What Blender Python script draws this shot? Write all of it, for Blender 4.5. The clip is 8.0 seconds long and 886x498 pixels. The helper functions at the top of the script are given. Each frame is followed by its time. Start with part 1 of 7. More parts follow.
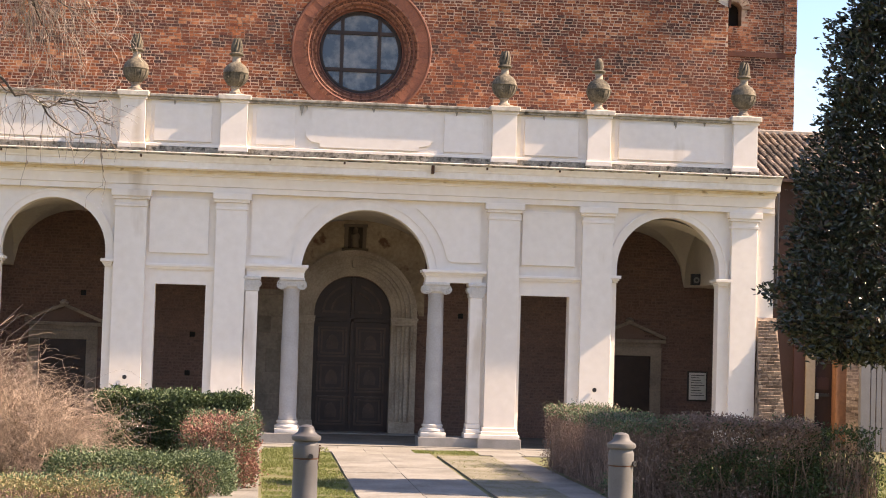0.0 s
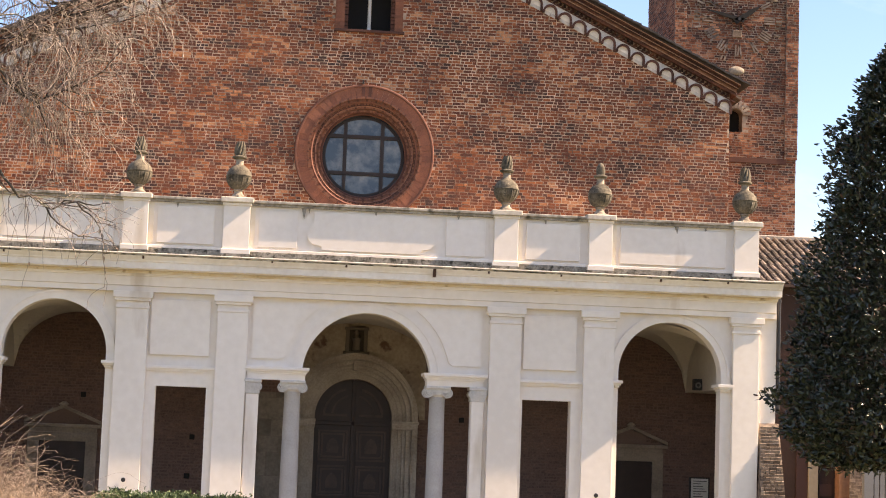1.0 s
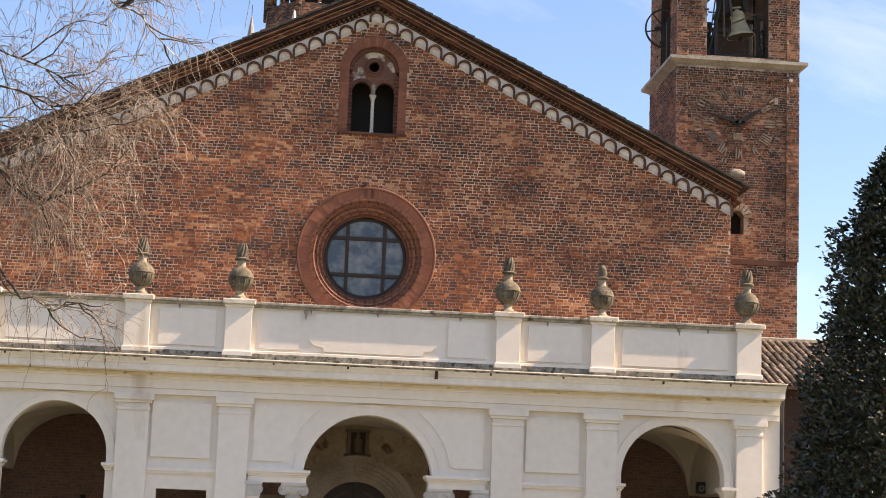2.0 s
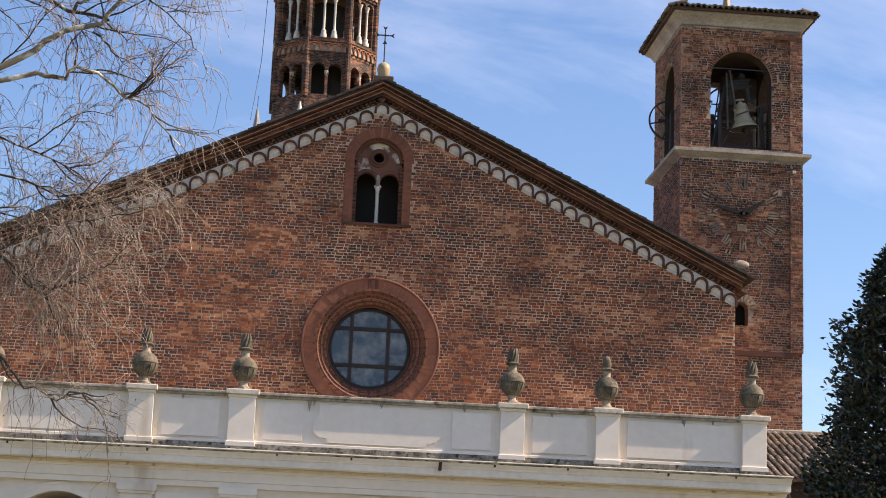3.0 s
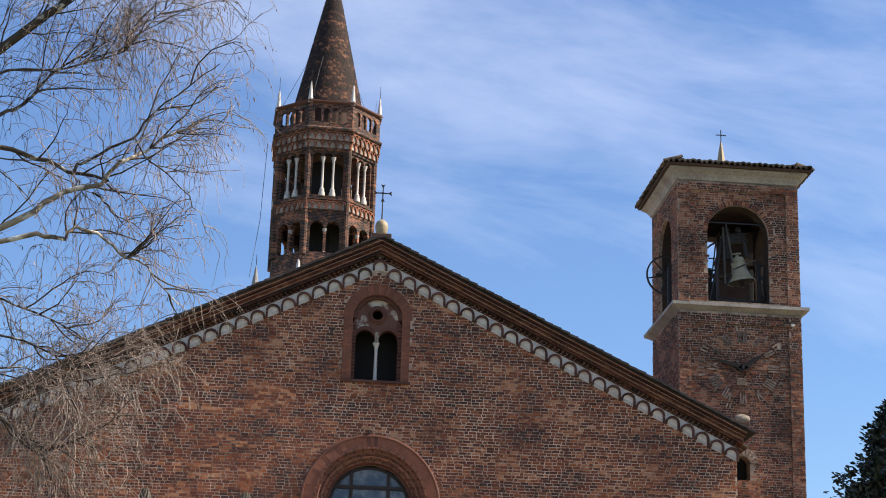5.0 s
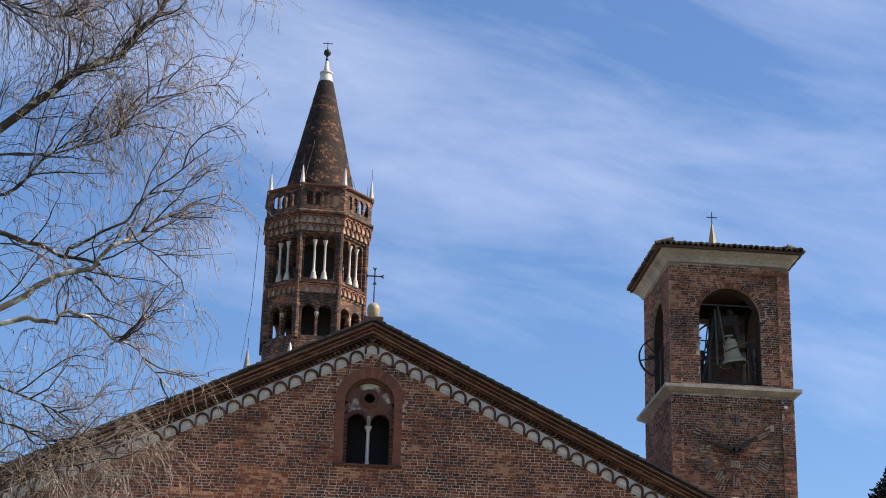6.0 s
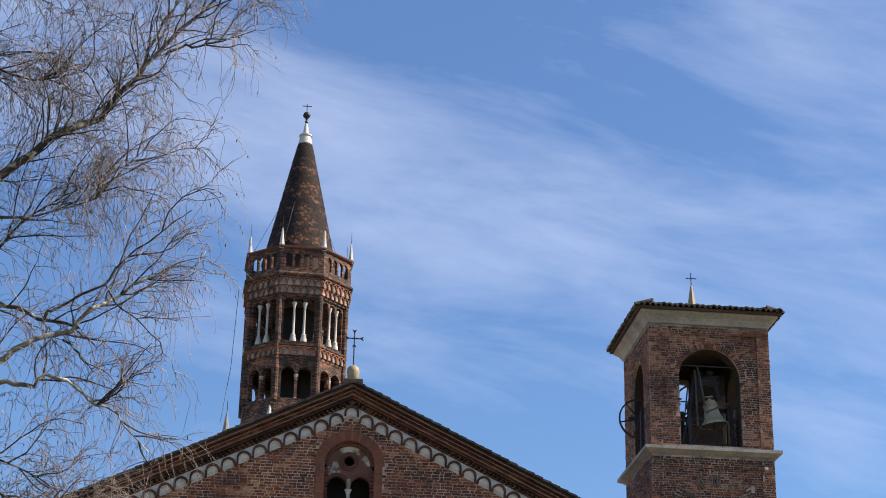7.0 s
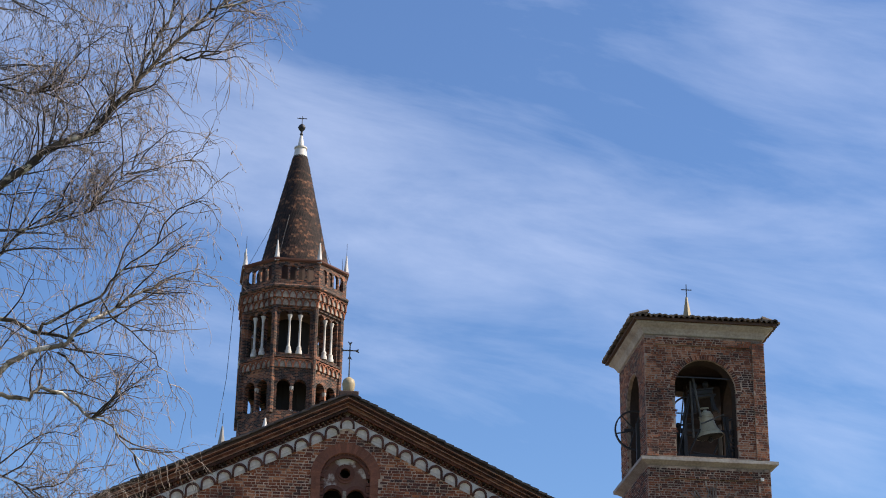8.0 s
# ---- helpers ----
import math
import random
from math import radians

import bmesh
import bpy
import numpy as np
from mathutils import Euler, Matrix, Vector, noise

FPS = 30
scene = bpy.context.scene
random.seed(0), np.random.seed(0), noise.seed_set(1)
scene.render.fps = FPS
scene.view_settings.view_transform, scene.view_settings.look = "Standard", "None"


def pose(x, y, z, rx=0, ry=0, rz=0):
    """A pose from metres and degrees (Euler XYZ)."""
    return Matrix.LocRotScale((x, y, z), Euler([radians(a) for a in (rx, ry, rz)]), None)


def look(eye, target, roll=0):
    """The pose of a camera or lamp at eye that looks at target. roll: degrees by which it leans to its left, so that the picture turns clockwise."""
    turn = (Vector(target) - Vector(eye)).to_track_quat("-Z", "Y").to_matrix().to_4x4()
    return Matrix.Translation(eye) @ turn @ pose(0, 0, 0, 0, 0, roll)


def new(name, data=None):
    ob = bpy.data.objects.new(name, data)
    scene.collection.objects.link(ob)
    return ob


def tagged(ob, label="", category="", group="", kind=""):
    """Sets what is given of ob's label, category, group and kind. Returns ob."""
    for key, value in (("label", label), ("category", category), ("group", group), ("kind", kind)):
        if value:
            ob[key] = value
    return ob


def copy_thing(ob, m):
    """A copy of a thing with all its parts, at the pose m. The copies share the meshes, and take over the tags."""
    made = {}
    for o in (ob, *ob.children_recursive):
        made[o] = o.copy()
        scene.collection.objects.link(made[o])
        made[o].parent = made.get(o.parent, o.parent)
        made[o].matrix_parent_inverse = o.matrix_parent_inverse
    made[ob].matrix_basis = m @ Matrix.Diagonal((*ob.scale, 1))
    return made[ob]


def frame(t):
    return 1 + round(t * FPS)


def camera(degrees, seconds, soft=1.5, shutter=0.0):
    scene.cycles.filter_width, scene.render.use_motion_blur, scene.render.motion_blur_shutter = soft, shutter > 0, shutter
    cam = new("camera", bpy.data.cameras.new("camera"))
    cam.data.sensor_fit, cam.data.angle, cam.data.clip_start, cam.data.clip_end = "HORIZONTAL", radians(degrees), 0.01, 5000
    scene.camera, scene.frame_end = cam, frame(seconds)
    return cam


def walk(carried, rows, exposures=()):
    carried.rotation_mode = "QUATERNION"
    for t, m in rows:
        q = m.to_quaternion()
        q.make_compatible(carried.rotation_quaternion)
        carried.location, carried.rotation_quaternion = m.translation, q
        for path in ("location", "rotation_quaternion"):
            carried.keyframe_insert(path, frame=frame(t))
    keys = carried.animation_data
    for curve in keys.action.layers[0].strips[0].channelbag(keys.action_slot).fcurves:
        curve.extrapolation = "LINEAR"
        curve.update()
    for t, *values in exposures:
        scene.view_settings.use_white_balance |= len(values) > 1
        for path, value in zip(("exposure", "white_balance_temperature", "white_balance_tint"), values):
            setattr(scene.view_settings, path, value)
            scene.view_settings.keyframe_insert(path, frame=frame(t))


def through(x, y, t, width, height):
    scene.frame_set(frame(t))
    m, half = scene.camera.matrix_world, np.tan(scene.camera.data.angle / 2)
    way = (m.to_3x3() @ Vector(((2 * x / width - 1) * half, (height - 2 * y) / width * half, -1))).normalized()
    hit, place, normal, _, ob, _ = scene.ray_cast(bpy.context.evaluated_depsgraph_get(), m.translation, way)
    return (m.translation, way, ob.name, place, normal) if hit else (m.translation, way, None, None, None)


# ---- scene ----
cam = camera(27.85, 8.0, soft=1.0)
EYE = (-2.25, -44.0, 2.6)
# seconds, yaw to the left, pitch up, roll (degrees); the camera turns where it stands
TURNS = [
    (0.0, -5.719, 2.842, 1.743), (0.5, -5.703, 4.487, 1.909), (1.0, -5.560, 6.156, 2.066), (1.5, -5.385, 7.839, 2.090), (1.7, -5.390, 8.488, 2.087),
    (2.8, -5.190, 11.737, 2.36), (3.0, -5.125, 12.310, 2.330), (3.5, -5.043, 13.665, 2.150), (4.0, -5.081, 14.946, 2.011), (4.5, -4.953, 16.004, 1.983), (4.7, -4.940, 16.511, 1.899),
    (6.0, -5.176, 19.982, 1.613), (6.5, -5.427, 21.107, 1.358), (7.0, -5.825, 21.981, 1.197), (7.5, -5.968, 22.465, 1.059),
    (8.0, -5.980, 22.366, 1.008),
]
EXPOSURES = [(0.0, 1.63, 7650, 23), (1.5, 1.54, 8000, 20), (3.0, 0.98, 7000, 17), (4.0, 0.84, 6650, 15), (4.5, 0.86, 6500, 14), (6.0, 0.68, 6280, 12), (8.0, 0.62, 6180, 12)]
walk(cam, [(t, pose(*EYE, 0, 0, yaw) @ pose(0, 0, 0, 90 + pitch) @ pose(0, 0, 0, 0, 0, roll)) for t, yaw, pitch, roll in TURNS], EXPOSURES)

# ---- light ----
SUN_EL, SUN_GRAZE = 43.0, 6.0      # height, and degrees in front of the facade's plane, from the right
world = bpy.data.worlds.new("sky")
scene.world = world
world.use_nodes = True
wn, wl = world.node_tree.nodes, world.node_tree.links
wn.clear()


def wnode(kind, **values):
    n = wn.new(kind)
    for k, v in values.items():
        n.inputs[k].default_value = v
    return n


w_out, w_bg, w_sky = wn.new("ShaderNodeOutputWorld"), wn.new("ShaderNodeBackground"), wn.new("ShaderNodeTexSky")
w_sky.sky_type, w_sky.sun_disc = "NISHITA", False
w_sky.sun_elevation, w_sky.sun_rotation = radians(SUN_EL), radians(90 + SUN_GRAZE)
w_sky.air_density, w_sky.dust_density, w_sky.ozone_density = 1.0, 0.4, 2.5
w_co = wn.new("ShaderNodeTexCoord")
# thin cirrus drawn out along one great circle of the sky
CIRRUS = Vector((-0.2207, 0.4186, -0.8810)).normalized()
ALONG = (Vector((1, 0, 0)) - CIRRUS * CIRRUS.x).normalized()
AWAY = CIRRUS.cross(ALONG)


def w_dot(way):
    n = wn.new("ShaderNodeVectorMath")
    n.operation = "DOT_PRODUCT"
    n.inputs[1].default_value = way
    wl.new(w_co.outputs["Generated"], n.inputs[0])
    return n.outputs["Value"]


def w_calc(op, a, b, c=0.0):
    n = wn.new("ShaderNodeMath")
    n.operation = op
    for i, v in enumerate((a, b, c)):
        if isinstance(v, (int, float)):
            n.inputs[i].default_value = v
        else:
            wl.new(v, n.inputs[i])
    return n.outputs[0]


def w_streaks(stretch, tilt, **values):
    """Noise drawn out along the cirrus."""
    n, co = wnode("ShaderNodeTexNoise", **values), wn.new("ShaderNodeCombineXYZ")
    across = w_calc("MULTIPLY_ADD", w_dot(ALONG), tilt, w_dot(CIRRUS))
    for i, v in enumerate((w_dot(ALONG), w_dot(AWAY), w_calc("MULTIPLY", across, stretch))):
        wl.new(v, co.inputs[i])
    wl.new(co.outputs[0], n.inputs["Vector"])
    return n.outputs["Fac"]


w_fibres = w_streaks(4.2, 0.06, Scale=4.6, Detail=9.0, Roughness=0.62, Distortion=0.35)
w_billows = w_streaks(2.2, -0.05, Scale=3.4, Detail=5.0, Roughness=0.5, Distortion=0.6)
w_band = wnode("ShaderNodeMapRange", **{"From Min": 0.075, "From Max": 0.005, "To Min": 0.0, "To Max": 1.0})
w_band.interpolation_type = "SMOOTHSTEP"
wl.new(w_calc("ABSOLUTE", w_dot(CIRRUS), 0.0), w_band.inputs["Value"])
w_veil = w_calc("ADD", w_calc("MULTIPLY", w_fibres, 0.55), w_calc("MULTIPLY_ADD", w_billows, 0.55, w_calc("MULTIPLY", w_band.outputs["Result"], 0.10)))
w_clear = wnode("ShaderNodeMapRange", **{"From Min": 0.03, "From Max": 0.085, "To Min": 0.0, "To Max": 0.085})
w_clear.interpolation_type = "SMOOTHSTEP"
wl.new(w_dot(CIRRUS), w_clear.inputs["Value"])
w_veil = w_calc("SUBTRACT", w_veil, w_clear.outputs["Result"])
w_ramp = wn.new("ShaderNodeValToRGB")
w_ramp.color_ramp.elements[0].position, w_ramp.color_ramp.elements[1].position = 0.50, 1.10
w_ramp.color_ramp.elements[0].color, w_ramp.color_ramp.elements[1].color = (0.08, 0.08, 0.08, 1), (0.70, 0.70, 0.70, 1)
w_mix = wn.new("ShaderNodeMix")
w_mix.data_type = "RGBA"
w_mix.inputs["B"].default_value = (6.9, 7.3, 8.6, 1)
wl.new(w_veil, w_ramp.inputs["Fac"])
wl.new(w_ramp.outputs["Color"], w_mix.inputs["Factor"])
w_hue = wnode("ShaderNodeHueSaturation", Hue=0.504, Saturation=1.29)
wl.new(w_sky.outputs["Color"], w_hue.inputs["Color"])
wl.new(w_hue.outputs["Color"], w_mix.inputs["A"])
wl.new(w_mix.outputs["Result"], w_bg.inputs["Color"])
wl.new(w_bg.outputs["Background"], w_out.inputs["Surface"])
w_bg.inputs["Strength"].default_value = 0.092

sun_data = bpy.data.lights.new("sun", "SUN")
sun_data.energy, sun_data.angle, sun_data.color = 5.2, radians(0.53), (1.0, 0.87, 0.69)
sun = new("sun", sun_data)
to_sun = Vector((math.cos(radians(SUN_EL)) * math.cos(radians(SUN_GRAZE)), -math.cos(radians(SUN_EL)) * math.sin(radians(SUN_GRAZE)), math.sin(radians(SUN_EL))))
sun.matrix_world = look(to_sun * 60, (0, 0, 0))


# ---- materials ----
def link(nt, a, b):
    nt.links.new(a, b)


def surface(name, base, dark, rough=0.8, grain=30.0, patch=1.2, bump=0.15, amount=0.5, metal=0.0, piece=0.0, streak=False, bump_size=0.01, spec=0.4, stain=None, stain_cut=0.62):
    """A weathered surface: two colours mixed by broad patches and fine grain, with relief. piece: how far each piece differs in brightness."""
    m = bpy.data.materials.new(name)
    m.use_nodes = True
    nt = m.node_tree
    b = nt.nodes["Principled BSDF"]
    geo = nt.nodes.new("ShaderNodeNewGeometry")
    mp = nt.nodes.new("ShaderNodeMapping")
    mp.inputs["Scale"].default_value = (1, 1, 0.22) if streak else (1, 1, 1)
    link(nt, geo.outputs["Position"], mp.inputs["Vector"])
    big = nt.nodes.new("ShaderNodeTexNoise")
    big.inputs["Scale"].default_value, big.inputs["Detail"].default_value = patch, 5
    fine = nt.nodes.new("ShaderNodeTexNoise")
    fine.inputs["Scale"].default_value, fine.inputs["Detail"].default_value = grain, 4
    link(nt, mp.outputs["Vector"], big.inputs["Vector"])
    link(nt, geo.outputs["Position"], fine.inputs["Vector"])
    add = nt.nodes.new("ShaderNodeMath")
    add.operation = "MULTIPLY_ADD"
    add.inputs[1].default_value = 0.55
    link(nt, fine.outputs["Fac"], add.inputs[0])
    mul = nt.nodes.new("ShaderNodeMath")
    mul.operation = "MULTIPLY"
    mul.inputs[1].default_value = 0.75
    link(nt, big.outputs["Fac"], mul.inputs[0])
    link(nt, mul.outputs[0], add.inputs[2])
    rng = nt.nodes.new("ShaderNodeMapRange")
    rng.inputs["From Min"].default_value, rng.inputs["From Max"].default_value = 0.48, 0.85
    rng.inputs["To Max"].default_value = amount
    link(nt, add.outputs[0], rng.inputs["Value"])
    mix = nt.nodes.new("ShaderNodeMix")
    mix.data_type = "RGBA"
    mix.inputs["A"].default_value, mix.inputs["B"].default_value = (*base, 1), (*dark, 1)
    link(nt, rng.outputs["Result"], mix.inputs["Factor"])
    colour = mix.outputs["Result"]
    if stain:
        st = nt.nodes.new("ShaderNodeTexNoise")
        st.inputs["Scale"].default_value, st.inputs["Detail"].default_value = patch * 2.3, 6
        link(nt, mp.outputs["Vector"], st.inputs["Vector"])
        r2 = nt.nodes.new("ShaderNodeMapRange")
        r2.inputs["From Min"].default_value, r2.inputs["From Max"].default_value = stain_cut, stain_cut + 0.1
        link(nt, st.outputs["Fac"], r2.inputs["Value"])
        mx = nt.nodes.new("ShaderNodeMix")
        mx.data_type = "RGBA"
        mx.inputs["B"].default_value = (*stain, 1)
        link(nt, r2.outputs["Result"], mx.inputs["Factor"])
        link(nt, colour, mx.inputs["A"])
        colour = mx.outputs["Result"]
    if piece:
        info = nt.nodes.new("ShaderNodeObjectInfo")
        both = nt.nodes.new("ShaderNodeMath")
        both.operation = "ADD"
        link(nt, info.outputs["Random"], both.inputs[0])
        link(nt, geo.outputs["Random Per Island"], both.inputs[1])
        fr = nt.nodes.new("ShaderNodeMath")
        fr.operation = "FRACT"
        link(nt, both.outputs[0], fr.inputs[0])
        mr = nt.nodes.new("ShaderNodeMapRange")
        mr.inputs["To Min"].default_value, mr.inputs["To Max"].default_value = 1 - piece, 1 + piece
        link(nt, fr.outputs[0], mr.inputs["Value"])
        hs = nt.nodes.new("ShaderNodeHueSaturation")
        link(nt, mr.outputs["Result"], hs.inputs["Value"])
        link(nt, colour, hs.inputs["Color"])
        colour = hs.outputs["Color"]
    link(nt, colour, b.inputs["Base Color"])
    b.inputs["Roughness"].default_value, b.inputs["Metallic"].default_value = rough, metal
    b.inputs["Specular IOR Level"].default_value = spec
    if bump:
        bp = nt.nodes.new("ShaderNodeBump")
        bp.inputs["Strength"].default_value, bp.inputs["Distance"].default_value = bump, bump_size
        link(nt, add.outputs[0], bp.inputs["Height"])
        link(nt, bp.outputs["Normal"], b.inputs["Normal"])
    return m


def brick_surface(name, stops, patch=0.45, shift=0.5, rough=0.85, smear=0.42):
    """Fired clay: each brick takes its own tone from the ramp, pushed one way or the other by broad patches of repair."""
    m = bpy.data.materials.new(name)
    m.use_nodes = True
    nt = m.node_tree
    b = nt.nodes["Principled BSDF"]
    geo, info = nt.nodes.new("ShaderNodeNewGeometry"), nt.nodes.new("ShaderNodeObjectInfo")
    both = nt.nodes.new("ShaderNodeMath")
    link(nt, info.outputs["Random"], both.inputs[0])
    link(nt, geo.outputs["Random Per Island"], both.inputs[1])
    fr = nt.nodes.new("ShaderNodeMath")
    fr.operation = "FRACT"
    link(nt, both.outputs[0], fr.inputs[0])
    mp = nt.nodes.new("ShaderNodeMapping")
    mp.inputs["Scale"].default_value = (1, 1, 2.6)
    link(nt, geo.outputs["Position"], mp.inputs["Vector"])
    big = nt.nodes.new("ShaderNodeTexNoise")
    big.inputs["Scale"].default_value, big.inputs["Detail"].default_value = patch, 5
    link(nt, mp.outputs["Vector"], big.inputs["Vector"])
    rng = nt.nodes.new("ShaderNodeMapRange")
    rng.inputs["From Min"].default_value, rng.inputs["From Max"].default_value = 0.32, 0.68
    rng.inputs["To Min"].default_value, rng.inputs["To Max"].default_value = -shift, shift
    link(nt, big.outputs["Fac"], rng.inputs["Value"])
    tot = nt.nodes.new("ShaderNodeMath")
    soft = nt.nodes.new("ShaderNodeMath")
    soft.operation = "MULTIPLY_ADD"
    soft.inputs[1].default_value, soft.inputs[2].default_value = 0.80, 0.10
    link(nt, fr.outputs[0], soft.inputs[0])
    link(nt, soft.outputs[0], tot.inputs[0])
    link(nt, rng.outputs["Result"], tot.inputs[1])
    fine = nt.nodes.new("ShaderNodeTexNoise")
    fine.inputs["Scale"].default_value, fine.inputs["Detail"].default_value, fine.inputs["Roughness"].default_value = 17, 5, 0.7
    link(nt, geo.outputs["Position"], fine.inputs["Vector"])
    ramp = nt.nodes.new("ShaderNodeValToRGB")
    while len(ramp.color_ramp.elements) < len(stops):
        ramp.color_ramp.elements.new(0.5)
    for e, (p, c) in zip(ramp.color_ramp.elements, stops):
        e.position, e.color = p, (*c, 1)
    link(nt, tot.outputs[0], ramp.inputs["Fac"])
    hs = nt.nodes.new("ShaderNodeHueSaturation")
    r2 = nt.nodes.new("ShaderNodeMapRange")
    r2.inputs["To Min"].default_value, r2.inputs["To Max"].default_value = 0.05, 1.95
    link(nt, fine.outputs["Fac"], r2.inputs["Value"])
    link(nt, r2.outputs["Result"], hs.inputs["Value"])
    link(nt, ramp.outputs["Color"], hs.inputs["Color"])
    lime = nt.nodes.new("ShaderNodeTexNoise")
    lime.inputs["Scale"].default_value, lime.inputs["Detail"].default_value, lime.inputs["Roughness"].default_value = 9.0, 5, 0.7
    link(nt, mp.outputs["Vector"], lime.inputs["Vector"])
    r3 = nt.nodes.new("ShaderNodeMapRange")
    r3.inputs["From Min"].default_value, r3.inputs["From Max"].default_value, r3.inputs["To Max"].default_value = 0.57, 0.72, smear
    link(nt, lime.outputs["Fac"], r3.inputs["Value"])
    mx = nt.nodes.new("ShaderNodeMix")
    mx.data_type = "RGBA"
    mx.inputs["B"].default_value = (0.40, 0.31, 0.24, 1)
    link(nt, r3.outputs["Result"], mx.inputs["Factor"])
    link(nt, hs.outputs["Color"], mx.inputs["A"])
    link(nt, mx.outputs["Result"], b.inputs["Base Color"])
    b.inputs["Roughness"].default_value = rough
    b.inputs["Specular IOR Level"].default_value = 0.25
    bp = nt.nodes.new("ShaderNodeBump")
    bp.inputs["Strength"].default_value, bp.inputs["Distance"].default_value = 0.5, 0.006
    link(nt, fine.outputs["Fac"], bp.inputs["Height"])
    link(nt, bp.outputs["Normal"], b.inputs["Normal"])
    return m


def leaf_surface(name, a, b_, rough=0.5, through=0.25, spec=0.4):
    m = bpy.data.materials.new(name)
    m.use_nodes = True
    nt = m.node_tree
    b = nt.nodes["Principled BSDF"]
    geo = nt.nodes.new("ShaderNodeNewGeometry")
    ramp = nt.nodes.new("ShaderNodeMix")
    ramp.data_type = "RGBA"
    ramp.inputs["A"].default_value, ramp.inputs["B"].default_value = (*a, 1), (*b_, 1)
    link(nt, geo.outputs["Random Per Island"], ramp.inputs["Factor"])
    link(nt, ramp.outputs["Result"], b.inputs["Base Color"])
    b.inputs["Roughness"].default_value = rough
    b.inputs["Specular IOR Level"].default_value = spec
    if through:
        tr, ms = nt.nodes.new("ShaderNodeBsdfTranslucent"), nt.nodes.new("ShaderNodeMixShader")
        link(nt, ramp.outputs["Result"], tr.inputs["Color"])
        ms.inputs["Fac"].default_value = through
        link(nt, b.outputs["BSDF"], ms.inputs[1])
        link(nt, tr.outputs["BSDF"], ms.inputs[2])
        link(nt, ms.outputs["Shader"], nt.nodes["Material Output"].inputs["Surface"])
    return m


BRICKS = [(0.0, (0.055, 0.030, 0.025)), (0.25, (0.108, 0.039, 0.026)), (0.65, (0.20, 0.062, 0.029)), (0.88, (0.31, 0.105, 0.044)), (1.0, (0.44, 0.20, 0.10))]
M_BRICK = brick_surface("old_red_brick", BRICKS, patch=0.6, shift=0.36)
M_BRICK_OLD = brick_surface("rough_brick", [(0.0, (0.048, 0.026, 0.021)), (0.35, (0.110, 0.040, 0.025)), (0.75, (0.24, 0.080, 0.038)), (1.0, (0.37, 0.17, 0.095))], patch=0.9, shift=0.42)
M_BRICK_PALE = brick_surface("pale_brick", [(0.0, (0.12, 0.085, 0.062)), (0.6, (0.26, 0.19, 0.14)), (1.0, (0.40, 0.31, 0.23))], patch=1.5, shift=0.3)
M_MORTAR = surface("lime_mortar", (0.66, 0.49, 0.36), (0.06, 0.040, 0.030), 0.95, grain=9, patch=0.8, amount=1.0, bump=0.3)
M_TERRA = surface("terracotta", (0.27, 0.102, 0.057), (0.14, 0.055, 0.036), 0.8, grain=26, patch=2.0, amount=0.9, piece=0.09)
M_TERRA_DARK = surface("dark_terracotta", (0.135, 0.054, 0.035), (0.075, 0.034, 0.026), 0.85, grain=26, patch=2.0, amount=0.8, piece=0.2)
M_STUCCO = surface("white_stucco", (0.81, 0.74, 0.66), (0.66, 0.585, 0.50), 0.9, grain=5, patch=0.45, amount=0.6, bump=0.16, streak=True, stain=(0.56, 0.47, 0.37), stain_cut=0.66)
M_STUCCO_OLD = surface("stained_stucco", (0.84, 0.77, 0.685), (0.64, 0.56, 0.465), 0.92, grain=8, patch=0.9, amount=0.75, streak=True, stain=(0.34, 0.28, 0.22), stain_cut=0.71)
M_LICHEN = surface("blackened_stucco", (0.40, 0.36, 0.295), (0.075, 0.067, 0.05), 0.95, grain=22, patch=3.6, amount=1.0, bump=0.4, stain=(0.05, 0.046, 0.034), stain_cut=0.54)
M_LIP = surface("pale_stone_lip", (0.78, 0.72, 0.62), (0.52, 0.45, 0.36), 0.85, grain=12, patch=3.0, amount=0.8, stain=(0.14, 0.11, 0.08), stain_cut=0.66)
M_CAP = surface("weathered_cap", (0.66, 0.60, 0.51), (0.36, 0.31, 0.25), 0.9, grain=10, patch=2.2, amount=0.9, stain=(0.16, 0.14, 0.11), stain_cut=0.62)
M_GRIME = surface("grimy_coping", (0.50, 0.45, 0.38), (0.12, 0.105, 0.085), 0.95, grain=9, patch=1.1, amount=1.0, stain=(0.06, 0.055, 0.042), stain_cut=0.60)
M_TERRA_LINE = surface("brown_terracotta", (0.25, 0.115, 0.072), (0.12, 0.055, 0.038), 0.85, grain=20, patch=2.0, amount=0.8)
M_COURSE = brick_surface("sooty_course_brick", [(0.0, (0.030, 0.018, 0.015)), (0.5, (0.085, 0.034, 0.022)), (0.85, (0.15, 0.058, 0.034)), (1.0, (0.24, 0.11, 0.06))], patch=2.0, shift=0.35, smear=0.2)
# pale colour stands in for the sunlit upper edges of the cornice courses
M_FILLET = surface("sunlit_edge_fillet", (0.40, 0.235, 0.155), (0.16, 0.075, 0.05), 0.85, grain=20, patch=2.5, amount=0.9)
M_ARCH = surface("dark_arch_brick", (0.115, 0.048, 0.033), (0.045, 0.023, 0.018), 0.9, grain=30, patch=2.5, amount=0.9, piece=0.3)
M_SPANDREL = surface("lime_spandrel", (0.74, 0.70, 0.64), (0.46, 0.40, 0.345), 0.92, grain=16, patch=2.2, amount=0.8, stain=(0.25, 0.15, 0.11), stain_cut=0.68)
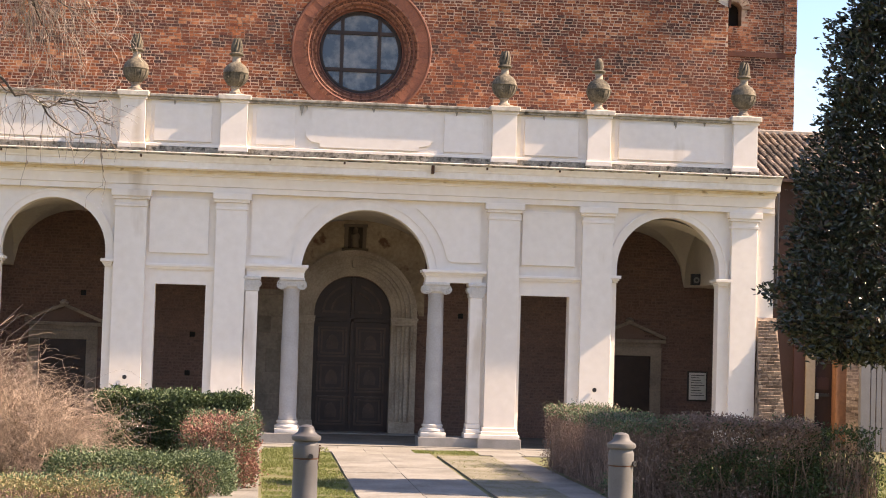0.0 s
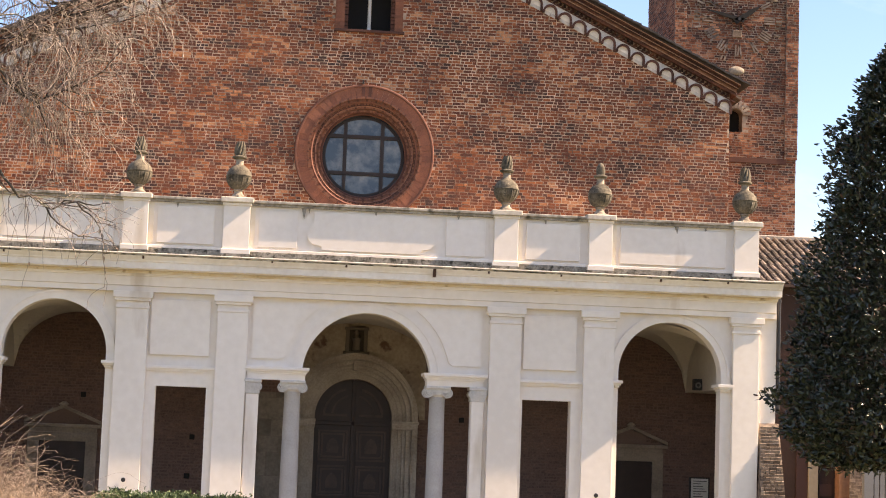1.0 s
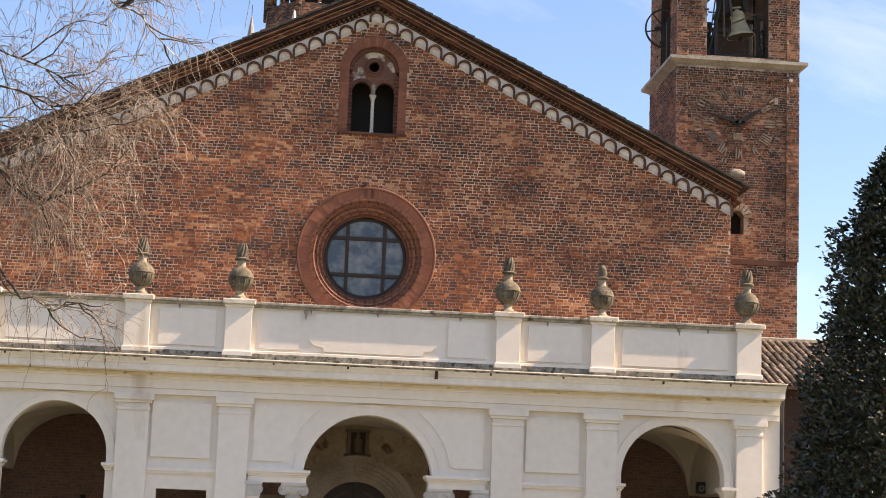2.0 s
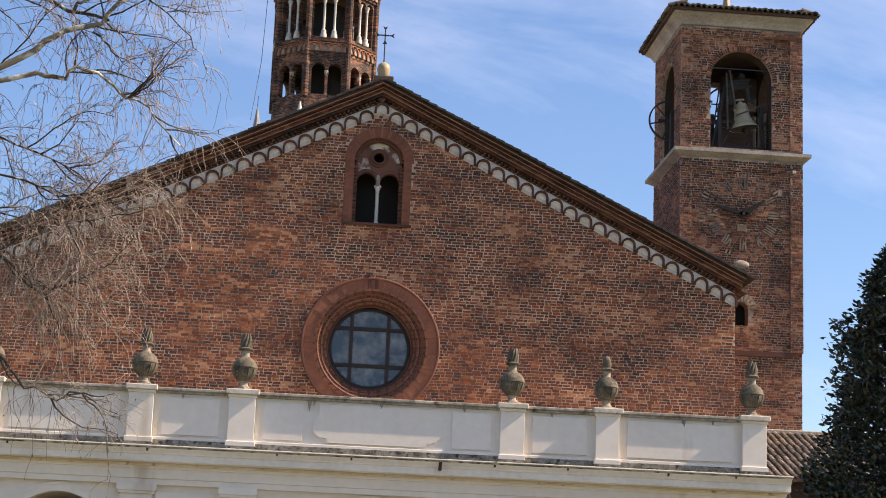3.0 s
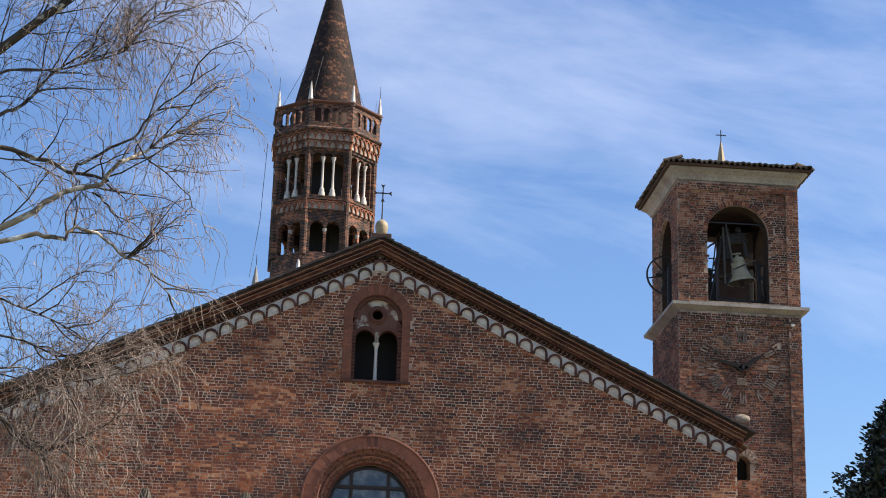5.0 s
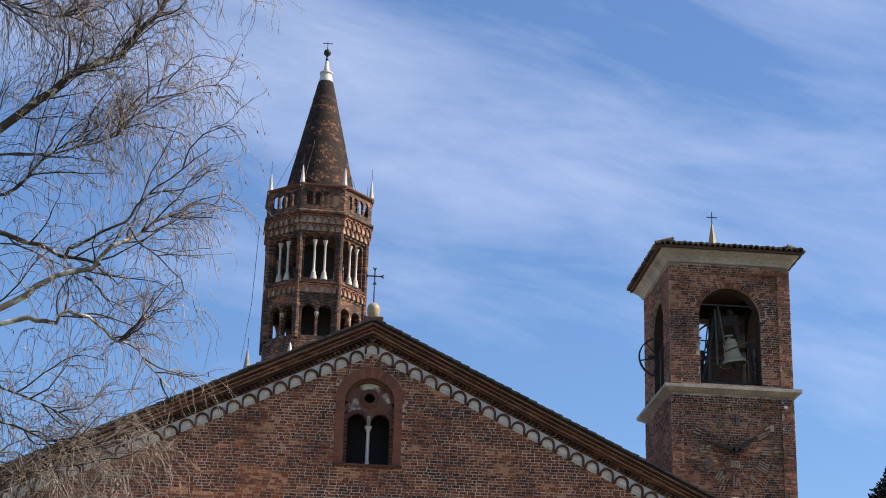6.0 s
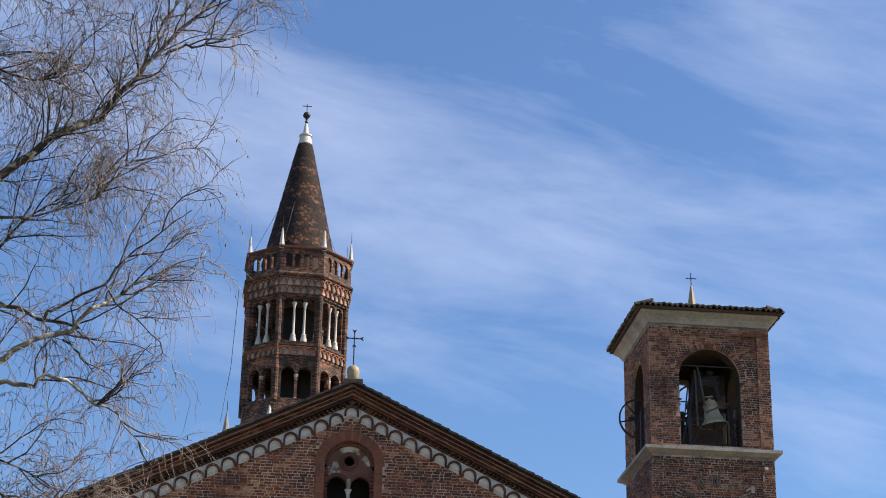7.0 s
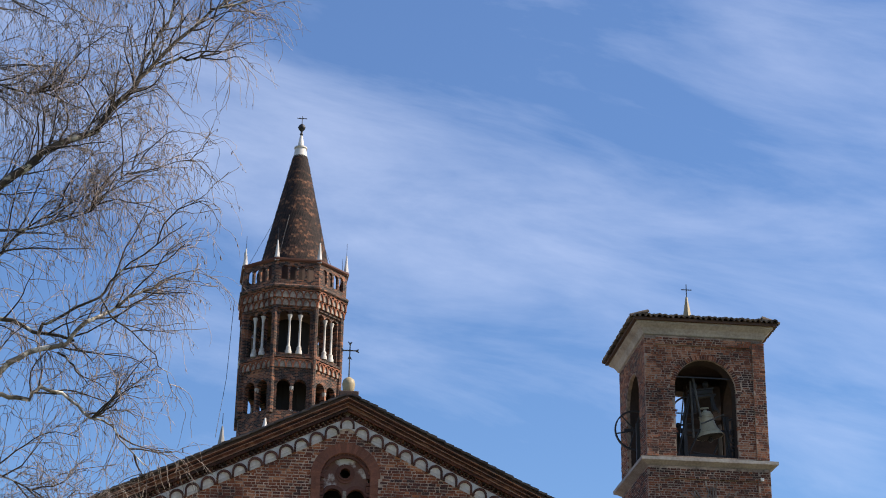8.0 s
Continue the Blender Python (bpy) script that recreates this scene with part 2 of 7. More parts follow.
M_TILE_EDGE = surface("slate_grey_edge_tile", (0.060, 0.052, 0.050), (0.028, 0.024, 0.023), 0.85, grain=20, patch=1.2, amount=0.9, piece=0.35)
# darker copy of the lime mortar, with the portico's shade in its colour
M_MORTAR_IN = surface("shaded_mortar", (0.235, 0.155, 0.125), (0.16, 0.10, 0.08), 0.95, grain=30, patch=0.7, amount=0.9)
M_MORTAR_T = surface("weathered_mortar", (0.48, 0.36, 0.27), (0.06, 0.044, 0.034), 0.95, grain=8, patch=0.8, amount=1.0)
M_OAK_EDGE = surface("worn_oak", (0.095, 0.054, 0.041), (0.035, 0.020, 0.016), 0.5, grain=40, patch=3, amount=0.9)
M_PLASTER = surface("old_plaster", (0.46, 0.38, 0.28), (0.27, 0.20, 0.14), 0.92, grain=12, patch=1.1, amount=0.9, stain=(0.15, 0.085, 0.06), stain_cut=0.57)
M_VAULT = surface("vault_plaster", (0.62, 0.56, 0.46), (0.48, 0.42, 0.34), 0.92, grain=12, patch=0.8, amount=0.7)
M_TYMP = surface("cornice_plaster", (0.60, 0.57, 0.53), (0.36, 0.33, 0.30), 0.92, grain=20, patch=2.6, amount=0.8, stain=(0.16, 0.11, 0.09), stain_cut=0.64)
M_GRANITE = surface("grey_granite", (0.29, 0.275, 0.255), (0.15, 0.142, 0.13), 0.7, grain=70, patch=2.5, amount=0.8, piece=0.08)
M_COLUMN = surface("column_stone", (0.40, 0.38, 0.365), (0.26, 0.25, 0.24), 0.6, grain=30, patch=1.5, amount=0.7)
M_MARBLE = surface("pale_marble", (0.60, 0.57, 0.53), (0.40, 0.37, 0.335), 0.6, grain=20, patch=3, amount=0.7)
M_URN = surface("mossy_stone", (0.17, 0.145, 0.105), (0.026, 0.024, 0.018), 0.95, grain=20, patch=4, amount=1.0, bump=0.8, bump_size=0.03, stain=(0.30, 0.26, 0.20), stain_cut=0.66)
M_URN_PALE = surface("worn_urn_stone", (0.33, 0.285, 0.225), (0.10, 0.086, 0.066), 0.95, grain=20, patch=4, amount=1.0, bump=0.6, bump_size=0.02)
M_PORTAL = surface("portal_stone", (0.50, 0.42, 0.335), (0.27, 0.215, 0.165), 0.85, grain=18, patch=1.6, amount=0.9)
M_OAK = surface("dark_oak", (0.048, 0.026, 0.020), (0.024, 0.014, 0.011), 0.5, grain=40, patch=3, amount=0.9, bump=0.2)
# near-black in place of shade inside openings; also the clock pointers' own colour
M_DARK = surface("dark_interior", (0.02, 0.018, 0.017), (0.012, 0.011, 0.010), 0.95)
M_IRON = surface("dark_iron", (0.045, 0.045, 0.048), (0.03, 0.025, 0.022), 0.5, metal=0.6, grain=60)
M_RUST = surface("rust_iron", (0.10, 0.045, 0.025), (0.04, 0.025, 0.02), 0.8, metal=0.3, grain=30)
M_BRONZE = surface("weathered_bronze", (0.40, 0.36, 0.25), (0.17, 0.155, 0.105), 0.5, metal=0.0, grain=20, patch=3)
M_LEADROOF = surface("ochre_lichen_stone", (0.36, 0.29, 0.17), (0.15, 0.12, 0.075), 0.6, grain=20, patch=6)
M_TILE = surface("roof_tile", (0.20, 0.155, 0.12), (0.04, 0.032, 0.027), 0.9, grain=13, patch=1.4, amount=1.0, piece=0.55)
M_TILE_DARK = surface("dark_roof_tile", (0.085, 0.05, 0.038), (0.038, 0.027, 0.023), 0.9, grain=16, patch=0.8, amount=0.9, piece=0.4)
M_WOOD = surface("grey_timber", (0.07, 0.058, 0.05), (0.035, 0.03, 0.026), 0.85, grain=30, patch=2)
M_ORANGE = surface("orange_render", (0.27, 0.128, 0.066), (0.15, 0.075, 0.046), 0.9, grain=12, patch=1.2, amount=0.8)
M_REDGATE = surface("oxide_door", (0.046, 0.018, 0.015), (0.03, 0.014, 0.012), 0.7)
M_CREAM = surface("cream_render", (0.33, 0.27, 0.20), (0.22, 0.175, 0.125), 0.9, grain=12, patch=1.5)
M_GATE = surface("grey_gate_paint", (0.19, 0.185, 0.185), (0.10, 0.097, 0.094), 0.6)
M_BOLLARD = surface("bollard_paint", (0.075, 0.072, 0.072), (0.045, 0.043, 0.042), 0.55, grain=50, patch=3, bump=0.2)
M_BOLLARD_PALE = surface("weathered_bollard_paint", (0.10, 0.097, 0.092), (0.062, 0.058, 0.054), 0.65, grain=50, patch=3, bump=0.2)
M_PAPER = surface("notice_paper", (0.72, 0.70, 0.64), (0.6, 0.58, 0.52), 0.6, bump=0)
M_GRASS_G = surface("lawn_soil", (0.10, 0.115, 0.04), (0.13, 0.105, 0.062), 0.95, grain=12, patch=0.7, amount=0.9, bump=0.6, bump_size=0.04)
M_PAVE = surface("pale_paving", (0.235, 0.226, 0.205), (0.125, 0.118, 0.102), 0.9, grain=18, patch=1.1, amount=1.0, piece=0.06, bump=0.4)
M_GRAVEL = surface("gravel", (0.22, 0.20, 0.16), (0.085, 0.085, 0.05), 0.95, grain=45, patch=1.4, amount=1.0, bump=0.9, bump_size=0.03)
M_BARK = surface("birch_bark", (0.075, 0.058, 0.042), (0.030, 0.024, 0.019), 0.85, grain=14, patch=3.0, amount=1.0, bump=0.5, stain=(0.50, 0.46, 0.36), stain_cut=0.56)
M_BARK_PALE = surface("pale_lichen_bark", (0.30, 0.255, 0.19), (0.05, 0.04, 0.03), 0.85, grain=14, patch=3.0, amount=1.0, bump=0.5, stain=(0.66, 0.63, 0.55), stain_cut=0.50)
M_BRANCH = surface("dark_branch_bark", (0.075, 0.056, 0.043), (0.028, 0.022, 0.018), 0.8, grain=10, patch=3.0, amount=1.0, bump=0, piece=0.4)
M_TWIG = surface("birch_twig", (0.30, 0.235, 0.19), (0.06, 0.045, 0.037), 0.7, grain=8, patch=2, amount=0.9, bump=0, piece=0.6)
M_STEM = surface("hedge_stem", (0.30, 0.205, 0.155), (0.13, 0.088, 0.068), 0.8, grain=6, patch=3, amount=0.9, bump=0, piece=0.3)
M_DRY = surface("dry_twig", (0.40, 0.305, 0.23), (0.19, 0.135, 0.098), 0.75, grain=6, patch=2, amount=1.0, bump=0, piece=0.5)
M_TRUNK = surface("grey_bark", (0.12, 0.10, 0.08), (0.06, 0.05, 0.04), 0.9, grain=20, patch=4, bump=0.6)
M_MAGN = leaf_surface("magnolia_leaf", (0.010, 0.018, 0.012), (0.038, 0.050, 0.026), 0.30, 0.06, spec=0.6)
M_MAGN_RUST = leaf_surface("rusty_leaf_underside", (0.07, 0.035, 0.020), (0.035, 0.032, 0.020), 0.6, 0.06)
M_HEDGE = leaf_surface("hedge_leaf", (0.034, 0.066, 0.032), (0.16, 0.205, 0.10), 0.5, 0.2)
# darker copy of the hedge leaf, the hedges' shade put into its colour
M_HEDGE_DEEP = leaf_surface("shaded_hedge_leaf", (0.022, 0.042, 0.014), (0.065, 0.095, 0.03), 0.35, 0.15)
M_HEDGE_RED = leaf_surface("russet_hedge_leaf", (0.17, 0.072, 0.058), (0.31, 0.17, 0.12), 0.6, 0.2)
M_COVER = leaf_surface("dry_ground_leaf", (0.30, 0.225, 0.13), (0.17, 0.19, 0.075), 0.7, 0.2)
M_HEDGE_DRY = leaf_surface("bare_hedge_twig", (0.29, 0.195, 0.15), (0.16, 0.107, 0.085), 0.7, 0.1)
M_BLADE = leaf_surface("grass_blade", (0.11, 0.15, 0.035), (0.19, 0.20, 0.07), 0.6, 0.3)

M_GLASS = bpy.data.materials.new("rose_glass")
M_GLASS.use_nodes = True
_g = M_GLASS.node_tree.nodes["Principled BSDF"]
_g.inputs["Base Color"].default_value = (0.028, 0.050, 0.080, 1)
_g.inputs["Roughness"].default_value = 0.04
_g.inputs["Specular IOR Level"].default_value = 0.6
_gt = M_GLASS.node_tree
# pale noise patches paint cloud reflections into the pane's base colour
_geo, _gn, _gd, _gm = (_gt.nodes.new(k) for k in ("ShaderNodeNewGeometry", "ShaderNodeTexNoise", "ShaderNodeTexNoise", "ShaderNodeMix"))
_gn.inputs["Scale"].default_value = 1.6
_gd.inputs["Scale"].default_value, _gd.inputs["Detail"].default_value, _gd.inputs["Roughness"].default_value = 2.2, 6, 0.6
_gr = _gt.nodes.new("ShaderNodeMapRange")
_gr.inputs["From Min"].default_value, _gr.inputs["From Max"].default_value = 0.42, 0.70
_gm.data_type = "RGBA"
_gm.inputs["A"].default_value, _gm.inputs["B"].default_value = (0.024, 0.044, 0.070, 1), (0.17, 0.185, 0.19, 1)
_gb = _gt.nodes.new("ShaderNodeBump")
_gb.inputs["Strength"].default_value, _gb.inputs["Distance"].default_value = 0.15, 0.05
link(_gt, _geo.outputs["Position"], _gd.inputs["Vector"])
link(_gt, _gd.outputs["Fac"], _gr.inputs["Value"])
link(_gt, _gr.outputs["Result"], _gm.inputs["Factor"])
link(_gt, _gm.outputs["Result"], _g.inputs["Base Color"])
link(_gt, _gn.outputs["Fac"], _gb.inputs["Height"])
link(_gt, _gb.outputs["Normal"], _g.inputs["Normal"])

# ---- builders ----
BASE = {}


def thing(name, base, label, category, group="", kind=""):
    """An Empty at the thing's base; its parts are built in world places."""
    e = new(name)
    e.location = base
    BASE[e.name] = Matrix.Translation(-Vector(base))
    return tagged(e, label, category, group, kind)


def mesh_of(bm, name, smooth=False):
    me = bpy.data.meshes.new(name)
    bmesh.ops.recalc_face_normals(bm, faces=bm.faces)
    bm.to_mesh(me)
    bm.free()
    if smooth:
        for p in me.polygons:
            p.use_smooth = True
        me.set_sharp_from_angle(angle=radians(38))
    return me


def part(name, data, material, parent=None, label="", smooth=False):
    """One mesh object, from a bmesh or a mesh, under a thing or a part."""
    me = data if isinstance(data, bpy.types.Mesh) else mesh_of(data, name, smooth)
    if not me.materials:
        me.materials.append(material)
    ob = new(name, me)
    if parent:
        ob.parent = parent
        ob.matrix_parent_inverse = BASE.get(parent.name, Matrix())
    return tagged(ob, label)


def box(bm, x0, x1, y0, y1, z0, z1, bevel=0.0):
    r = bmesh.ops.create_cube(bm, size=1.0, matrix=Matrix.LocRotScale(((x0 + x1) / 2, (y0 + y1) / 2, (z0 + z1) / 2), None, (abs(x1 - x0), abs(y1 - y0), abs(z1 - z0))))
    if bevel:
        edges = list({e for v in r["verts"] for e in v.link_edges})
        bmesh.ops.bevel(bm, geom=edges, offset=bevel, segments=2, affect="EDGES", profile=0.5)
    return bm


def boxed(*args, **kw):
    return box(bmesh.new(), *args, **kw)


def prism(bm, outline, place0, place1):
    """A closed solid between two copies of an outline; place0 and place1 turn its (u, v) into world places."""
    a = [bm.verts.new(place0(u, v)) for u, v in outline]
    b = [bm.verts.new(place1(u, v)) for u, v in outline]
    n = len(outline)
    bm.faces.new(a)
    bm.faces.new(b[::-1])
    for i in range(n):
        j = (i + 1) % n
        bm.faces.new((a[i], b[i], b[j], a[j]))
    return bm


def prism_x(bm, outline, x0, x1):
    return prism(bm, outline, lambda u, v: (x0, u, v), lambda u, v: (x1, u, v))


def prism_y(bm, outline, y0, y1):
    return prism(bm, outline, lambda u, v: (u, y0, v), lambda u, v: (u, y1, v))


def slab(bm, xs, low, high, y0, y1):
    """A solid between the curves low(x) and high(x)."""
    rows = [[bm.verts.new(c) for c in ((x, y0, low(x)), (x, y0, high(x)), (x, y1, high(x)), (x, y1, low(x)))] for x in xs]
    for a, b in zip(rows, rows[1:]):
        for i in range(4):
            j = (i + 1) % 4
            bm.faces.new((a[i], b[i], b[j], a[j]))
    bm.faces.new(rows[0][::-1])
    bm.faces.new(rows[-1])
    return bm


def arc_band(bm, cx, cz, r0, r1, y0, y1, a0=0.0, a1=180.0, n=24):
    """A curved bar of a ring in the x-z plane."""
    rows = []
    closed = abs(a1 - a0) >= 359.9
    for i in range(n if closed else n + 1):
        a = radians(a0 + (a1 - a0) * i / n)
        c, s = math.cos(a), math.sin(a)
        rows.append([bm.verts.new(p) for p in ((cx + r0 * c, y0, cz + r0 * s), (cx + r1 * c, y0, cz + r1 * s), (cx + r1 * c, y1, cz + r1 * s), (cx + r0 * c, y1, cz + r0 * s))])
    pairs = list(zip(rows, rows[1:])) + ([(rows[-1], rows[0])] if closed else [])
    for a, b in pairs:
        for i in range(4):
            j = (i + 1) % 4
            bm.faces.new((a[i], b[i], b[j], a[j]))
    if not closed:
        bm.faces.new(rows[0][::-1])
        bm.faces.new(rows[-1])
    return bm


def ring_profile(bm, cx, cz, prof, a0=0.0, a1=360.0, n=64):
    """Sweeps an open profile of (radius, y) about the y axis through (cx, cz)."""
    closed = abs(a1 - a0) >= 359.9
    rows = []
    for i in range(n if closed else n + 1):
        a = radians(a0 + (a1 - a0) * i / n)
        rows.append([bm.verts.new((cx + r * math.cos(a), y, cz + r * math.sin(a))) for r, y in prof])
    for a, b in list(zip(rows, rows[1:])) + ([(rows[-1], rows[0])] if closed else []):
        for i in range(len(prof) - 1):
            bm.faces.new((a[i], a[i + 1], b[i + 1], b[i]))
    return bm


def lathe(bm, prof, n=20, at=(0, 0, 0), squash=1.0):
    """Turns a profile of (radius, height) about the upright axis at the place given."""
    rows = []
    for r, z in prof:
        rows.append([bm.verts.new((at[0] + r * math.cos(2 * math.pi * i / n), at[1] + r * squash * math.sin(2 * math.pi * i / n), at[2] + z)) for i in range(n)])
    for a, b in zip(rows, rows[1:]):
        for i in range(n):
            j = (i + 1) % n
            bm.faces.new((a[i], a[j], b[j], b[i]))
    bm.faces.new(rows[0][::-1])
    bm.faces.new(rows[-1])
    return bm


def span(a, b, n):
    return [a + (b - a) * i / n for i in range(n + 1)]


def quads_mesh(name, verts, faces, material):
    me = bpy.data.meshes.new(name)
    me.from_pydata(verts, [], faces)
    me.materials.append(material)
    return me


def tube_mesh(name, paths, material, sides=3):
    """Many tapering twigs in one mesh. paths: (points, first radius, last radius)."""
    verts, faces = [], []
    for pts, r0, r1 in paths:
        n = len(pts)
        base = len(verts)
        for i, p in enumerate(pts):
            d = (pts[min(i + 1, n - 1)] - pts[max(i - 1, 0)]).normalized()
            u = d.cross(Vector((0.3, 0.9, 0.2))).normalized()
            v = d.cross(u)
            r = r0 + (r1 - r0) * i / (n - 1)
            for k in range(sides):
                a = 2 * math.pi * k / sides
                verts.append(p + (u * math.cos(a) + v * math.sin(a)) * r)
        for i in range(n - 1):
            for k in range(sides):
                k2 = (k + 1) % sides
                faces.append((base + i * sides + k, base + i * sides + k2, base + (i + 1) * sides + k2, base + (i + 1) * sides + k))
    me = quads_mesh(name, verts, faces, material)
    for p in me.polygons:
        p.use_smooth = True
    return me


def leaves_mesh(name, places, ways, sizes, material, wide=0.4, fold=0.15, rng=None):
    """One small folded leaf at each place: six corners, pointing along its way."""
    rng = rng or np.random.default_rng(3)
    n = len(places)
    p, d = np.array(places, float), np.array(ways, float)
    d /= np.linalg.norm(d, axis=1)[:, None] + 1e-9
    side = np.cross(d, rng.normal(size=(n, 3)))
    side /= np.linalg.norm(side, axis=1)[:, None] + 1e-9
    up = np.cross(side, d)
    s = np.array(sizes, float)[:, None]
    a, tip = p, p + d * s
    l1, l2 = p + d * s * 0.35 + side * s * wide * 0.5 + up * s * fold, p + d * s * 0.72 + side * s * wide * 0.38 + up * s * fold
    r1, r2 = p + d * s * 0.35 - side * s * wide * 0.5 + up * s * fold, p + d * s * 0.72 - side * s * wide * 0.38 + up * s * fold
    verts = np.stack([a, l1, l2, tip, r2, r1], axis=1).reshape(-1, 3)
    k = np.arange(n)[:, None] * 6
    faces = np.concatenate([k + [0, 1, 2, 3], k + [0, 3, 4, 5]])
    return quads_mesh(name, verts.tolist(), faces.tolist(), material)

# ---- ground ----
FLOOR = -0.1


def ground_z(x, y):
    """Level before the church, rising gently towards the street."""
    t = min(max((-13.0 - y) / 12.0, 0.0), 1.0)
    u = min(max((-24.0 - y) / 14.0, 0.0), 1.0)
    return FLOOR + 0.68 * t * t * (3 - 2 * t) + 0.37 * u * u * (3 - 2 * u)


def build_ground():
    xs = [-3000, -800, -200, -80] + list(span(-40, 40, 60)) + [80, 200, 800, 3000]
    ys = [-3000, -800, -200, -90] + list(span(-60, 0, 60)) + [20, 80, 300, 1000, 3000]
    verts = [(x, y, ground_z(x, y) + (0.02 * noise.noise(Vector((x * 0.4, y * 0.4, 0))) - 0.02 if -40 < x < 40 and -60 < y < -3 else -0.02)) for y in ys for x in xs]
    n = len(xs)
    faces = [(j * n + i, j * n + i + 1, (j + 1) * n + i + 1, (j + 1) * n + i) for j in range(len(ys) - 1) for i in range(n - 1)]
    ob = new("ground", quads_mesh("ground", verts, faces, M_GRASS_G))
    tagged(ob, "lawn and bare soil before the church, thin winter grass", "ground", kind="structure")


build_ground()


def strip(bm, x0, x1, y0, y1, lift, thick=0.08, steps=12):
    """A band of paving that follows the ground."""
    for a, b in zip(span(y0, y1, steps), span(y0, y1, steps)[1:]):
        v = [bm.verts.new((x, y, ground_z(x, y) + h)) for h in (lift, lift - thick) for x, y in ((x0, a), (x1, a), (x1, b), (x0, b))]
        for f in ((0, 1, 2, 3), (7, 6, 5, 4), (0, 4, 5, 1), (1, 5, 6, 2), (2, 6, 7, 3), (3, 7, 4, 0)):
            bm.faces.new([v[i] for i in f])
    return bm


gravel = part("gravel_bed", strip(bmesh.new(), 1.85, 3.15, -16, -3.2, 0.012), M_GRAVEL)
tagged(gravel, "patchy gravel and moss beside the paved path", "gravel", kind="structure")

# ---- portico ----
XA = 0.25
SLOT = 4.5
ARCH_L, ARCH_R = (-7.34, 1.25), (7.84, 1.305)      # side arches: middle and radius
portico = thing("portico", (XA, 0.3, FLOOR), "white stuccoed portico with arches, pilasters and a parapet", "portico")
PW = 0.42          # wall thickness
ZT = 6.12          # top of the wall, under the cornice


def arch_top(cx, cz, r):
    return lambda x: cz + math.sqrt(max(r * r - (x - cx) ** 2, 0.0))


def circ_span(cx, r, n):
    return [cx - r * math.cos(math.pi * i / n) for i in range(n + 1)]


def flat(z):
    return lambda x: z


def wall_piece(name, make, *args):
    """One stretch of the portico's front wall."""
    bm = bmesh.new()
    make(bm, *args)
    part(name, bm, M_STUCCO, portico)


def build_portico_wall():
    base = FLOOR - 0.3
    gaps = [(ARCH_L[0] - ARCH_L[1], ARCH_L[0] + ARCH_L[1], 4.475), (XA - SLOT - 0.61, XA - SLOT + 0.61, None),
            (XA + SLOT - 0.61, XA + SLOT + 0.61, None), (ARCH_R[0] - ARCH_R[1], ARCH_R[0] + ARCH_R[1], 4.475)]
    # solid stretches
    for a, b in ((-10.1, gaps[0][0]), (gaps[0][1], gaps[1][0]), (gaps[1][1], XA - 2.66),
                 (XA + 2.66, gaps[2][0]), (gaps[2][1], gaps[3][0]), (gaps[3][1], 10.56)):
        wall_piece("pier", box, a, b, 0, PW, base, ZT)
    for a, b, cz in gaps:
        if cz:
            wall_piece("arch_wall", slab, circ_span((a + b) / 2, (b - a) / 2, 28), arch_top((a + b) / 2, cz, (b - a) / 2), flat(ZT), 0, PW)
        else:
            wall_piece("lintel_wall", box, a, b, 0, PW, 3.71, ZT)
    # over the columns, and the middle arch
    r, cz = 1.58, 4.11
    wall_piece("spandrel_wall", box, XA - 2.66, XA - r, 0, PW, 3.98, ZT)
    wall_piece("spandrel_wall", box, XA + r, XA + 2.66, 0, PW, 3.98, ZT)
    wall_piece("arch_wall", slab, circ_span(XA, r, 36), arch_top(XA, cz, r), flat(ZT), 0, PW)


build_portico_wall()

PILASTERS = [(-9.6, -8.92), (-5.88, -5.12), (-3.44, -2.70), (3.27, 4.05), (5.63, 6.40), (9.42, 10.08)]
for a, b in PILASTERS:
    pil = part("pilaster", boxed(a, b, -0.15, 0.02, 0.42, 5.56, bevel=0.006), M_STUCCO, portico)
    bm = bmesh.new()
    for grow, z0, z1 in ((0.03, 5.56, 5.63), (0.0, 5.63, 5.74), (0.06, 5.74, 5.81), (0.1, 5.81, 5.965)):
        box(bm, a - grow, b + grow, -0.15 - grow, 0.02, z0, z1, bevel=0.008)
    part("capital", bm, M_STUCCO, pil)
    bm = bmesh.new()
    for grow, z0, z1 in ((0.11, 0.15, 0.25), (0.075, 0.25, 0.33), (0.04, 0.33, 0.42)):
        box(bm, a - grow, b + grow, -0.15 - grow, 0.02, z0, z1, bevel=0.014)
    part("base", bm, M_STUCCO, pil)
    part("plinth", boxed(a - 0.15, b + 0.15, -0.28, 0.02, FLOOR - 0.1, 0.152, bevel=0.012), M_GRANITE, pil, "grey granite plinth block")

# archivolts and imposts of the three arches
for cx, cz, r0, r1, n, zi in ((ARCH_L[0], 4.475, ARCH_L[1], ARCH_L[1] + 0.215, 30, 4.26), (XA, 4.11, 1.58, 1.84, 40, 4.26), (ARCH_R[0], 4.475, ARCH_R[1], ARCH_R[1] + 0.215, 30, 4.26)):
    bm = bmesh.new()
    a0 = math.degrees(math.asin(max(-1, (zi - cz) / r1))) if zi > cz else 0
    arc_band(bm, cx, cz, r0 + 0.004, r0 + (r1 - r0) * 0.72, -0.035, 0.02, a0, 180 - a0, n)
    arc_band(bm, cx, cz, r0 + (r1 - r0) * 0.72, r1, -0.06, 0.02, a0, 180 - a0, n)
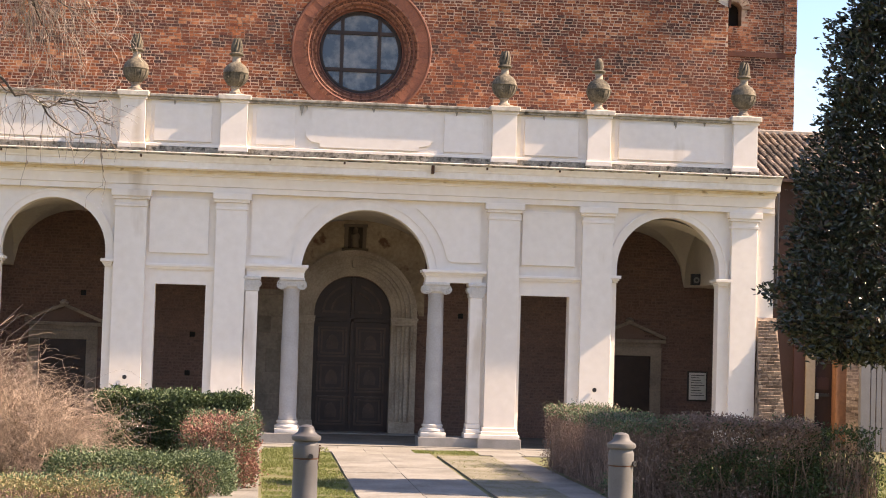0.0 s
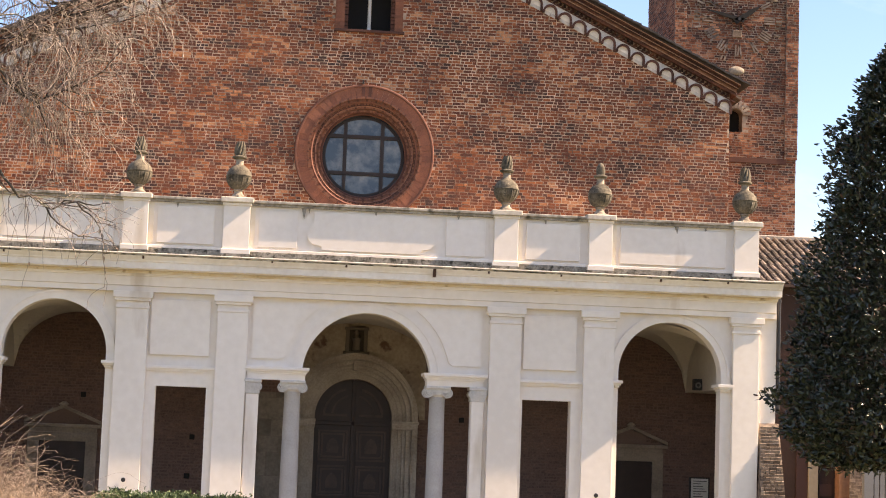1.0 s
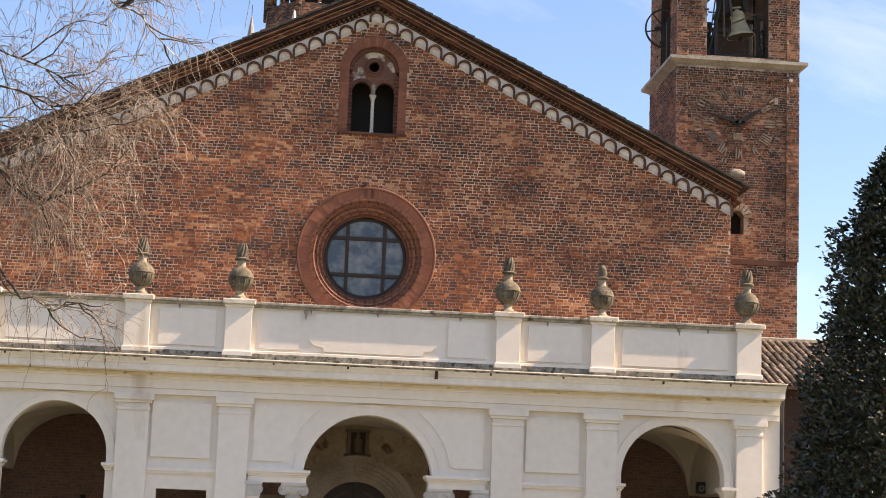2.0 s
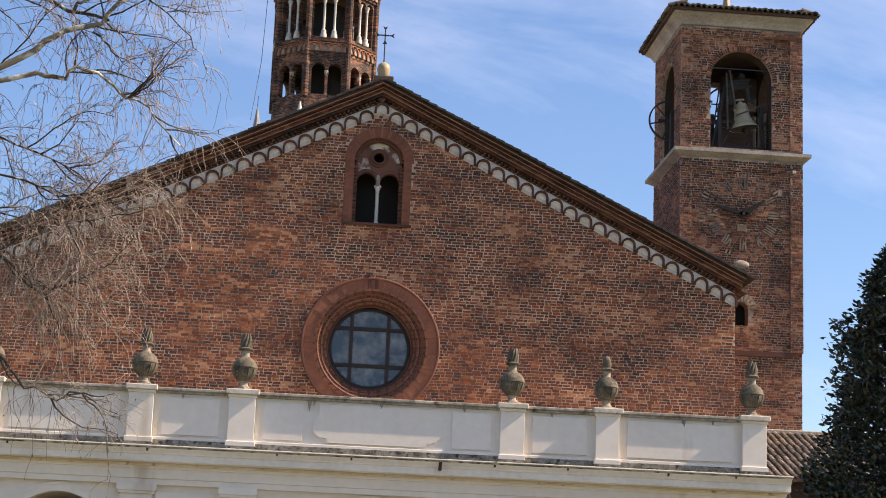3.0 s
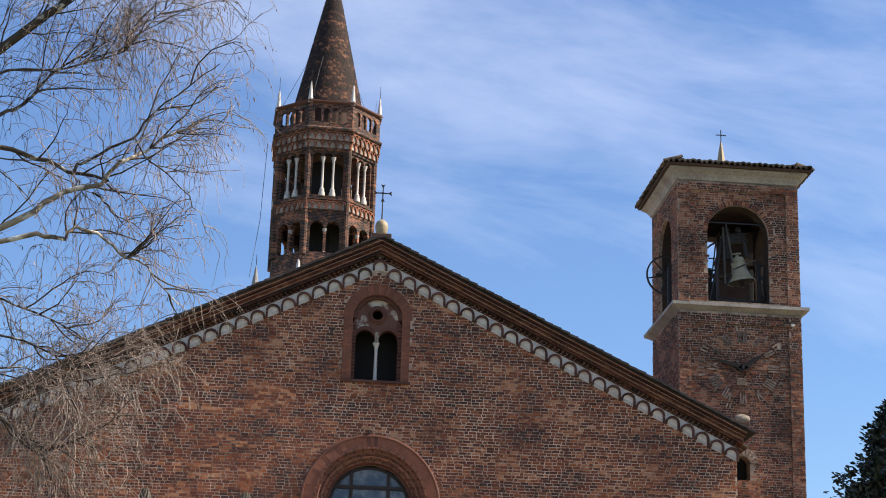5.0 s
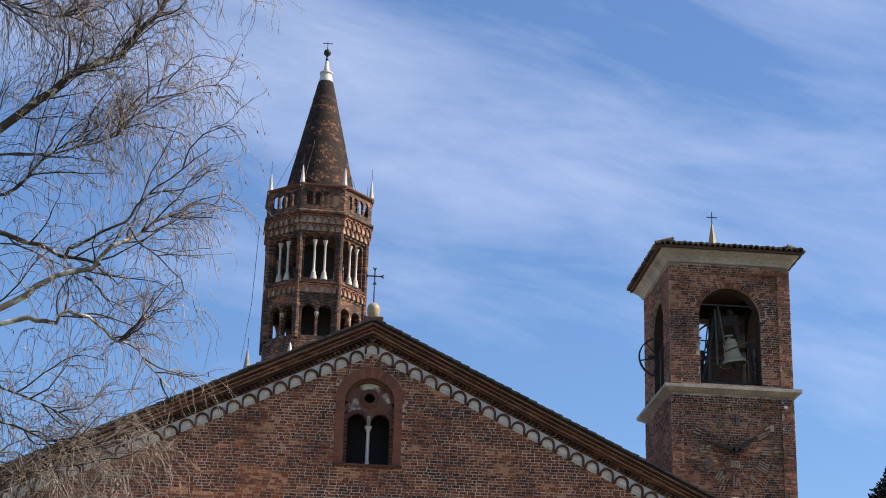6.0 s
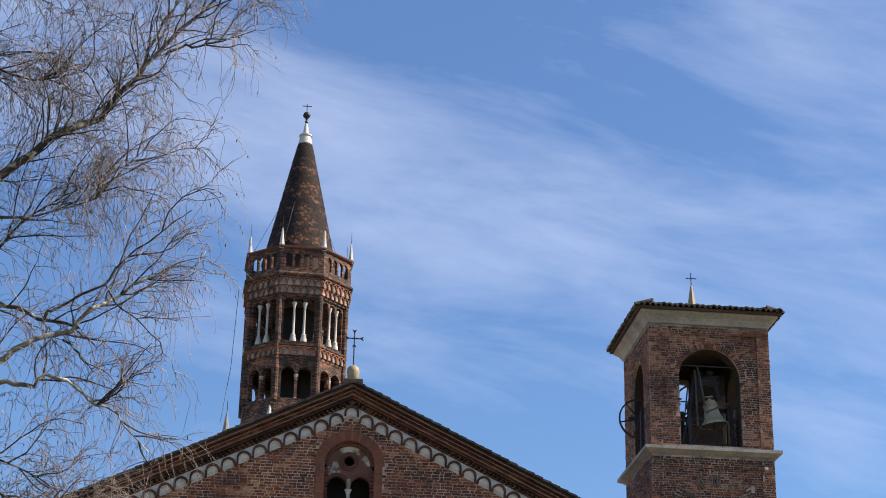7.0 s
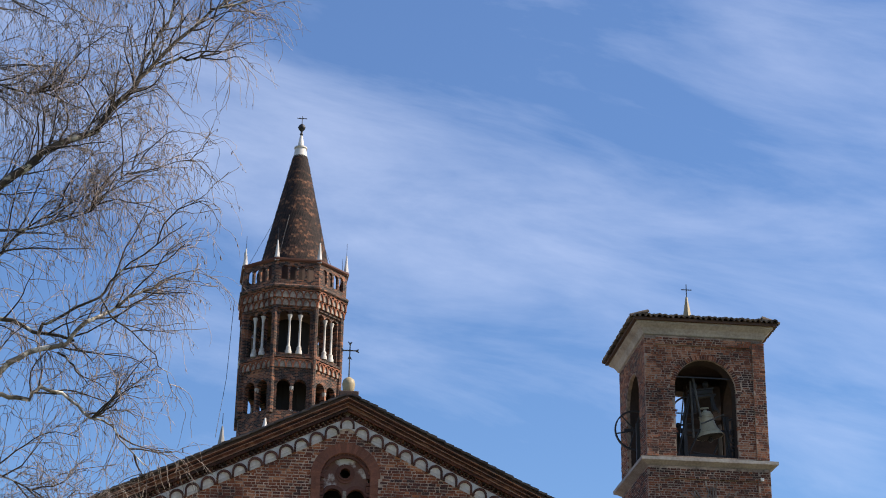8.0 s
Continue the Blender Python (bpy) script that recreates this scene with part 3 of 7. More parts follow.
    if zi < cz:
        for s in (-1, 1):
            for u0, u1, yy in ((r0 + 0.004, r0 + (r1 - r0) * 0.72, -0.035), (r0 + (r1 - r0) * 0.72, r1, -0.06)):
                box(bm, cx + s * u0, cx + s * u1, yy, 0.02, zi, cz)
    part("archivolt", bm, M_STUCCO, portico)


def impost(x0, x1, y1=PW + 0.05):
    bm = bmesh.new()
    for grow, z0, z1 in ((0.02, 4.10, 4.15), (0.055, 4.15, 4.20), (0.095, 4.20, 4.275)):
        box(bm, x0 - grow, x1 + grow, -0.06 - grow, y1 + grow, z0, z1, bevel=0.006)
    return bm


for a, b in ((ARCH_L[0] + ARCH_L[1], -5.95), (-8.86, ARCH_L[0] - ARCH_L[1]), (6.46, ARCH_R[0] - ARCH_R[1]), (ARCH_R[0] + ARCH_R[1], 9.36)):
    part("impost", impost(min(a, b), max(a, b)), M_STUCCO, portico)
for s in (-1, 1):
    a, b = sorted((XA + s * 1.5, XA + s * 2.9))
    bm = impost(a, b)
    box(bm, a, b, -0.06, PW + 0.06, 3.965, 4.10)
    part("architrave", bm, M_STUCCO, portico)

# string band, sunk panels and door-high slots between the pilasters
for x0, x1 in ((-5.12, -3.44), (4.05, 5.63)):
    bm = bmesh.new()
    box(bm, x0, x1, -0.05, 0.02, 4.07, 4.13)
    box(bm, x0, x1, -0.09, 0.02, 4.13, 4.20, bevel=0.006)
    part("string_band", bm, M_STUCCO, portico)
    bm = boxed(x0 + 0.07, x1 - 0.17, -0.062, 0.02, 4.46, 5.80, bevel=0.01)
    part("raised_panel", bm, M_STUCCO, portico)
for s in (-1, 1):
    # spandrel panels beside the middle arch
    rim = lambda x: max(4.47, 4.11 + math.sqrt(max(2.06 ** 2 - (x - XA) ** 2, 0.0)))
    xs = sorted(XA + s * u for u in span(1.2, 2.83, 16))
    part("spandrel_panel", slab(bmesh.new(), xs, rim, flat(5.80), -0.045, 0.02), M_STUCCO, portico)

# cornice
CORN = [(-0.46, 6.50), (-0.54, 6.50), (-0.54, 6.66), (-0.57, 6.665), (-0.58, 6.70), (-0.63, 6.76), (-0.66, 6.80), (-0.66, 6.835), (PW, 6.86)]
BED = [(PW, 5.97), (-0.16, 5.97), (-0.16, 6.10), (-0.20, 6.115), (-0.20, 6.335), (-0.225, 6.345), (-0.225, 6.37), (-0.25, 6.39), (-0.275, 6.43), (-0.28, 6.475), (PW, 6.475)]
bm = bmesh.new()
prism_x(bm, BED[::-1], -10.6, 10.50)
part("bed_moulding", bm, M_STUCCO, portico)
bm = bmesh.new()
prism_x(bm, ([(PW, 6.477), (-0.46, 6.477)] + CORN)[::-1], -10.6, 10.54)
part("cornice", bm, M_STUCCO_OLD, portico, "projecting cornice with dark weather stains")
part("cornice_lip", boxed(-10.62, 10.56, -0.71, -0.2, 6.838, 6.872, bevel=0.01), M_LIP, portico)
# unseen dark cover, added to cut sunlight bounced on to the parapet
part("cornice_moss", boxed(-10.6, 10.5, -0.66, 0.0, 6.864, 6.880), surface("dark_cover", (0.13, 0.12, 0.085), (0.05, 0.046, 0.033), 0.95, grain=12, patch=1.5, amount=1.0, bump=0.5), portico, "added dark cover on top of the cornice, unseen from below")
# blotchy dark strip just below the lip
M_LIP_LINE = surface("dark_blotches", (0.62, 0.55, 0.45), (0.06, 0.052, 0.04), 0.95, grain=5, patch=2.6, amount=1.0, stain=(0.05, 0.042, 0.032), stain_cut=0.52)
part("drip_line", boxed(-10.61, 10.545, -0.668, -0.62, 6.80, 6.834), M_LIP_LINE, portico, "blotchy dark line under the cornice lip")
# ochre stain and the cornice's shadow line, both put into one colour
M_OCHRE = surface("ochre_shadow_line", (0.60, 0.47, 0.30), (0.74, 0.66, 0.54), 0.92, grain=6, patch=1.4, amount=1.0, stain=(0.32, 0.24, 0.15), stain_cut=0.60)
part("stained_fillet", boxed(-10.6, 10.51, -0.290, -0.26, 6.405, 6.474, bevel=0.006), M_OCHRE, portico, "ochre stained fillet with the cornice's shadow line painted in")
# rusty run-off below the joints of the lip
for x, tall in ((-8.6, 0.05), (-5.3, 0.07), (-2.2, 0.04), (-0.4, 0.06), (1.75, 0.20), (3.1, 0.06), (4.9, 0.05), (7.4, 0.07), (9.1, 0.05)):
    part("run_off_stain", boxed(x, x + 0.035 + tall * 0.2, -0.664, -0.56, 6.80 - tall, 6.80, bevel=0.004), M_RUST, portico)

# parapet
PAR = [(-9.6, -8.92), (-5.86, -5.25), (-3.42, -2.77), (3.30, 3.90), (5.70, 6.29), (9.43, 10.05)]
bm = bmesh.new()
box(bm, -10.1, 10.05, 0.06, 0.5, 6.86, 8.28)
part("parapet_wall", bm, M_STUCCO, portico)
bm = bmesh.new()
box(bm, -10.1, 10.05, 0.0, 0.5, 6.86, 7.15, bevel=0.012)
part("parapet_foot", bm, M_STUCCO_OLD, portico)
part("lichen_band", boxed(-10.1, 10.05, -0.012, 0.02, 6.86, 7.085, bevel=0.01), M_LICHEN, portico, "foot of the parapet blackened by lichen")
bm = bmesh.new()
box(bm, -10.15, 10.1, -0.085, 0.56, 8.28, 8.355, bevel=0.015)
box(bm, -10.12, 10.07, -0.03, 0.53, 8.22, 8.28, bevel=0.01)
part("parapet_coping", bm, M_GRIME, portico, "grimy parapet coping")
for a, b in PAR:
    bm = bmesh.new()
    box(bm, a, b, -0.08, 0.52, 6.865, 8.27, bevel=0.006)
    box(bm, a - 0.035, b + 0.035, -0.115, 0.53, 7.0, 7.12, bevel=0.01)
    box(bm, a - 0.03, b + 0.03, -0.11, 0.53, 8.20, 8.27, bevel=0.01)
    pier = part("parapet_pier", bm, M_STUCCO, portico)
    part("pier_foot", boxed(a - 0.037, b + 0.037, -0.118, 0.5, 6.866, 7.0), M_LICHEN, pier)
    part("pier_cap", boxed(a - 0.08, b + 0.08, -0.19, 0.6, 8.27, 8.40, bevel=0.02), M_CAP, pier)
for (a0, a), (b, b0) in zip(PAR, PAR[1:]):
    bm = bmesh.new()
    x0, x1 = a + 0.22, b - 0.22
    if b - a > 4 and a < 0:
        # the long middle field: a raised panel with scrolled ends between two plain ones
        pts = [(1.22, 7.2), (1.24, 7.3), (1.46, 7.34), (1.58, 7.46), (1.60, 7.62), (1.52, 7.78), (1.44, 7.88), (1.44, 8.14)]
        outline = [(XA - u, z) for u, z in pts] + [(XA + u, z) for u, z in reversed(pts)]
        prism_y(bm, outline, 0.008, 0.1)
        for q0, q1 in ((x0, XA - 1.85), (XA + 1.85, x1)):
            box(bm, q0, q1, 0.02, 0.1, 7.21, 8.12, bevel=0.004)
    else:
        box(bm, x0, x1, 0.005, 0.1, 7.21, 8.12, bevel=0.004)
    part("parapet_panel", bm, M_STUCCO, portico)

M_DRIP_DARK = surface("black_drip_stain", (0.20, 0.17, 0.13), (0.45, 0.40, 0.34), 0.95, grain=20, patch=5, amount=0.9)
M_OCHRE_STRIP = surface("pale_ochre_strip", (0.76, 0.66, 0.50), (0.80, 0.73, 0.62), 0.92, grain=6, patch=2.0, amount=1.0)
for x, wide, tall in ((-7.45, 0.05, 0.22), (-4.55, 0.035, 0.14), (-1.45, 0.06, 0.26), (-1.32, 0.025, 0.12), (0.33, 0.04, 0.12), (2.4, 0.035, 0.10), (4.6, 0.03, 0.12), (7.95, 0.045, 0.20), (8.7, 0.025, 0.10)):
    part("drip_stain", prism_y(bmesh.new(), [(x - wide, 8.22), (x + wide, 8.22), (x + wide * 0.6, 8.22 - tall * 0.5), (x + wide * 0.15, 8.22 - tall), (x - wide * 0.3, 8.22 - tall * 0.7)], -0.003, 0.07), M_DRIP_DARK, portico)
# pale ochre strip on the parapet wall, right of each pier
for a, b in PAR[:-1]:
    part("ochre_wash", boxed(b + 0.002, b + 0.13, 0.054, 0.07, 7.16, 8.21), M_OCHRE_STRIP, portico)

# downpipe at the corner
bm = bmesh.new()
lathe(bm, [(0.045, 3.6), (0.045, 6.8)], 10, (10.62, -0.02, 0))
box(bm, 10.58, 10.7, -0.09, 0.05, 6.74, 6.82)
for z in (4.2, 5.4, 6.4):
    lathe(bm, [(0.06, z), (0.06, z + 0.06)], 10, (10.62, -0.02, 0))
tagged(part("downpipe", bm, M_IRON), "dark metal downpipe at the portico corner", "downpipe")


def build_column():
    """A granite column with an Ionic capital; its foot at the origin."""
    e = new("column")
    bm = bmesh.new()
    lathe(bm, [(0.225, 0.30), (0.235, 0.36), (0.215, 0.42), (0.216, 1.2), (0.21, 2.2), (0.192, 3.60), (0.205, 3.64), (0.205, 3.68)], 28)
    part("shaft", bm, M_COLUMN, e, smooth=True)
    bm = bmesh.new()
    box(bm, -0.31, 0.31, -0.31, 0.31, 0.0, 0.12, bevel=0.01)
    lathe(bm, [(0.30, 0.12), (0.315, 0.16), (0.30, 0.205), (0.25, 0.22), (0.245, 0.25), (0.265, 0.27), (0.262, 0.31), (0.235, 0.325)], 28)
    part("base", bm, M_MARBLE, e, smooth=True)
    bm = bmesh.new()
    lathe(bm, [(0.2, 3.68), (0.25, 3.74), (0.255, 3.80)], 24)
    for sx in (-1, 1):
        for y in (-0.24, 0.10):
            for k, r in enumerate((0.125, 0.084, 0.042)):
                arc_band(bm, sx * 0.245, 3.785, r - 0.028, r, y - 0.008 * k, y + 0.14, 0, 360, 14)
    box(bm, -0.28, 0.28, -0.235, 0.235, 3.80, 3.89, bevel=0.01)
    box(bm, -0.31, 0.31, -0.29, 0.29, 3.89, 3.965, bevel=0.015)
    part("capital", bm, M_MARBLE, e, "carved Ionic capital")
    return tagged(e, "grey stone column with carved Ionic capital under the arch", "column", group="columns of the middle arch")


col = build_column()
col.matrix_basis = Matrix.Translation((XA - 1.79, 0.22, 0.152)) @ Matrix.Diagonal((1, 1, 0.962, 1))
copy_thing(col, Matrix.Translation((XA + 1.79, 0.22, 0.152)))


def build_respond():
    """A flat half column against the pier."""
    e = new("respond")
    part("shaft", boxed(-0.16, 0.16, -0.2, 0.2, 0.36, 3.6, bevel=0.02), M_STUCCO, e)
    bm = bmesh.new()
    box(bm, -0.22, 0.22, -0.27, 0.27, 0.0, 0.12, bevel=0.01)
    box(bm, -0.20, 0.20, -0.24, 0.24, 0.12, 0.24, bevel=0.03)
    box(bm, -0.18, 0.18, -0.22, 0.22, 0.24, 0.36, bevel=0.02)
    part("base", bm, M_STUCCO, e)
    part("capital", boxed(-0.18, 0.18, -0.22, 0.22, 3.6, 3.88), M_MARBLE, e)
    for sx in (-1, 1):
        bm = bmesh.new()
        for k, r in enumerate((0.10, 0.065, 0.03)):
            arc_band(bm, sx * 0.14, 3.78, r - 0.028, r, -0.25 - 0.006 * k, 0.2, 0, 360, 12)
        part("volute", bm, M_MARBLE, e)
    part("abacus", boxed(-0.22, 0.22, -0.27, 0.27, 3.88, 3.965, bevel=0.012), M_MARBLE, e)
    return tagged(e, "white half column with Ionic capital set against the pier", "half column", group="half columns of the portico")


res = build_respond()
res.matrix_basis = Matrix.Translation((XA - 2.77, 0.12, 0.152)) @ Matrix.Diagonal((1, 1, 0.962, 1))
copy_thing(res, Matrix.Translation((XA + 2.77, 0.12, 0.152)))
for s in (-1, 1):
    a, b = sorted((XA + s * 1.42, XA + s * 3.0))
    tagged(part("column_plinth", boxed(a, b, -0.12, 0.72, FLOOR - 0.1, 0.15, bevel=0.012), M_GRANITE), "long grey granite plinth under the columns", "plinth", group="column plinths")


def build_urn(kind):
    """A stone vase with a flame (or a bud) on top; its foot at the origin."""
    e = new("stone_urn")
    bm = bmesh.new()
    box(bm, -0.2, 0.2, -0.2, 0.2, 0.0, 0.06, bevel=0.012)
    lathe(bm, [(0.17, 0.06), (0.165, 0.09), (0.115, 0.13), (0.105, 0.19), (0.14, 0.215), (0.12, 0.24)], 20)
    part("foot", bm, M_URN_PALE, e, smooth=True)
    bm = bmesh.new()
    lathe(bm, [(0.11, 0.23), (0.18, 0.27), (0.265, 0.36), (0.315, 0.47), (0.328, 0.555), (0.335, 0.56), (0.345, 0.585), (0.335, 0.61), (0.31, 0.70), (0.235, 0.79), (0.15, 0.845), (0.125, 0.87)], 28)
    part("bowl", bm, M_URN, e, smooth=True)
    for k in range(12):
        # worn gadroons on the lower half
        a = 2 * math.pi * k / 12
        rib = tube_mesh("gadroon", [([Vector((r * math.cos(a), r * math.sin(a), z)) for r, z in ((0.17, 0.27), (0.255, 0.355), (0.305, 0.46), (0.325, 0.545))], 0.018, 0.03)], M_URN, 5)
        part("gadroon", rib, M_URN, e)
    bm = bmesh.new()
    lathe(bm, [(0.125, 0.86), (0.105, 0.90), (0.11, 1.0), (0.14, 1.03)], 20)
    part("neck", bm, M_URN_PALE, e, smooth=True)
    bm = bmesh.new()
    lathe(bm, [(0.13, 1.02), (0.185, 1.045), (0.195, 1.075), (0.17, 1.10), (0.12, 1.11)], 20)
    part("collar", bm, M_URN, e, smooth=True)
    bm = bmesh.new()
    if kind == "flame":
        # tongues of a carved flame, each twisting up to its own tip
        frng = np.random.default_rng(9)
        for k in range(9):
            a, tall = 2 * math.pi * k / 9, 0.30 + 0.10 * frng.random()
            pts = [Vector((r * math.cos(a + 0.9 * h), r * math.sin(a + 0.9 * h), 1.09 + tall * h)) for h, r in ((0, 0.080), (0.25, 0.118), (0.5, 0.12), (0.75, 0.105), (1.0, 0.075))]
            part("tongue", tube_mesh("tongue", [(pts, 0.052, 0.024)], M_URN, 7), M_URN, e)
        part("flame_core", tube_mesh("flame_core", [([Vector((0, 0, 1.08)), Vector((0, 0, 1.3)), Vector((0.01, 0, 1.45))], 0.09, 0.04)], M_URN, 7), M_URN, e)
        bm.free()
    else:
        lathe(bm, [(0.10, 1.10), (0.128, 1.18), (0.12, 1.30), (0.075, 1.40), (0.02, 1.44)], 14)
        part("bud", bm, M_URN, e, smooth=True)
    return e


urn_a = tagged(build_urn("flame"), "weathered mossy stone urn with carved flame on the parapet", "urn", group="urns on the parapet")
urn_b = tagged(build_urn("bud"), "weathered stone urn with a plain bud on the parapet", "urn", group="urns on the parapet")
spots = [(a + b) / 2 for a, b in PAR]
urn_a.matrix_basis = pose(spots[1] + 0.02, 0.2, 8.40) @ Matrix.Diagonal((0.93, 0.93, 0.97, 1))
urn_b.matrix_basis = pose(spots[4], 0.2, 8.40, 0, 0, 20) @ Matrix.Diagonal((0.90, 0.90, 0.95, 1))
for i, turn in ((2, 50), (3, 110), (5, 200), (0, 20)):
    copy_thing(urn_a, pose(spots[i], 0.2, 8.40, 0, 0, turn))

# ---- inside the portico ----
YW = 5.0
bm = bmesh.new()
box(bm, -10.1, 10.5, -0.4, YW + 0.6, FLOOR - 0.3, FLOOR + 0.02)
tagged(part("portico_floor", bm, M_PAVE), "worn stone floor under the portico", "floor", kind="structure")
bm = bmesh.new()
box(bm, -10.1, -9.7, PW, YW, FLOOR, 6.3)
tagged(part("wall_west", bm, M_VAULT), "plastered end wall of the portico", "wall", kind="structure")
bm = bmesh.new()
box(bm, 10.38, 10.54, PW, YW, FLOOR, 6.3)
tagged(part("wall_east", bm, M_VAULT), "plastered end wall of the portico", "wall", kind="structure")


def build_vault():
    """Groined bays behind the arches, flat soffits between; one ceiling."""
    bm = bmesh.new()
    bays = [(XA - 9.2, XA - 5.75), (XA - 2.3, XA + 2.3), (XA + 5.75, XA + 9.2)]
    zs, rise = 4.2, 1.55
    n = 26
    for a, b in bays:
        cx, hx = (a + b) / 2, (b - a) / 2
        cy, hy = (PW + YW) / 2, (YW - PW) / 2
        g = [[None] * (n + 1) for _ in range(n + 1)]
        for i in range(n + 1):
            for j in range(n + 1):
                u, v = -1 + 2 * i / n, -1 + 2 * j / n
                h = max(math.sqrt(max(1 - u * u, 0)), math.sqrt(max(1 - v * v, 0)))
                g[i][j] = bm.verts.new((cx + u * hx, cy + v * hy, zs + rise * h))
        for i in range(n):
            for j in range(n):
                bm.faces.new((g[i][j], g[i + 1][j], g[i + 1][j + 1], g[i][j + 1]))
    for a, b in ((-10.1, bays[0][0]), (bays[0][1], bays[1][0]), (bays[1][1], bays[2][0]), (bays[2][1], 10.5)):
        box(bm, a, b, PW, YW, zs, 6.0)
    box(bm, -10.1, 10.5, PW, YW, 5.95, 6.4)
    return bm


tagged(part("ceiling", build_vault(), M_VAULT), "pale plastered groin vault of the portico", "ceiling", kind="structure")

# ---- the brick church front ----
XC = 0.23
APEX, SLOPE = 18.09, 0.481
church = thing("church", (XC, 5.3, FLOOR), "old brick church front with stepped gable cornice and round window", "church")
WALL_L, WALL_R = -10.1, 10.55


def rake(x):
    return APEX - SLOPE * abs(x - XC)


ROSE = (0.23, 10.46, 1.55)       # centre and radius of the opening
BIF = (0.23, 13.95, 0.80, 15.75)    # centre, sill, half width, spring of the head


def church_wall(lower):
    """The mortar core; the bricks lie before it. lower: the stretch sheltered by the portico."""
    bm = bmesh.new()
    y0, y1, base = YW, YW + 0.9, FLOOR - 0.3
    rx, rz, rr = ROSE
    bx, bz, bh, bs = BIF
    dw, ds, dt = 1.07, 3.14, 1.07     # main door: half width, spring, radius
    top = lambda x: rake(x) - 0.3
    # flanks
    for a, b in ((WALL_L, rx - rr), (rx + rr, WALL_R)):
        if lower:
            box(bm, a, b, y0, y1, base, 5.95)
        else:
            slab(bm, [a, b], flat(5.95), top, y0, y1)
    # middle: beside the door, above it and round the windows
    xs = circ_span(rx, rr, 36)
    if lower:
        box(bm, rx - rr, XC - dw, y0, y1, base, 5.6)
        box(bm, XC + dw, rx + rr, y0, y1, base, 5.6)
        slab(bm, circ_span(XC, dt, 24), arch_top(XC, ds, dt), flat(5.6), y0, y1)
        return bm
    slab(bm, xs, flat(5.6), lambda x: rz - math.sqrt(max(rr * rr - (x - rx) ** 2, 0)), y0, y1)
    slab(bm, xs, lambda x: rz + math.sqrt(max(rr * rr - (x - rx) ** 2, 0)), flat(bz), y0, y1)
    slab(bm, [rx - rr, bx - bh], flat(bz), top, y0, y1)
    slab(bm, [bx + bh, rx + rr], flat(bz), top, y0, y1)
    slab(bm, circ_span(bx, bh, 24), arch_top(bx, bs, bh), top, y0, y1)
    return bm


part("wall", church_wall(False), M_MORTAR, church, "lime mortar joints")
part("sheltered_wall", church_wall(True), M_MORTAR_IN, church, "brown wall under the portico, its mortar darkened for the shade")
# dark sheet added across the inside, behind the windows
bm = bmesh.new()
slab(bm, [WALL_L, XC, WALL_R], flat(FLOOR), lambda x: rake(x) - 0.35, YW + 6.0, YW + 6.2)
part("inner_wall", bm, M_DARK, church)

# raking cornice: roof tiles on moulded brick courses
for s in (-1, 1):
    end = XC + s * 10.45
    def course(name, up0, up1, out, mat, tip=0.0, label=""):
        bm = bmesh.new()
        x0, x1 = XC, end + s * tip
        outline = [(x0, rake(x0) + up0), (x1, rake(x1) + up0), (x1, rake(x1) + up1), (x0, rake(x0) + up1)]
        prism_y(bm, outline, YW - out, YW + 0.9)
        part(name, bm, mat, church, label)
    course("cornice_course", -0.600, -0.575, 0.085, M_TERRA_DARK)
    course("cornice_course", -0.425, -0.400, 0.185, M_COURSE, 0.02)
    course("cornice_course", -0.400, -0.325, 0.15, M_COURSE, 0.02)
    course("cornice_fillet", -0.325, -0.311, 0.215, M_FILLET, 0.03)
    course("cornice_course", -0.311, -0.235, 0.17, M_COURSE, 0.03)
    course("cornice_course", -0.235, -0.217, 0.250, M_COURSE, 0.05)
    course("cornice_fillet", -0.219, -0.205, 0.275, M_FILLET, 0.05)
    course("cornice_course", -0.205, -0.130, 0.225, M_COURSE, 0.05)
    course("cornice_course", -0.130, -0.100, 0.300, M_COURSE, 0.10)
    course("cornice_fillet", -0.102, -0.085, 0.345, M_FILLET, 0.10)
    course("roof_bed", -0.085, 0.0, 0.30, M_TILE_DARK, 0.12)
    # bricks set cornerwise like a row of teeth, above a second, smaller row
    for name, step, w, low, high, out in (("dentil_brick", 0.122, 0.040, -0.572, -0.505, 0.145), ("dentil_brick", 0.122, 0.044, -0.500, -0.430, 0.165)):
        for k in range(int(10.25 / step)):
            x = XC + s * (0.07 + (k + (0.5 if low > -0.55 else 0)) * step)
            bm = bmesh.new()
            prism(bm, [(x - w, YW), (x, YW - out), (x + w, YW)], lambda u, v: (u, v, rake(x) + low - SLOPE * abs(u - x)), lambda u, v: (u, v, rake(x) + high - SLOPE * abs(u - x)))
            part(name, bm, M_COURSE, church)
    # lapped tiles along the edge, each a little out of line
    erng = np.random.default_rng(61 + s)
    for k in range(44):
        x = XC + s * (0.1 + k * 0.243)
        bm = bmesh.new()
        u0, u1, lift = x - 0.03 * s, x + 0.25 * s, 0.018 * erng.random()
        prism_y(bm, [(u0, rake(u0) - 0.005), (u1, rake(u1) + 0.012 + lift), (u1, rake(u1) + 0.072 + lift), (u0, rake(u0) + 0.05)], YW - 0.40 - 0.05 * erng.random(), YW + 0.9)
        part("edge_tile", bm, M_TILE_EDGE, church)
# the roof behind
bm = bmesh.new()
for s in (-1, 1):
    x1 = XC + s * 10.9
    prism_y(bm, [(XC, APEX - 0.1), (x1, rake(x1) - 0.1), (x1, rake(x1) - 0.02), (XC, APEX - 0.02)], YW + 0.9, 50.0)
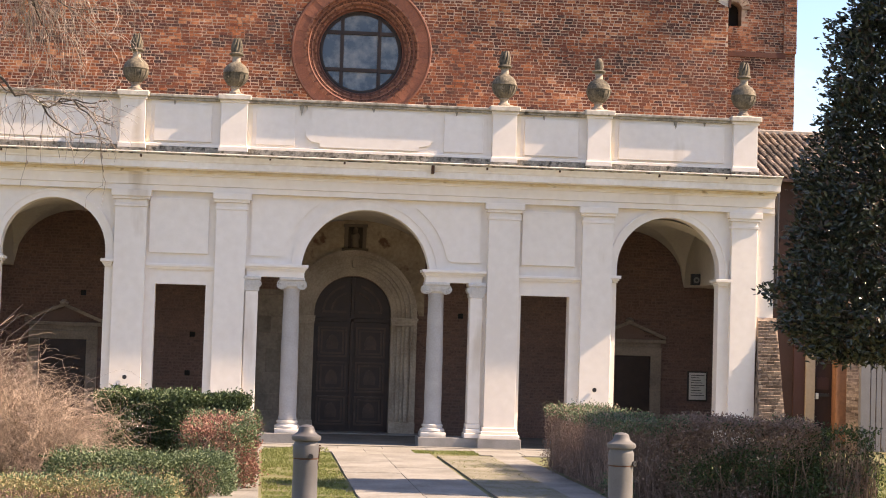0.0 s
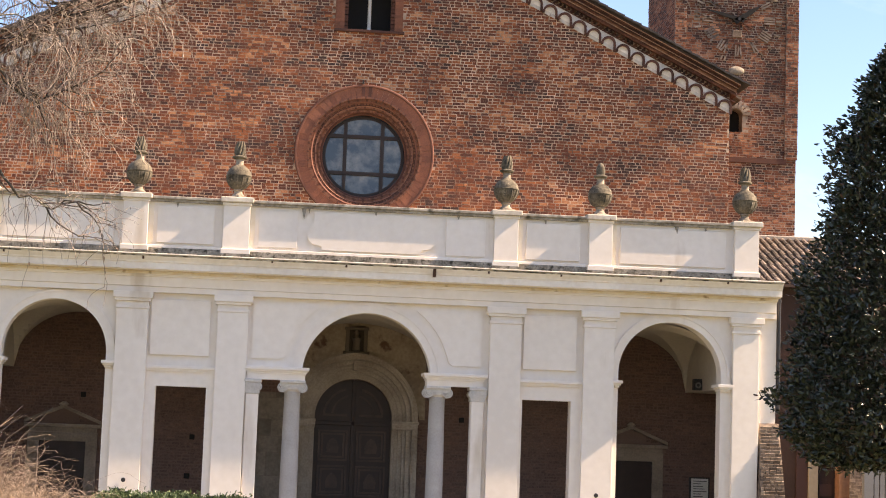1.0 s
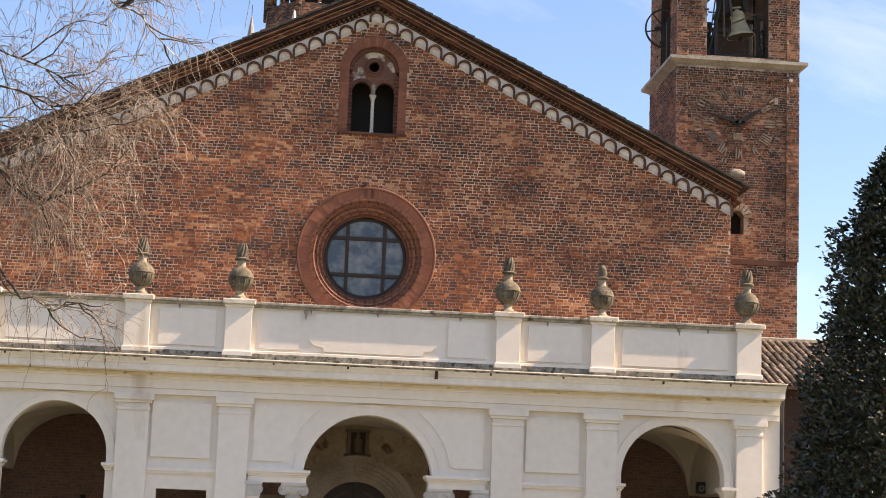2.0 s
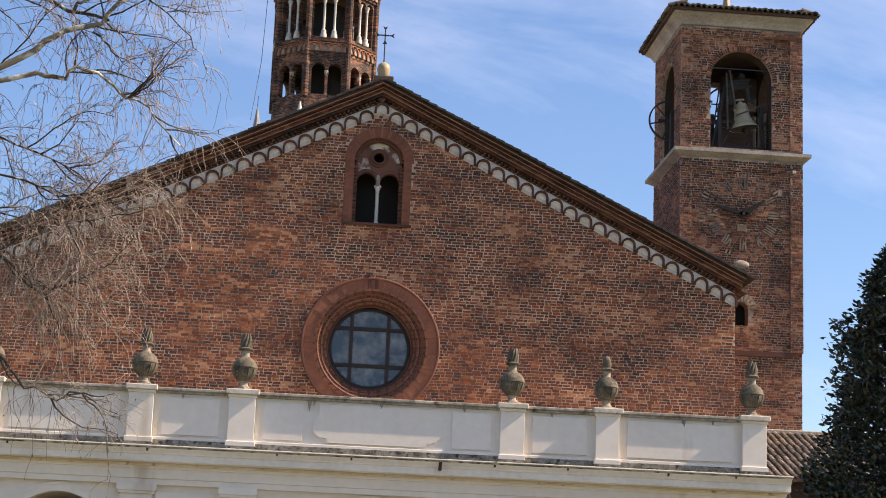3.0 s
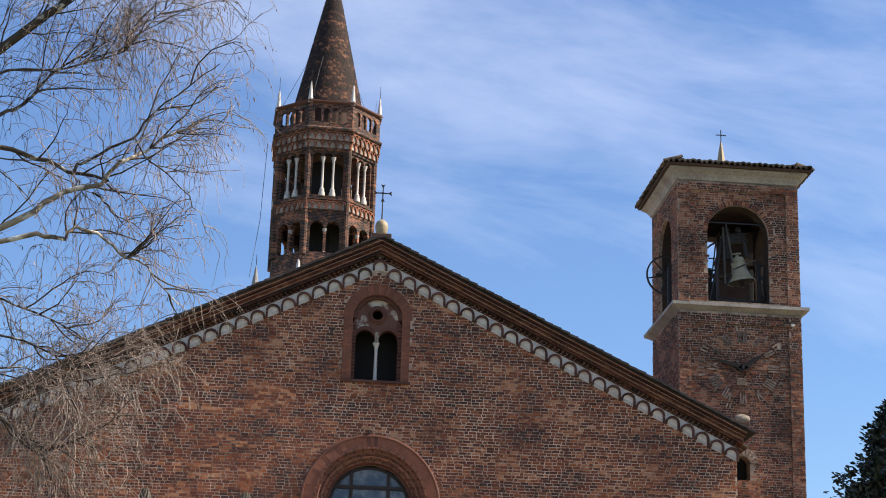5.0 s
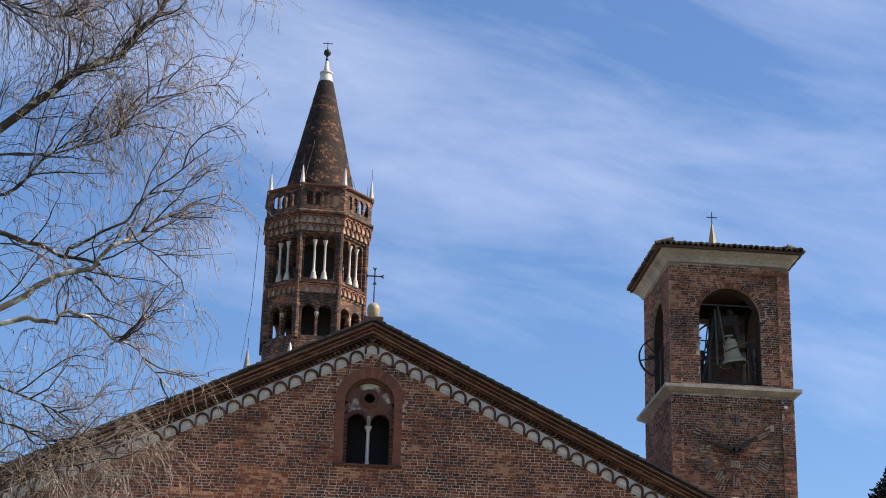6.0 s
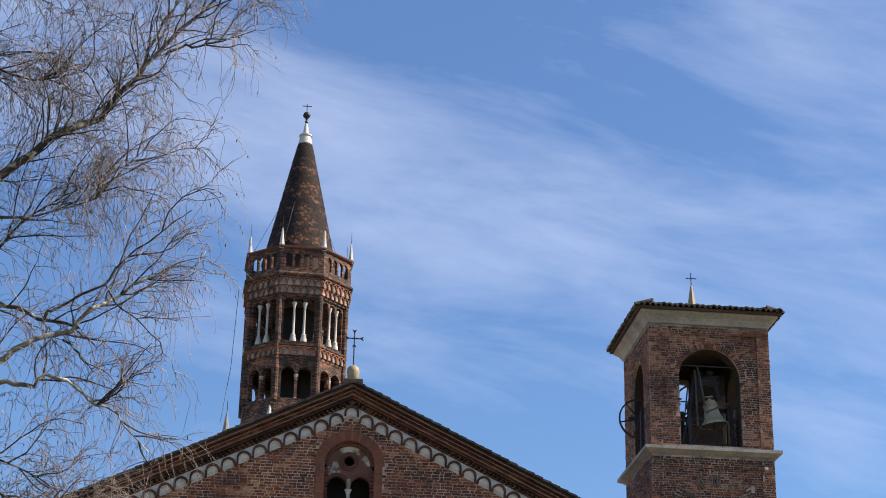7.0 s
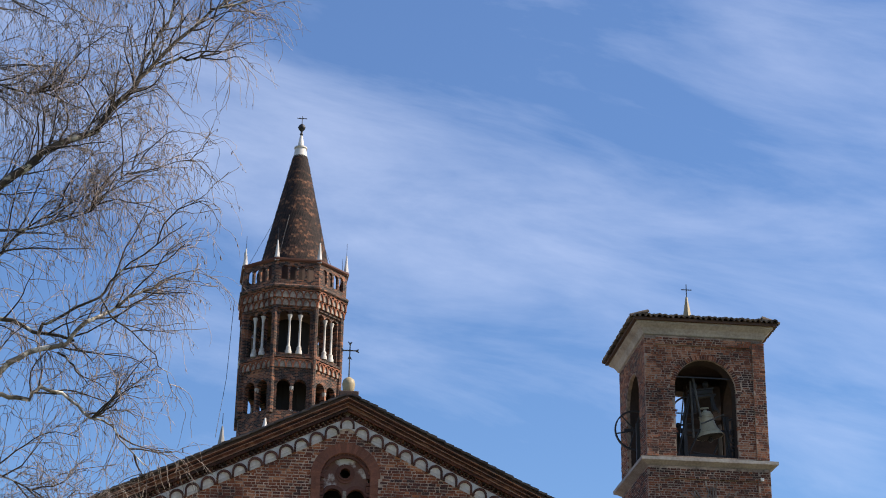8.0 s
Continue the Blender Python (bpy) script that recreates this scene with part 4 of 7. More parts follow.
part("roof", bm, M_TILE, church)
bm = bmesh.new()
for x in (WALL_L, WALL_R - 0.6):
    box(bm, x, x + 0.6, YW + 0.9, 50, FLOOR, rake(x) - 0.6)
part("side_wall", bm, M_BRICK_OLD, church)

# hanging arches under the cornice
PITCH = 0.423
for s in (-1, 1):
    for k in range(25):
        if s < 0 and k == 0:
            continue
        x = XC + s * k * PITCH
        zt = rake(x) - 0.635 - (0.035 if k else -0.015)
        r = 0.176
        cz = zt - r - 0.030
        fall = SLOPE * s if k else 0.0
        foot = lambda u: cz - 0.105 - fall * (u - x)     # the feet step down with the slope
        bm = bmesh.new()
        arc_band(bm, x, cz, r - 0.026, r + 0.032, YW - 0.125, YW + 0.02, 0, 180, 16)
        for t in (-1, 1):
            box(bm, x + t * (r - 0.026), x + t * (r + 0.032), YW - 0.125, YW + 0.02, foot(x + t * r), cz)
        arch = part("hanging_arch", bm, M_ARCH, church)
        bm = bmesh.new()
        slab(bm, circ_span(x, r - 0.004, 12), foot, arch_top(x, cz, r - 0.004), YW - 0.030, YW + 0.01)
        part("plaster_field", bm, M_TYMP, arch, "grey plaster field")
bm = bmesh.new()
for s in (-1, 1):
    xs = [XC, XC + s * 10.3]
    slab(bm, xs if s > 0 else xs[::-1], lambda x: rake(x) - 0.885, lambda x: rake(x) - 0.57, YW - 0.045, YW + 0.01)
part("spandrel_plaster", bm, M_SPANDREL, church, "pale lime plaster between the hanging arches")

# ---- round window ----
M_BARS = surface("dark_bar_paint", (0.022, 0.014, 0.012), (0.012, 0.009, 0.008), 0.6)
M_SURR = surface("worn_terracotta", (0.23, 0.088, 0.05), (0.14, 0.058, 0.036), 0.85, grain=22, patch=1.6, amount=0.9)
M_TERRA_SOFT = surface("faded_terracotta", (0.24, 0.088, 0.048), (0.12, 0.05, 0.033), 0.85, grain=22, patch=2.0, amount=0.9, piece=0.22)
M_TYMP2 = surface("flaking_tympanum", (0.20, 0.095, 0.065), (0.12, 0.06, 0.045), 0.9, grain=14, patch=1.1, amount=0.9, stain=(0.62, 0.57, 0.50), stain_cut=0.52)
rose = thing("rose_window", (XC, YW, ROSE[1] - 1.93), "round church window in moulded terracotta rings", "window", kind="structure")
rx, rz, rr = ROSE
bm = bmesh.new()
ring_profile(bm, rx, rz, [(1.94, YW + 0.02), (1.94, YW - 0.06), (1.915, YW - 0.10), (1.875, YW - 0.10), (1.865, YW - 0.04)], n=96)
part("outer_roll", bm, M_TERRA_DARK, rose, "dark roll moulding", smooth=True)
for k in range(72):
    bm = bmesh.new()
    arc_band(bm, rx, rz, 1.60, 1.868, YW - 0.058 - 0.005 * (k * 7 % 3), YW + 0.02, 5 * k + 0.05, 5 * k + 4.95, 2)
    part("ring_brick", bm, M_TERRA, rose)
steps = [(1.60, -0.075), (1.55, -0.075), (1.55, 0.0), (1.50, 0.02), (1.47, 0.0), (1.44, 0.03), (1.44, 0.12), (1.40, 0.12), (1.37, 0.10), (1.33, 0.15), (1.33, 0.24), (1.29, 0.24), (1.26, 0.22), (1.22, 0.28), (1.22, 0.36), (1.17, 0.36), (1.15, 0.40), (1.15, 0.6), (1.09, 0.6)]
for i in range(0, len(steps) - 3, 4):
    bm = bmesh.new()
    ring_profile(bm, rx, rz, [(r, YW + y) for r, y in steps[i:i + 5 if i + 5 < len(steps) - 1 else len(steps)]], n=96)
    part("moulding", bm, (M_TERRA, M_TERRA_DARK, M_TERRA_LINE, M_TERRA_DARK, M_TERRA_LINE)[(i // 4) % 5], rose, smooth=True)
for j, (r, y, n) in enumerate(((1.565, -0.10, 120), (1.505, -0.02, 110), (1.42, 0.08, 104), (1.335, 0.12, 96), (1.25, 0.22, 88))):
    for k in range(n):
        a = 360.0 * k / n
        bm = bmesh.new()
        arc_band(bm, rx, rz, r - 0.03, r + 0.03, YW + y, YW + y + 0.05, a, a + 220.0 / n, 2)
        part("roll_brick", bm, M_TERRA_LINE if k % 3 else M_TERRA_DARK, rose)
for a in (87, 93, 267):
    bm = bmesh.new()
    arc_band(bm, rx, rz, 1.6, 1.935, YW - 0.075, YW, a - 1.5, a + 1.5, 2)
    part("key_brick", bm, M_TERRA_DARK, rose)
bm = bmesh.new()
for u in (-0.52, 0.52):
    h = math.sqrt(1.12 ** 2 - u * u)
    box(bm, rx + u - 0.05, rx + u + 0.05, YW + 0.46, YW + 0.56, rz - h, rz + h)
    box(bm, rx - h, rx + h, YW + 0.465, YW + 0.555, rz + u - 0.05 + 0.03, rz + u + 0.05 + 0.03)
ring_profile(bm, rx, rz, [(1.14, YW + 0.5), (1.06, YW + 0.5), (1.06, YW + 0.58)], n=64)
part("glazing_bars", bm, M_BARS, rose, "dark glazing bars")
cuts = [-1.12, -0.52, 0.52, 1.12]
for i in range(3):
    for j in range(3):
        bm = bmesh.new()
        box(bm, rx + cuts[i], rx + cuts[i + 1], YW + 0.53 + 0.002 * ((i + j) % 2), YW + 0.536 + 0.002 * ((i + j) % 2), rz + cuts[j] + 0.03, rz + cuts[j + 1] + 0.03)
        part("pane", bm, M_GLASS, rose, "grey leaded glass with cloud reflections painted in")
bm = bmesh.new()
lathe(bm, [(1.3, 0), (1.3, 0.05)], 40)
bmesh.ops.rotate(bm, verts=bm.verts, cent=(0, 0, 0), matrix=Matrix.Rotation(radians(90), 3, "X"))
bmesh.ops.translate(bm, verts=bm.verts, vec=(rx, YW + 0.8, rz))
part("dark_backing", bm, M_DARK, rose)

# ---- twin window in the gable ----
bif = thing("twin_window", (XC, YW, BIF[1]), "twin arched gable window with a slim stone column", "window", kind="structure")
bx, bz, bh, bs = BIF
bm = bmesh.new()
box(bm, bx - 0.96, bx - 0.70, YW - 0.05, YW + 0.3, bz, bs)
box(bm, bx + 0.70, bx + 0.93, YW - 0.05, YW + 0.3, bz, bs)
arc_band(bm, bx, bs, 0.70, 0.99, YW - 0.05, YW + 0.3, 0, 180, 30)
part("surround", bm, M_SURR, bif, "worn orange terracotta surround")
for k in range(34):
    bm = bmesh.new()
    arc_band(bm, bx, bs, 0.715 + 0.01 * (k % 2), 0.985, YW - 0.056 - 0.003 * (k * 5 % 3), YW, 180.0 * k / 34 + 0.35, 180.0 * (k + 1) / 34 - 0.35, 2)
    part("surround_brick", bm, M_TERRA_SOFT, bif)
for k in range(19):
    for s, far in ((-1, 0.955), (1, 0.925)):
        z = bz + 0.01 + k * 0.0945
        near_ = 0.715 + 0.11 * (k % 2)
        part("surround_brick", boxed(*sorted((bx + s * near_, bx + s * far)), YW - 0.056 - 0.003 * (k * 7 % 3), YW, z, z + 0.082), M_TERRA_SOFT, bif)
bm = bmesh.new()
for k in range(16):
    for s in (-1, 1):
        z = bz + 0.02 + k * 0.105
        box(bm, bx + s * 0.60, bx + s * 0.72, YW + 0.04 + 0.015 * (k % 2), YW + 0.34, z, z + 0.085)
arc_band(bm, bx, bs, 0.60, 0.66, YW + 0.05, YW + 0.34, 0, 180, 24)
part("inner_jamb", bm, M_TERRA_DARK, bif)
for k in range(21):
    a = 180.0 * k / 21
    bm = bmesh.new()
    arc_band(bm, bx, bs, 0.655, 0.72, YW + 0.015, YW + 0.2, a, a + 6.6, 2)
    part("voussoir", bm, M_TERRA_DARK, bif)


def tympanum():
    """The plate over the two lights, pierced by a small eye."""
    bm = bmesh.new()
    y0, y1 = YW + 0.2, YW + 0.36
    r, ez, er = 0.27, 15.90, 0.155
    zs = 15.20
    for cx in (bx - 0.33, bx + 0.33):
        slab(bm, circ_span(cx, r, 16), arch_top(cx, zs, r), flat(15.60), y0, y1)
    for a, b in ((bx - 0.66, bx - 0.60), (bx - 0.06, bx + 0.06), (bx + 0.60, bx + 0.66)):
        box(bm, a, b, y0, y1, zs, 15.60)
    R = 0.66
    top = lambda x: max(15.60, bs + math.sqrt(max(R * R - (x - bx) ** 2, 0)))
    slab(bm, span(bx - R, bx - er, 12), flat(15.60), top, y0, y1)
    slab(bm, span(bx + er, bx + R, 12), flat(15.60), top, y0, y1)
    slab(bm, circ_span(bx, er, 16), flat(15.60), lambda x: ez - math.sqrt(max(er * er - (x - bx) ** 2, 0)), y0, y1)
    slab(bm, circ_span(bx, er, 16), lambda x: ez + math.sqrt(max(er * er - (x - bx) ** 2, 0)), top, y0, y1)
    return bm


part("tympanum", tympanum(), M_TYMP2, bif, "flaking pale plaster tympanum")
bm = bmesh.new()
arc_band(bm, bx, 15.90, 0.15, 0.20, YW + 0.10, YW + 0.36, 0, 360, 24)
arc_band(bm, bx, 15.90, 0.20, 0.275, YW + 0.15, YW + 0.36, 0, 360, 24)
part("eye_ring", bm, M_TERRA_DARK, bif)
for cx in (bx - 0.33, bx + 0.33):
    bm = bmesh.new()
    arc_band(bm, cx, 15.20, 0.262, 0.36, YW + 0.14, YW + 0.36, 0, 180, 16)
    part("light_arch", bm, M_TERRA_DARK, bif)
bm = bmesh.new()
lathe(bm, [(0.085, bz), (0.085, bz + 0.05), (0.06, bz + 0.1), (0.052, bz + 0.14), (0.048, bz + 0.96), (0.06, bz + 0.98), (0.05, bz + 1.0), (0.085, bz + 1.10), (0.10, bz + 1.13), (0.10, bz + 1.17), (0.055, bz + 1.19), (0.05, bz + 1.36), (0.03, bz + 1.42)], 14, (bx, YW + 0.28, 0))
part("colonnette", bm, M_MARBLE, bif, "slim white marble column", smooth=True)
part("impost_block", boxed(bx - 0.052, bx + 0.052, YW + 0.13, YW + 0.34, bz + 1.15, bz + 1.44, bevel=0.012), M_URN_PALE, bif)
part("sill", boxed(bx - 0.98, bx + 0.98, YW - 0.09, YW + 0.4, bz - 0.07, bz, bevel=0.01), M_ARCH, bif)
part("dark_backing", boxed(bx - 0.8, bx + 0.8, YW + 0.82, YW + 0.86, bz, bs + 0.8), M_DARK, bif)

# finial on the gable: a gilt stone knob with an iron cross
fin = thing("gable_cross", (XC, 5.2, 18.1), "iron cross on a pale stone knob at the gable's peak", "cross")
part("footing", boxed(XC - 0.28, XC + 0.28, 4.7, 5.5, 18.02, 18.22, bevel=0.02), M_TILE_DARK, fin)
bm = bmesh.new()
lathe(bm, [(0.11, 18.22), (0.15, 18.27), (0.17, 18.4), (0.19, 18.52), (0.165, 18.65), (0.09, 18.72), (0.05, 18.74)], 16, (XC, 5.1, 0))
part("knob", bm, M_LEADROOF, fin, "pale stone knob", smooth=True)
bm = bmesh.new()
lathe(bm, [(0.02, 18.7), (0.016, 19.75)], 8, (XC, 5.1, 0))
for a in (0, 90, 180, 270):
    arm = bmesh.new()
    prism_y(arm, [(0.0, -0.018), (0.17, -0.014), (0.27, -0.065), (0.24, 0.0), (0.27, 0.065), (0.17, 0.014), (0.0, 0.018)], 5.085, 5.115)
    bmesh.ops.rotate(arm, verts=arm.verts, cent=(0, 0, 0), matrix=Matrix.Rotation(radians(a), 3, "Y"))
    bmesh.ops.translate(arm, verts=arm.verts, vec=(XC, 0, 19.56))
    me = bpy.data.meshes.new("arm")
    arm.to_mesh(me)
    bm.from_mesh(me)
    arm.free()
    bpy.data.meshes.remove(me)
part("cross", bm, M_IRON, fin)

# ---- main door ----
portal = thing("portal", (XC, YW - 0.2, FLOOR), "stone church portal with stepped round arch", "portal")
for i, (r0, r1, out) in enumerate(((1.055, 1.13, 0.004), (1.13, 1.18, 0.06), (1.18, 1.22, 0.02), (1.22, 1.30, 0.10), (1.30, 1.34, 0.05), (1.34, 1.40, 0.14), (1.40, 1.44, 0.08), (1.44, 1.54, 0.18), (1.54, 1.59, 0.11), (1.59, 1.66, 0.22), (1.66, 1.75, 0.27))):
    bm = bmesh.new()
    arc_band(bm, XC, 3.17, r0, r1, YW - out, YW + (0.1 if i else 0.28), 0, 180, 40)
    for s in (-1, 1):
        box(bm, XC + s * r0, XC + s * r1, YW - out, YW + (0.1 if i else 0.28), FLOOR + 0.35, 3.17)
    part("arch_order", bm, M_PORTAL, portal)
for s in (-1, 1):
    bm = bmesh.new()
    for grow, z0, z1 in ((0.0, 2.88, 2.94), (0.03, 2.94, 3.03), (0.06, 3.03, 3.10)):
        a, b = sorted((XC + s * (1.05 - grow * 0.3), XC + s * (1.72 + grow)))
        box(bm, a, b, YW - 0.27 - grow, YW + 0.05, z0, z1, bevel=0.008)
    part("impost", bm, M_PORTAL, portal)
    a, b = sorted((XC + s * 1.03, XC + s * 1.76))
    part("foot_block", boxed(a, b, YW - 0.33, YW + 0.05, FLOOR + 0.02, FLOOR + 0.36, bevel=0.015), M_PORTAL, portal)
bm = bmesh.new()
arc_band(bm, XC, 3.17, 1.28, 1.5, YW - 0.32, YW, 87.5, 92.5, 2)
part("keystone", bm, M_PORTAL, portal)
part("threshold", boxed(XC - 1.9, XC + 1.9, YW - 0.6, YW + 0.3, FLOOR + 0.0, FLOOR + 0.06, bevel=0.01), M_GRANITE, portal)

door = thing("church_door", (XC, YW + 0.3, FLOOR), "tall dark wooden double door with carved panels, closed", "door", kind="structure")
for s in (-1, 1):
    bm = bmesh.new()
    xs = sorted((XC + s * 0.015, XC + s * 1.08))
    slab(bm, span(xs[0], xs[1], 12), flat(FLOOR + 0.03), arch_top(XC, 3.12, 1.09), YW + 0.26, YW + 0.34)
    leaf = part("leaf", bm, M_OAK, door)
    a, b = sorted((XC + s * 0.12, XC + s * 0.93))
    for z0, z1 in ((0.12, 0.92), (1.02, 1.86), (1.98, 2.82)):
        bm = bmesh.new()
        for d, out in ((0.0, 0.06), (0.085, 0.035)):
            for p, q, r_, t in ((a + d, b - d, z0 + d, z0 + d + 0.05), (a + d, b - d, z1 - d - 0.05, z1 - d), (a + d, a + d + 0.05, z0 + d + 0.05, z1 - d - 0.05), (b - d - 0.05, b - d, z0 + d + 0.05, z1 - d - 0.05)):
                box(bm, p, q, YW + 0.26 - out, YW + 0.27, r_, t)
        prism_y(bm, [((a + b) / 2 + u, z0 + h) for u, h in ((-0.15, 0.22), (0.15, 0.22), (0.17, 0.40), (0.10, 0.56), (0.0, 0.63), (-0.10, 0.56), (-0.17, 0.40))], YW + 0.240, YW + 0.27)
        part("panel", bm, M_OAK_EDGE, leaf)
    bm = bmesh.new()
    aa = (8, 74) if s > 0 else (106, 172)
    arc_band(bm, XC, 3.16, 0.78, 0.84, YW + 0.21, YW + 0.27, *aa, n=14)
    arc_band(bm, XC, 3.2, 0.55, 0.6, YW + 0.225, YW + 0.27, *aa, n=14)
    box(bm, *sorted((XC + s * 0.17, XC + s * 0.82)), YW + 0.21, YW + 0.27, 3.2, 3.26)
    part("panel", bm, M_OAK_EDGE, leaf)
part("transom", boxed(XC - 1.06, XC + 1.06, YW + 0.2, YW + 0.27, 2.95, 3.06, bevel=0.01), M_OAK, door)
part("meeting_rail", boxed(XC - 0.05, XC + 0.05, YW + 0.2, YW + 0.27, FLOOR + 0.04, 4.17, bevel=0.01), M_OAK, door)

M_NICHE = surface("dark_niche_stone", (0.20, 0.16, 0.125), (0.11, 0.088, 0.068), 0.9)
# dark colour for the shade in the niche, which is built shallow
M_NICHE_BACK = surface("niche_shade", (0.085, 0.066, 0.052), (0.05, 0.04, 0.032), 0.95)
# plastered field above the portal, with a niche
bm = bmesh.new()
slab(bm, span(XC - 1.95, XC - 0.3, 12), lambda x: 3.17 + math.sqrt(max(1.755 ** 2 - (x - XC) ** 2, 0.0)), flat(5.9), YW - 0.03, YW + 0.01)
slab(bm, span(XC + 0.3, XC + 1.95, 12), lambda x: 3.17 + math.sqrt(max(1.755 ** 2 - (x - XC) ** 2, 0.0)), flat(5.9), YW - 0.03, YW + 0.01)
box(bm, XC - 0.3, XC + 0.3, YW - 0.03, YW + 0.01, 4.90, 4.98)
box(bm, XC - 0.3, XC + 0.3, YW - 0.03, YW + 0.01, 5.6, 5.9)
part("plaster_field", bm, M_PLASTER, portal, "old ochre plaster above the portal")
bm = bmesh.new()
for u0, u1, z0, z1 in ((-0.3, -0.2, 4.98, 5.6), (0.2, 0.3, 4.98, 5.6), (-0.36, 0.36, 4.90, 4.98), (-0.33, 0.33, 5.56, 5.64)):
    box(bm, XC + u0, XC + u1, YW - 0.12, YW, z0, z1, bevel=0.01)
part("niche_frame", bm, M_NICHE, portal)
part("niche_back", boxed(XC - 0.2, XC + 0.2, YW - 0.012, YW - 0.004, 4.98, 5.56), M_NICHE_BACK, portal)
bm = bmesh.new()
lathe(bm, [(0.11, 0.0), (0.10, 0.2), (0.125, 0.34), (0.06, 0.42), (0.07, 0.49), (0.03, 0.56)], 14, (XC, YW - 0.02, 5.0))
tagged(part("statue", bm, M_NICHE, smooth=True), "small worn stone statue in the niche above the portal", "statue")

M_BLOCK = surface("dim_wall_stone", (0.30, 0.25, 0.20), (0.16, 0.13, 0.10), 0.9, grain=14, patch=1.8, amount=0.9, piece=0.24)
brng = np.random.default_rng(77)
z = FLOOR + 0.02
while z < 3.75:
    tall = min(0.34 + 0.3 * brng.random(), 3.78 - z)
    x, far = -2.95, -1.58
    while x < far - 0.05:
        wide = min(0.45 + 0.55 * brng.random(), far - x)
        if far - x - wide < 0.2:
            wide = far - x
        part("stone_block", boxed(x + 0.003, x + wide - 0.003, YW - 0.035 - 0.006 * brng.random(), YW + 0.02, z + 0.003, z + tall - 0.003, bevel=0.006), M_BLOCK, church)
        x += wide
    z += tall
# putlog holes in the sheltered wall, dark blocks for the shade in them, and an iron hook over the round window
for x, z in ((-4.11, 2.49), (-4.21, 1.44), (-7.06, 3.52), (3.2, 3.21)):
    part("putlog_hole", boxed(x - 0.07, x + 0.07, YW - 0.03, YW + 0.01, z - 0.07, z + 0.07, bevel=0.015), M_DARK, church)
part("iron_hook", boxed(0.1, 0.14, YW - 0.16, YW, 12.42, 12.5, bevel=0.01), M_IRON, church)


M_PORTAL_DIM = surface("brown_door_stone", (0.35, 0.28, 0.22), (0.20, 0.16, 0.125), 0.9, grain=18, patch=1.6, amount=0.9)


def side_door(cx, label):
    """A small pedimented side door in the brick wall."""
    e = thing("side_door", (cx, YW, FLOOR), label, "door", group="side doors", kind="structure")
    bm = bmesh.new()
    for s in (-1, 1):
        box(bm, *sorted((cx + s * 0.62, cx + s * 0.92)), YW - 0.1, YW + 0.02, FLOOR, 2.26, bevel=0.01)
    box(bm, cx - 0.92, cx + 0.92, YW - 0.1, YW + 0.02, 2.26, 2.5, bevel=0.01)
    part("frame", bm, M_PORTAL_DIM, e)
    bm = bmesh.new()
    box(bm, cx - 1.02, cx + 1.02, YW - 0.2, YW + 0.02, 2.62, 2.72, bevel=0.015)
    up = lambda x: 2.72 + 0.42 * (1 - abs(x - cx) / 1.02)
    slab(bm, span(cx - 1.02, cx + 1.02, 2), lambda x: up(x), lambda x: up(x) + 0.09, YW - 0.2, YW + 0.02)
    box(bm, cx - 0.9, cx + 0.9, YW - 0.07, YW + 0.02, 2.5, 2.62)
    part("pediment", bm, M_PORTAL_DIM, e)
    part("leaf", boxed(cx - 0.62, cx + 0.62, YW - 0.03, YW + 0.01, FLOOR, 2.26), M_OAK, e, "dark wooden door leaf")
    bm = bmesh.new()
    lathe(bm, [(0.10, 3.2), (0.13, 3.25), (0.05, 3.32)], 12, (cx, YW - 0.1, 0))
    part("crest", bm, M_PORTAL, e)
    return e


side_door(7.92, "small pedimented stone side door, closed, under the right arch")
side_door(-7.55, "small pedimented stone side door, closed, under the left arch")

notice = thing("notice_board", (9.88, YW, 1.05), "pale notice board on the brick wall under the arch", "notice board")
part("frame", boxed(9.60, 10.17, YW - 0.07, YW - 0.01, 1.05, 1.88, bevel=0.01), M_WOOD, notice)
part("sheet", boxed(9.645, 10.125, YW - 0.078, YW - 0.07, 1.09, 1.84), M_PAPER, notice)
bm = bmesh.new()
for k in range(9):
    z = 1.76 - k * 0.07
    box(bm, 9.70, 10.08 - 0.05 * (k * 7 % 4), YW - 0.082, YW - 0.078, z, z + 0.018)
part("text_bar", bm, M_WOOD, notice)

spk = thing("wall_speaker", (9.32, 3.2, 4.1), "small dark loudspeaker high under the portico", "loudspeaker")
part("body", boxed(9.22, 9.44, 3.05, 3.3, 4.22, 4.52, bevel=0.02), M_IRON, spk)
bm = bmesh.new()
arc_band(bm, 9.33, 4.35, 0.04, 0.08, 3.03, 3.06, 0, 360, 20)
part("cone", bm, M_GATE, spk)
part("bracket", boxed(9.43, 9.6, 3.14, 3.2, 4.33, 4.41), M_IRON, spk)

# putlog holes and small vents in the pier feet
for x in (-5.5, 6.02):
    bm = bmesh.new()
    lathe(bm, [(0.055, 0), (0.05, 0.02)], 14)
    bmesh.ops.rotate(bm, verts=bm.verts, cent=(0, 0, 0), matrix=Matrix.Rotation(radians(90), 3, "X"))
    bmesh.ops.translate(bm, verts=bm.verts, vec=(x, -0.165, 1.42))
    part("round_vent", bm, M_IRON, portico, "small dark round vent")

# ---- bell tower ----
TX0, TX1, TY0, TY1 = 9.38, 13.10, 7.0, 10.8
TCX, TCY = (TX0 + TX1) / 2, (TY0 + TY1) / 2
tower = thing("bell_tower", (TCX, TCY, FLOOR), "square brick bell tower with open belfry and worn clock face", "bell tower")
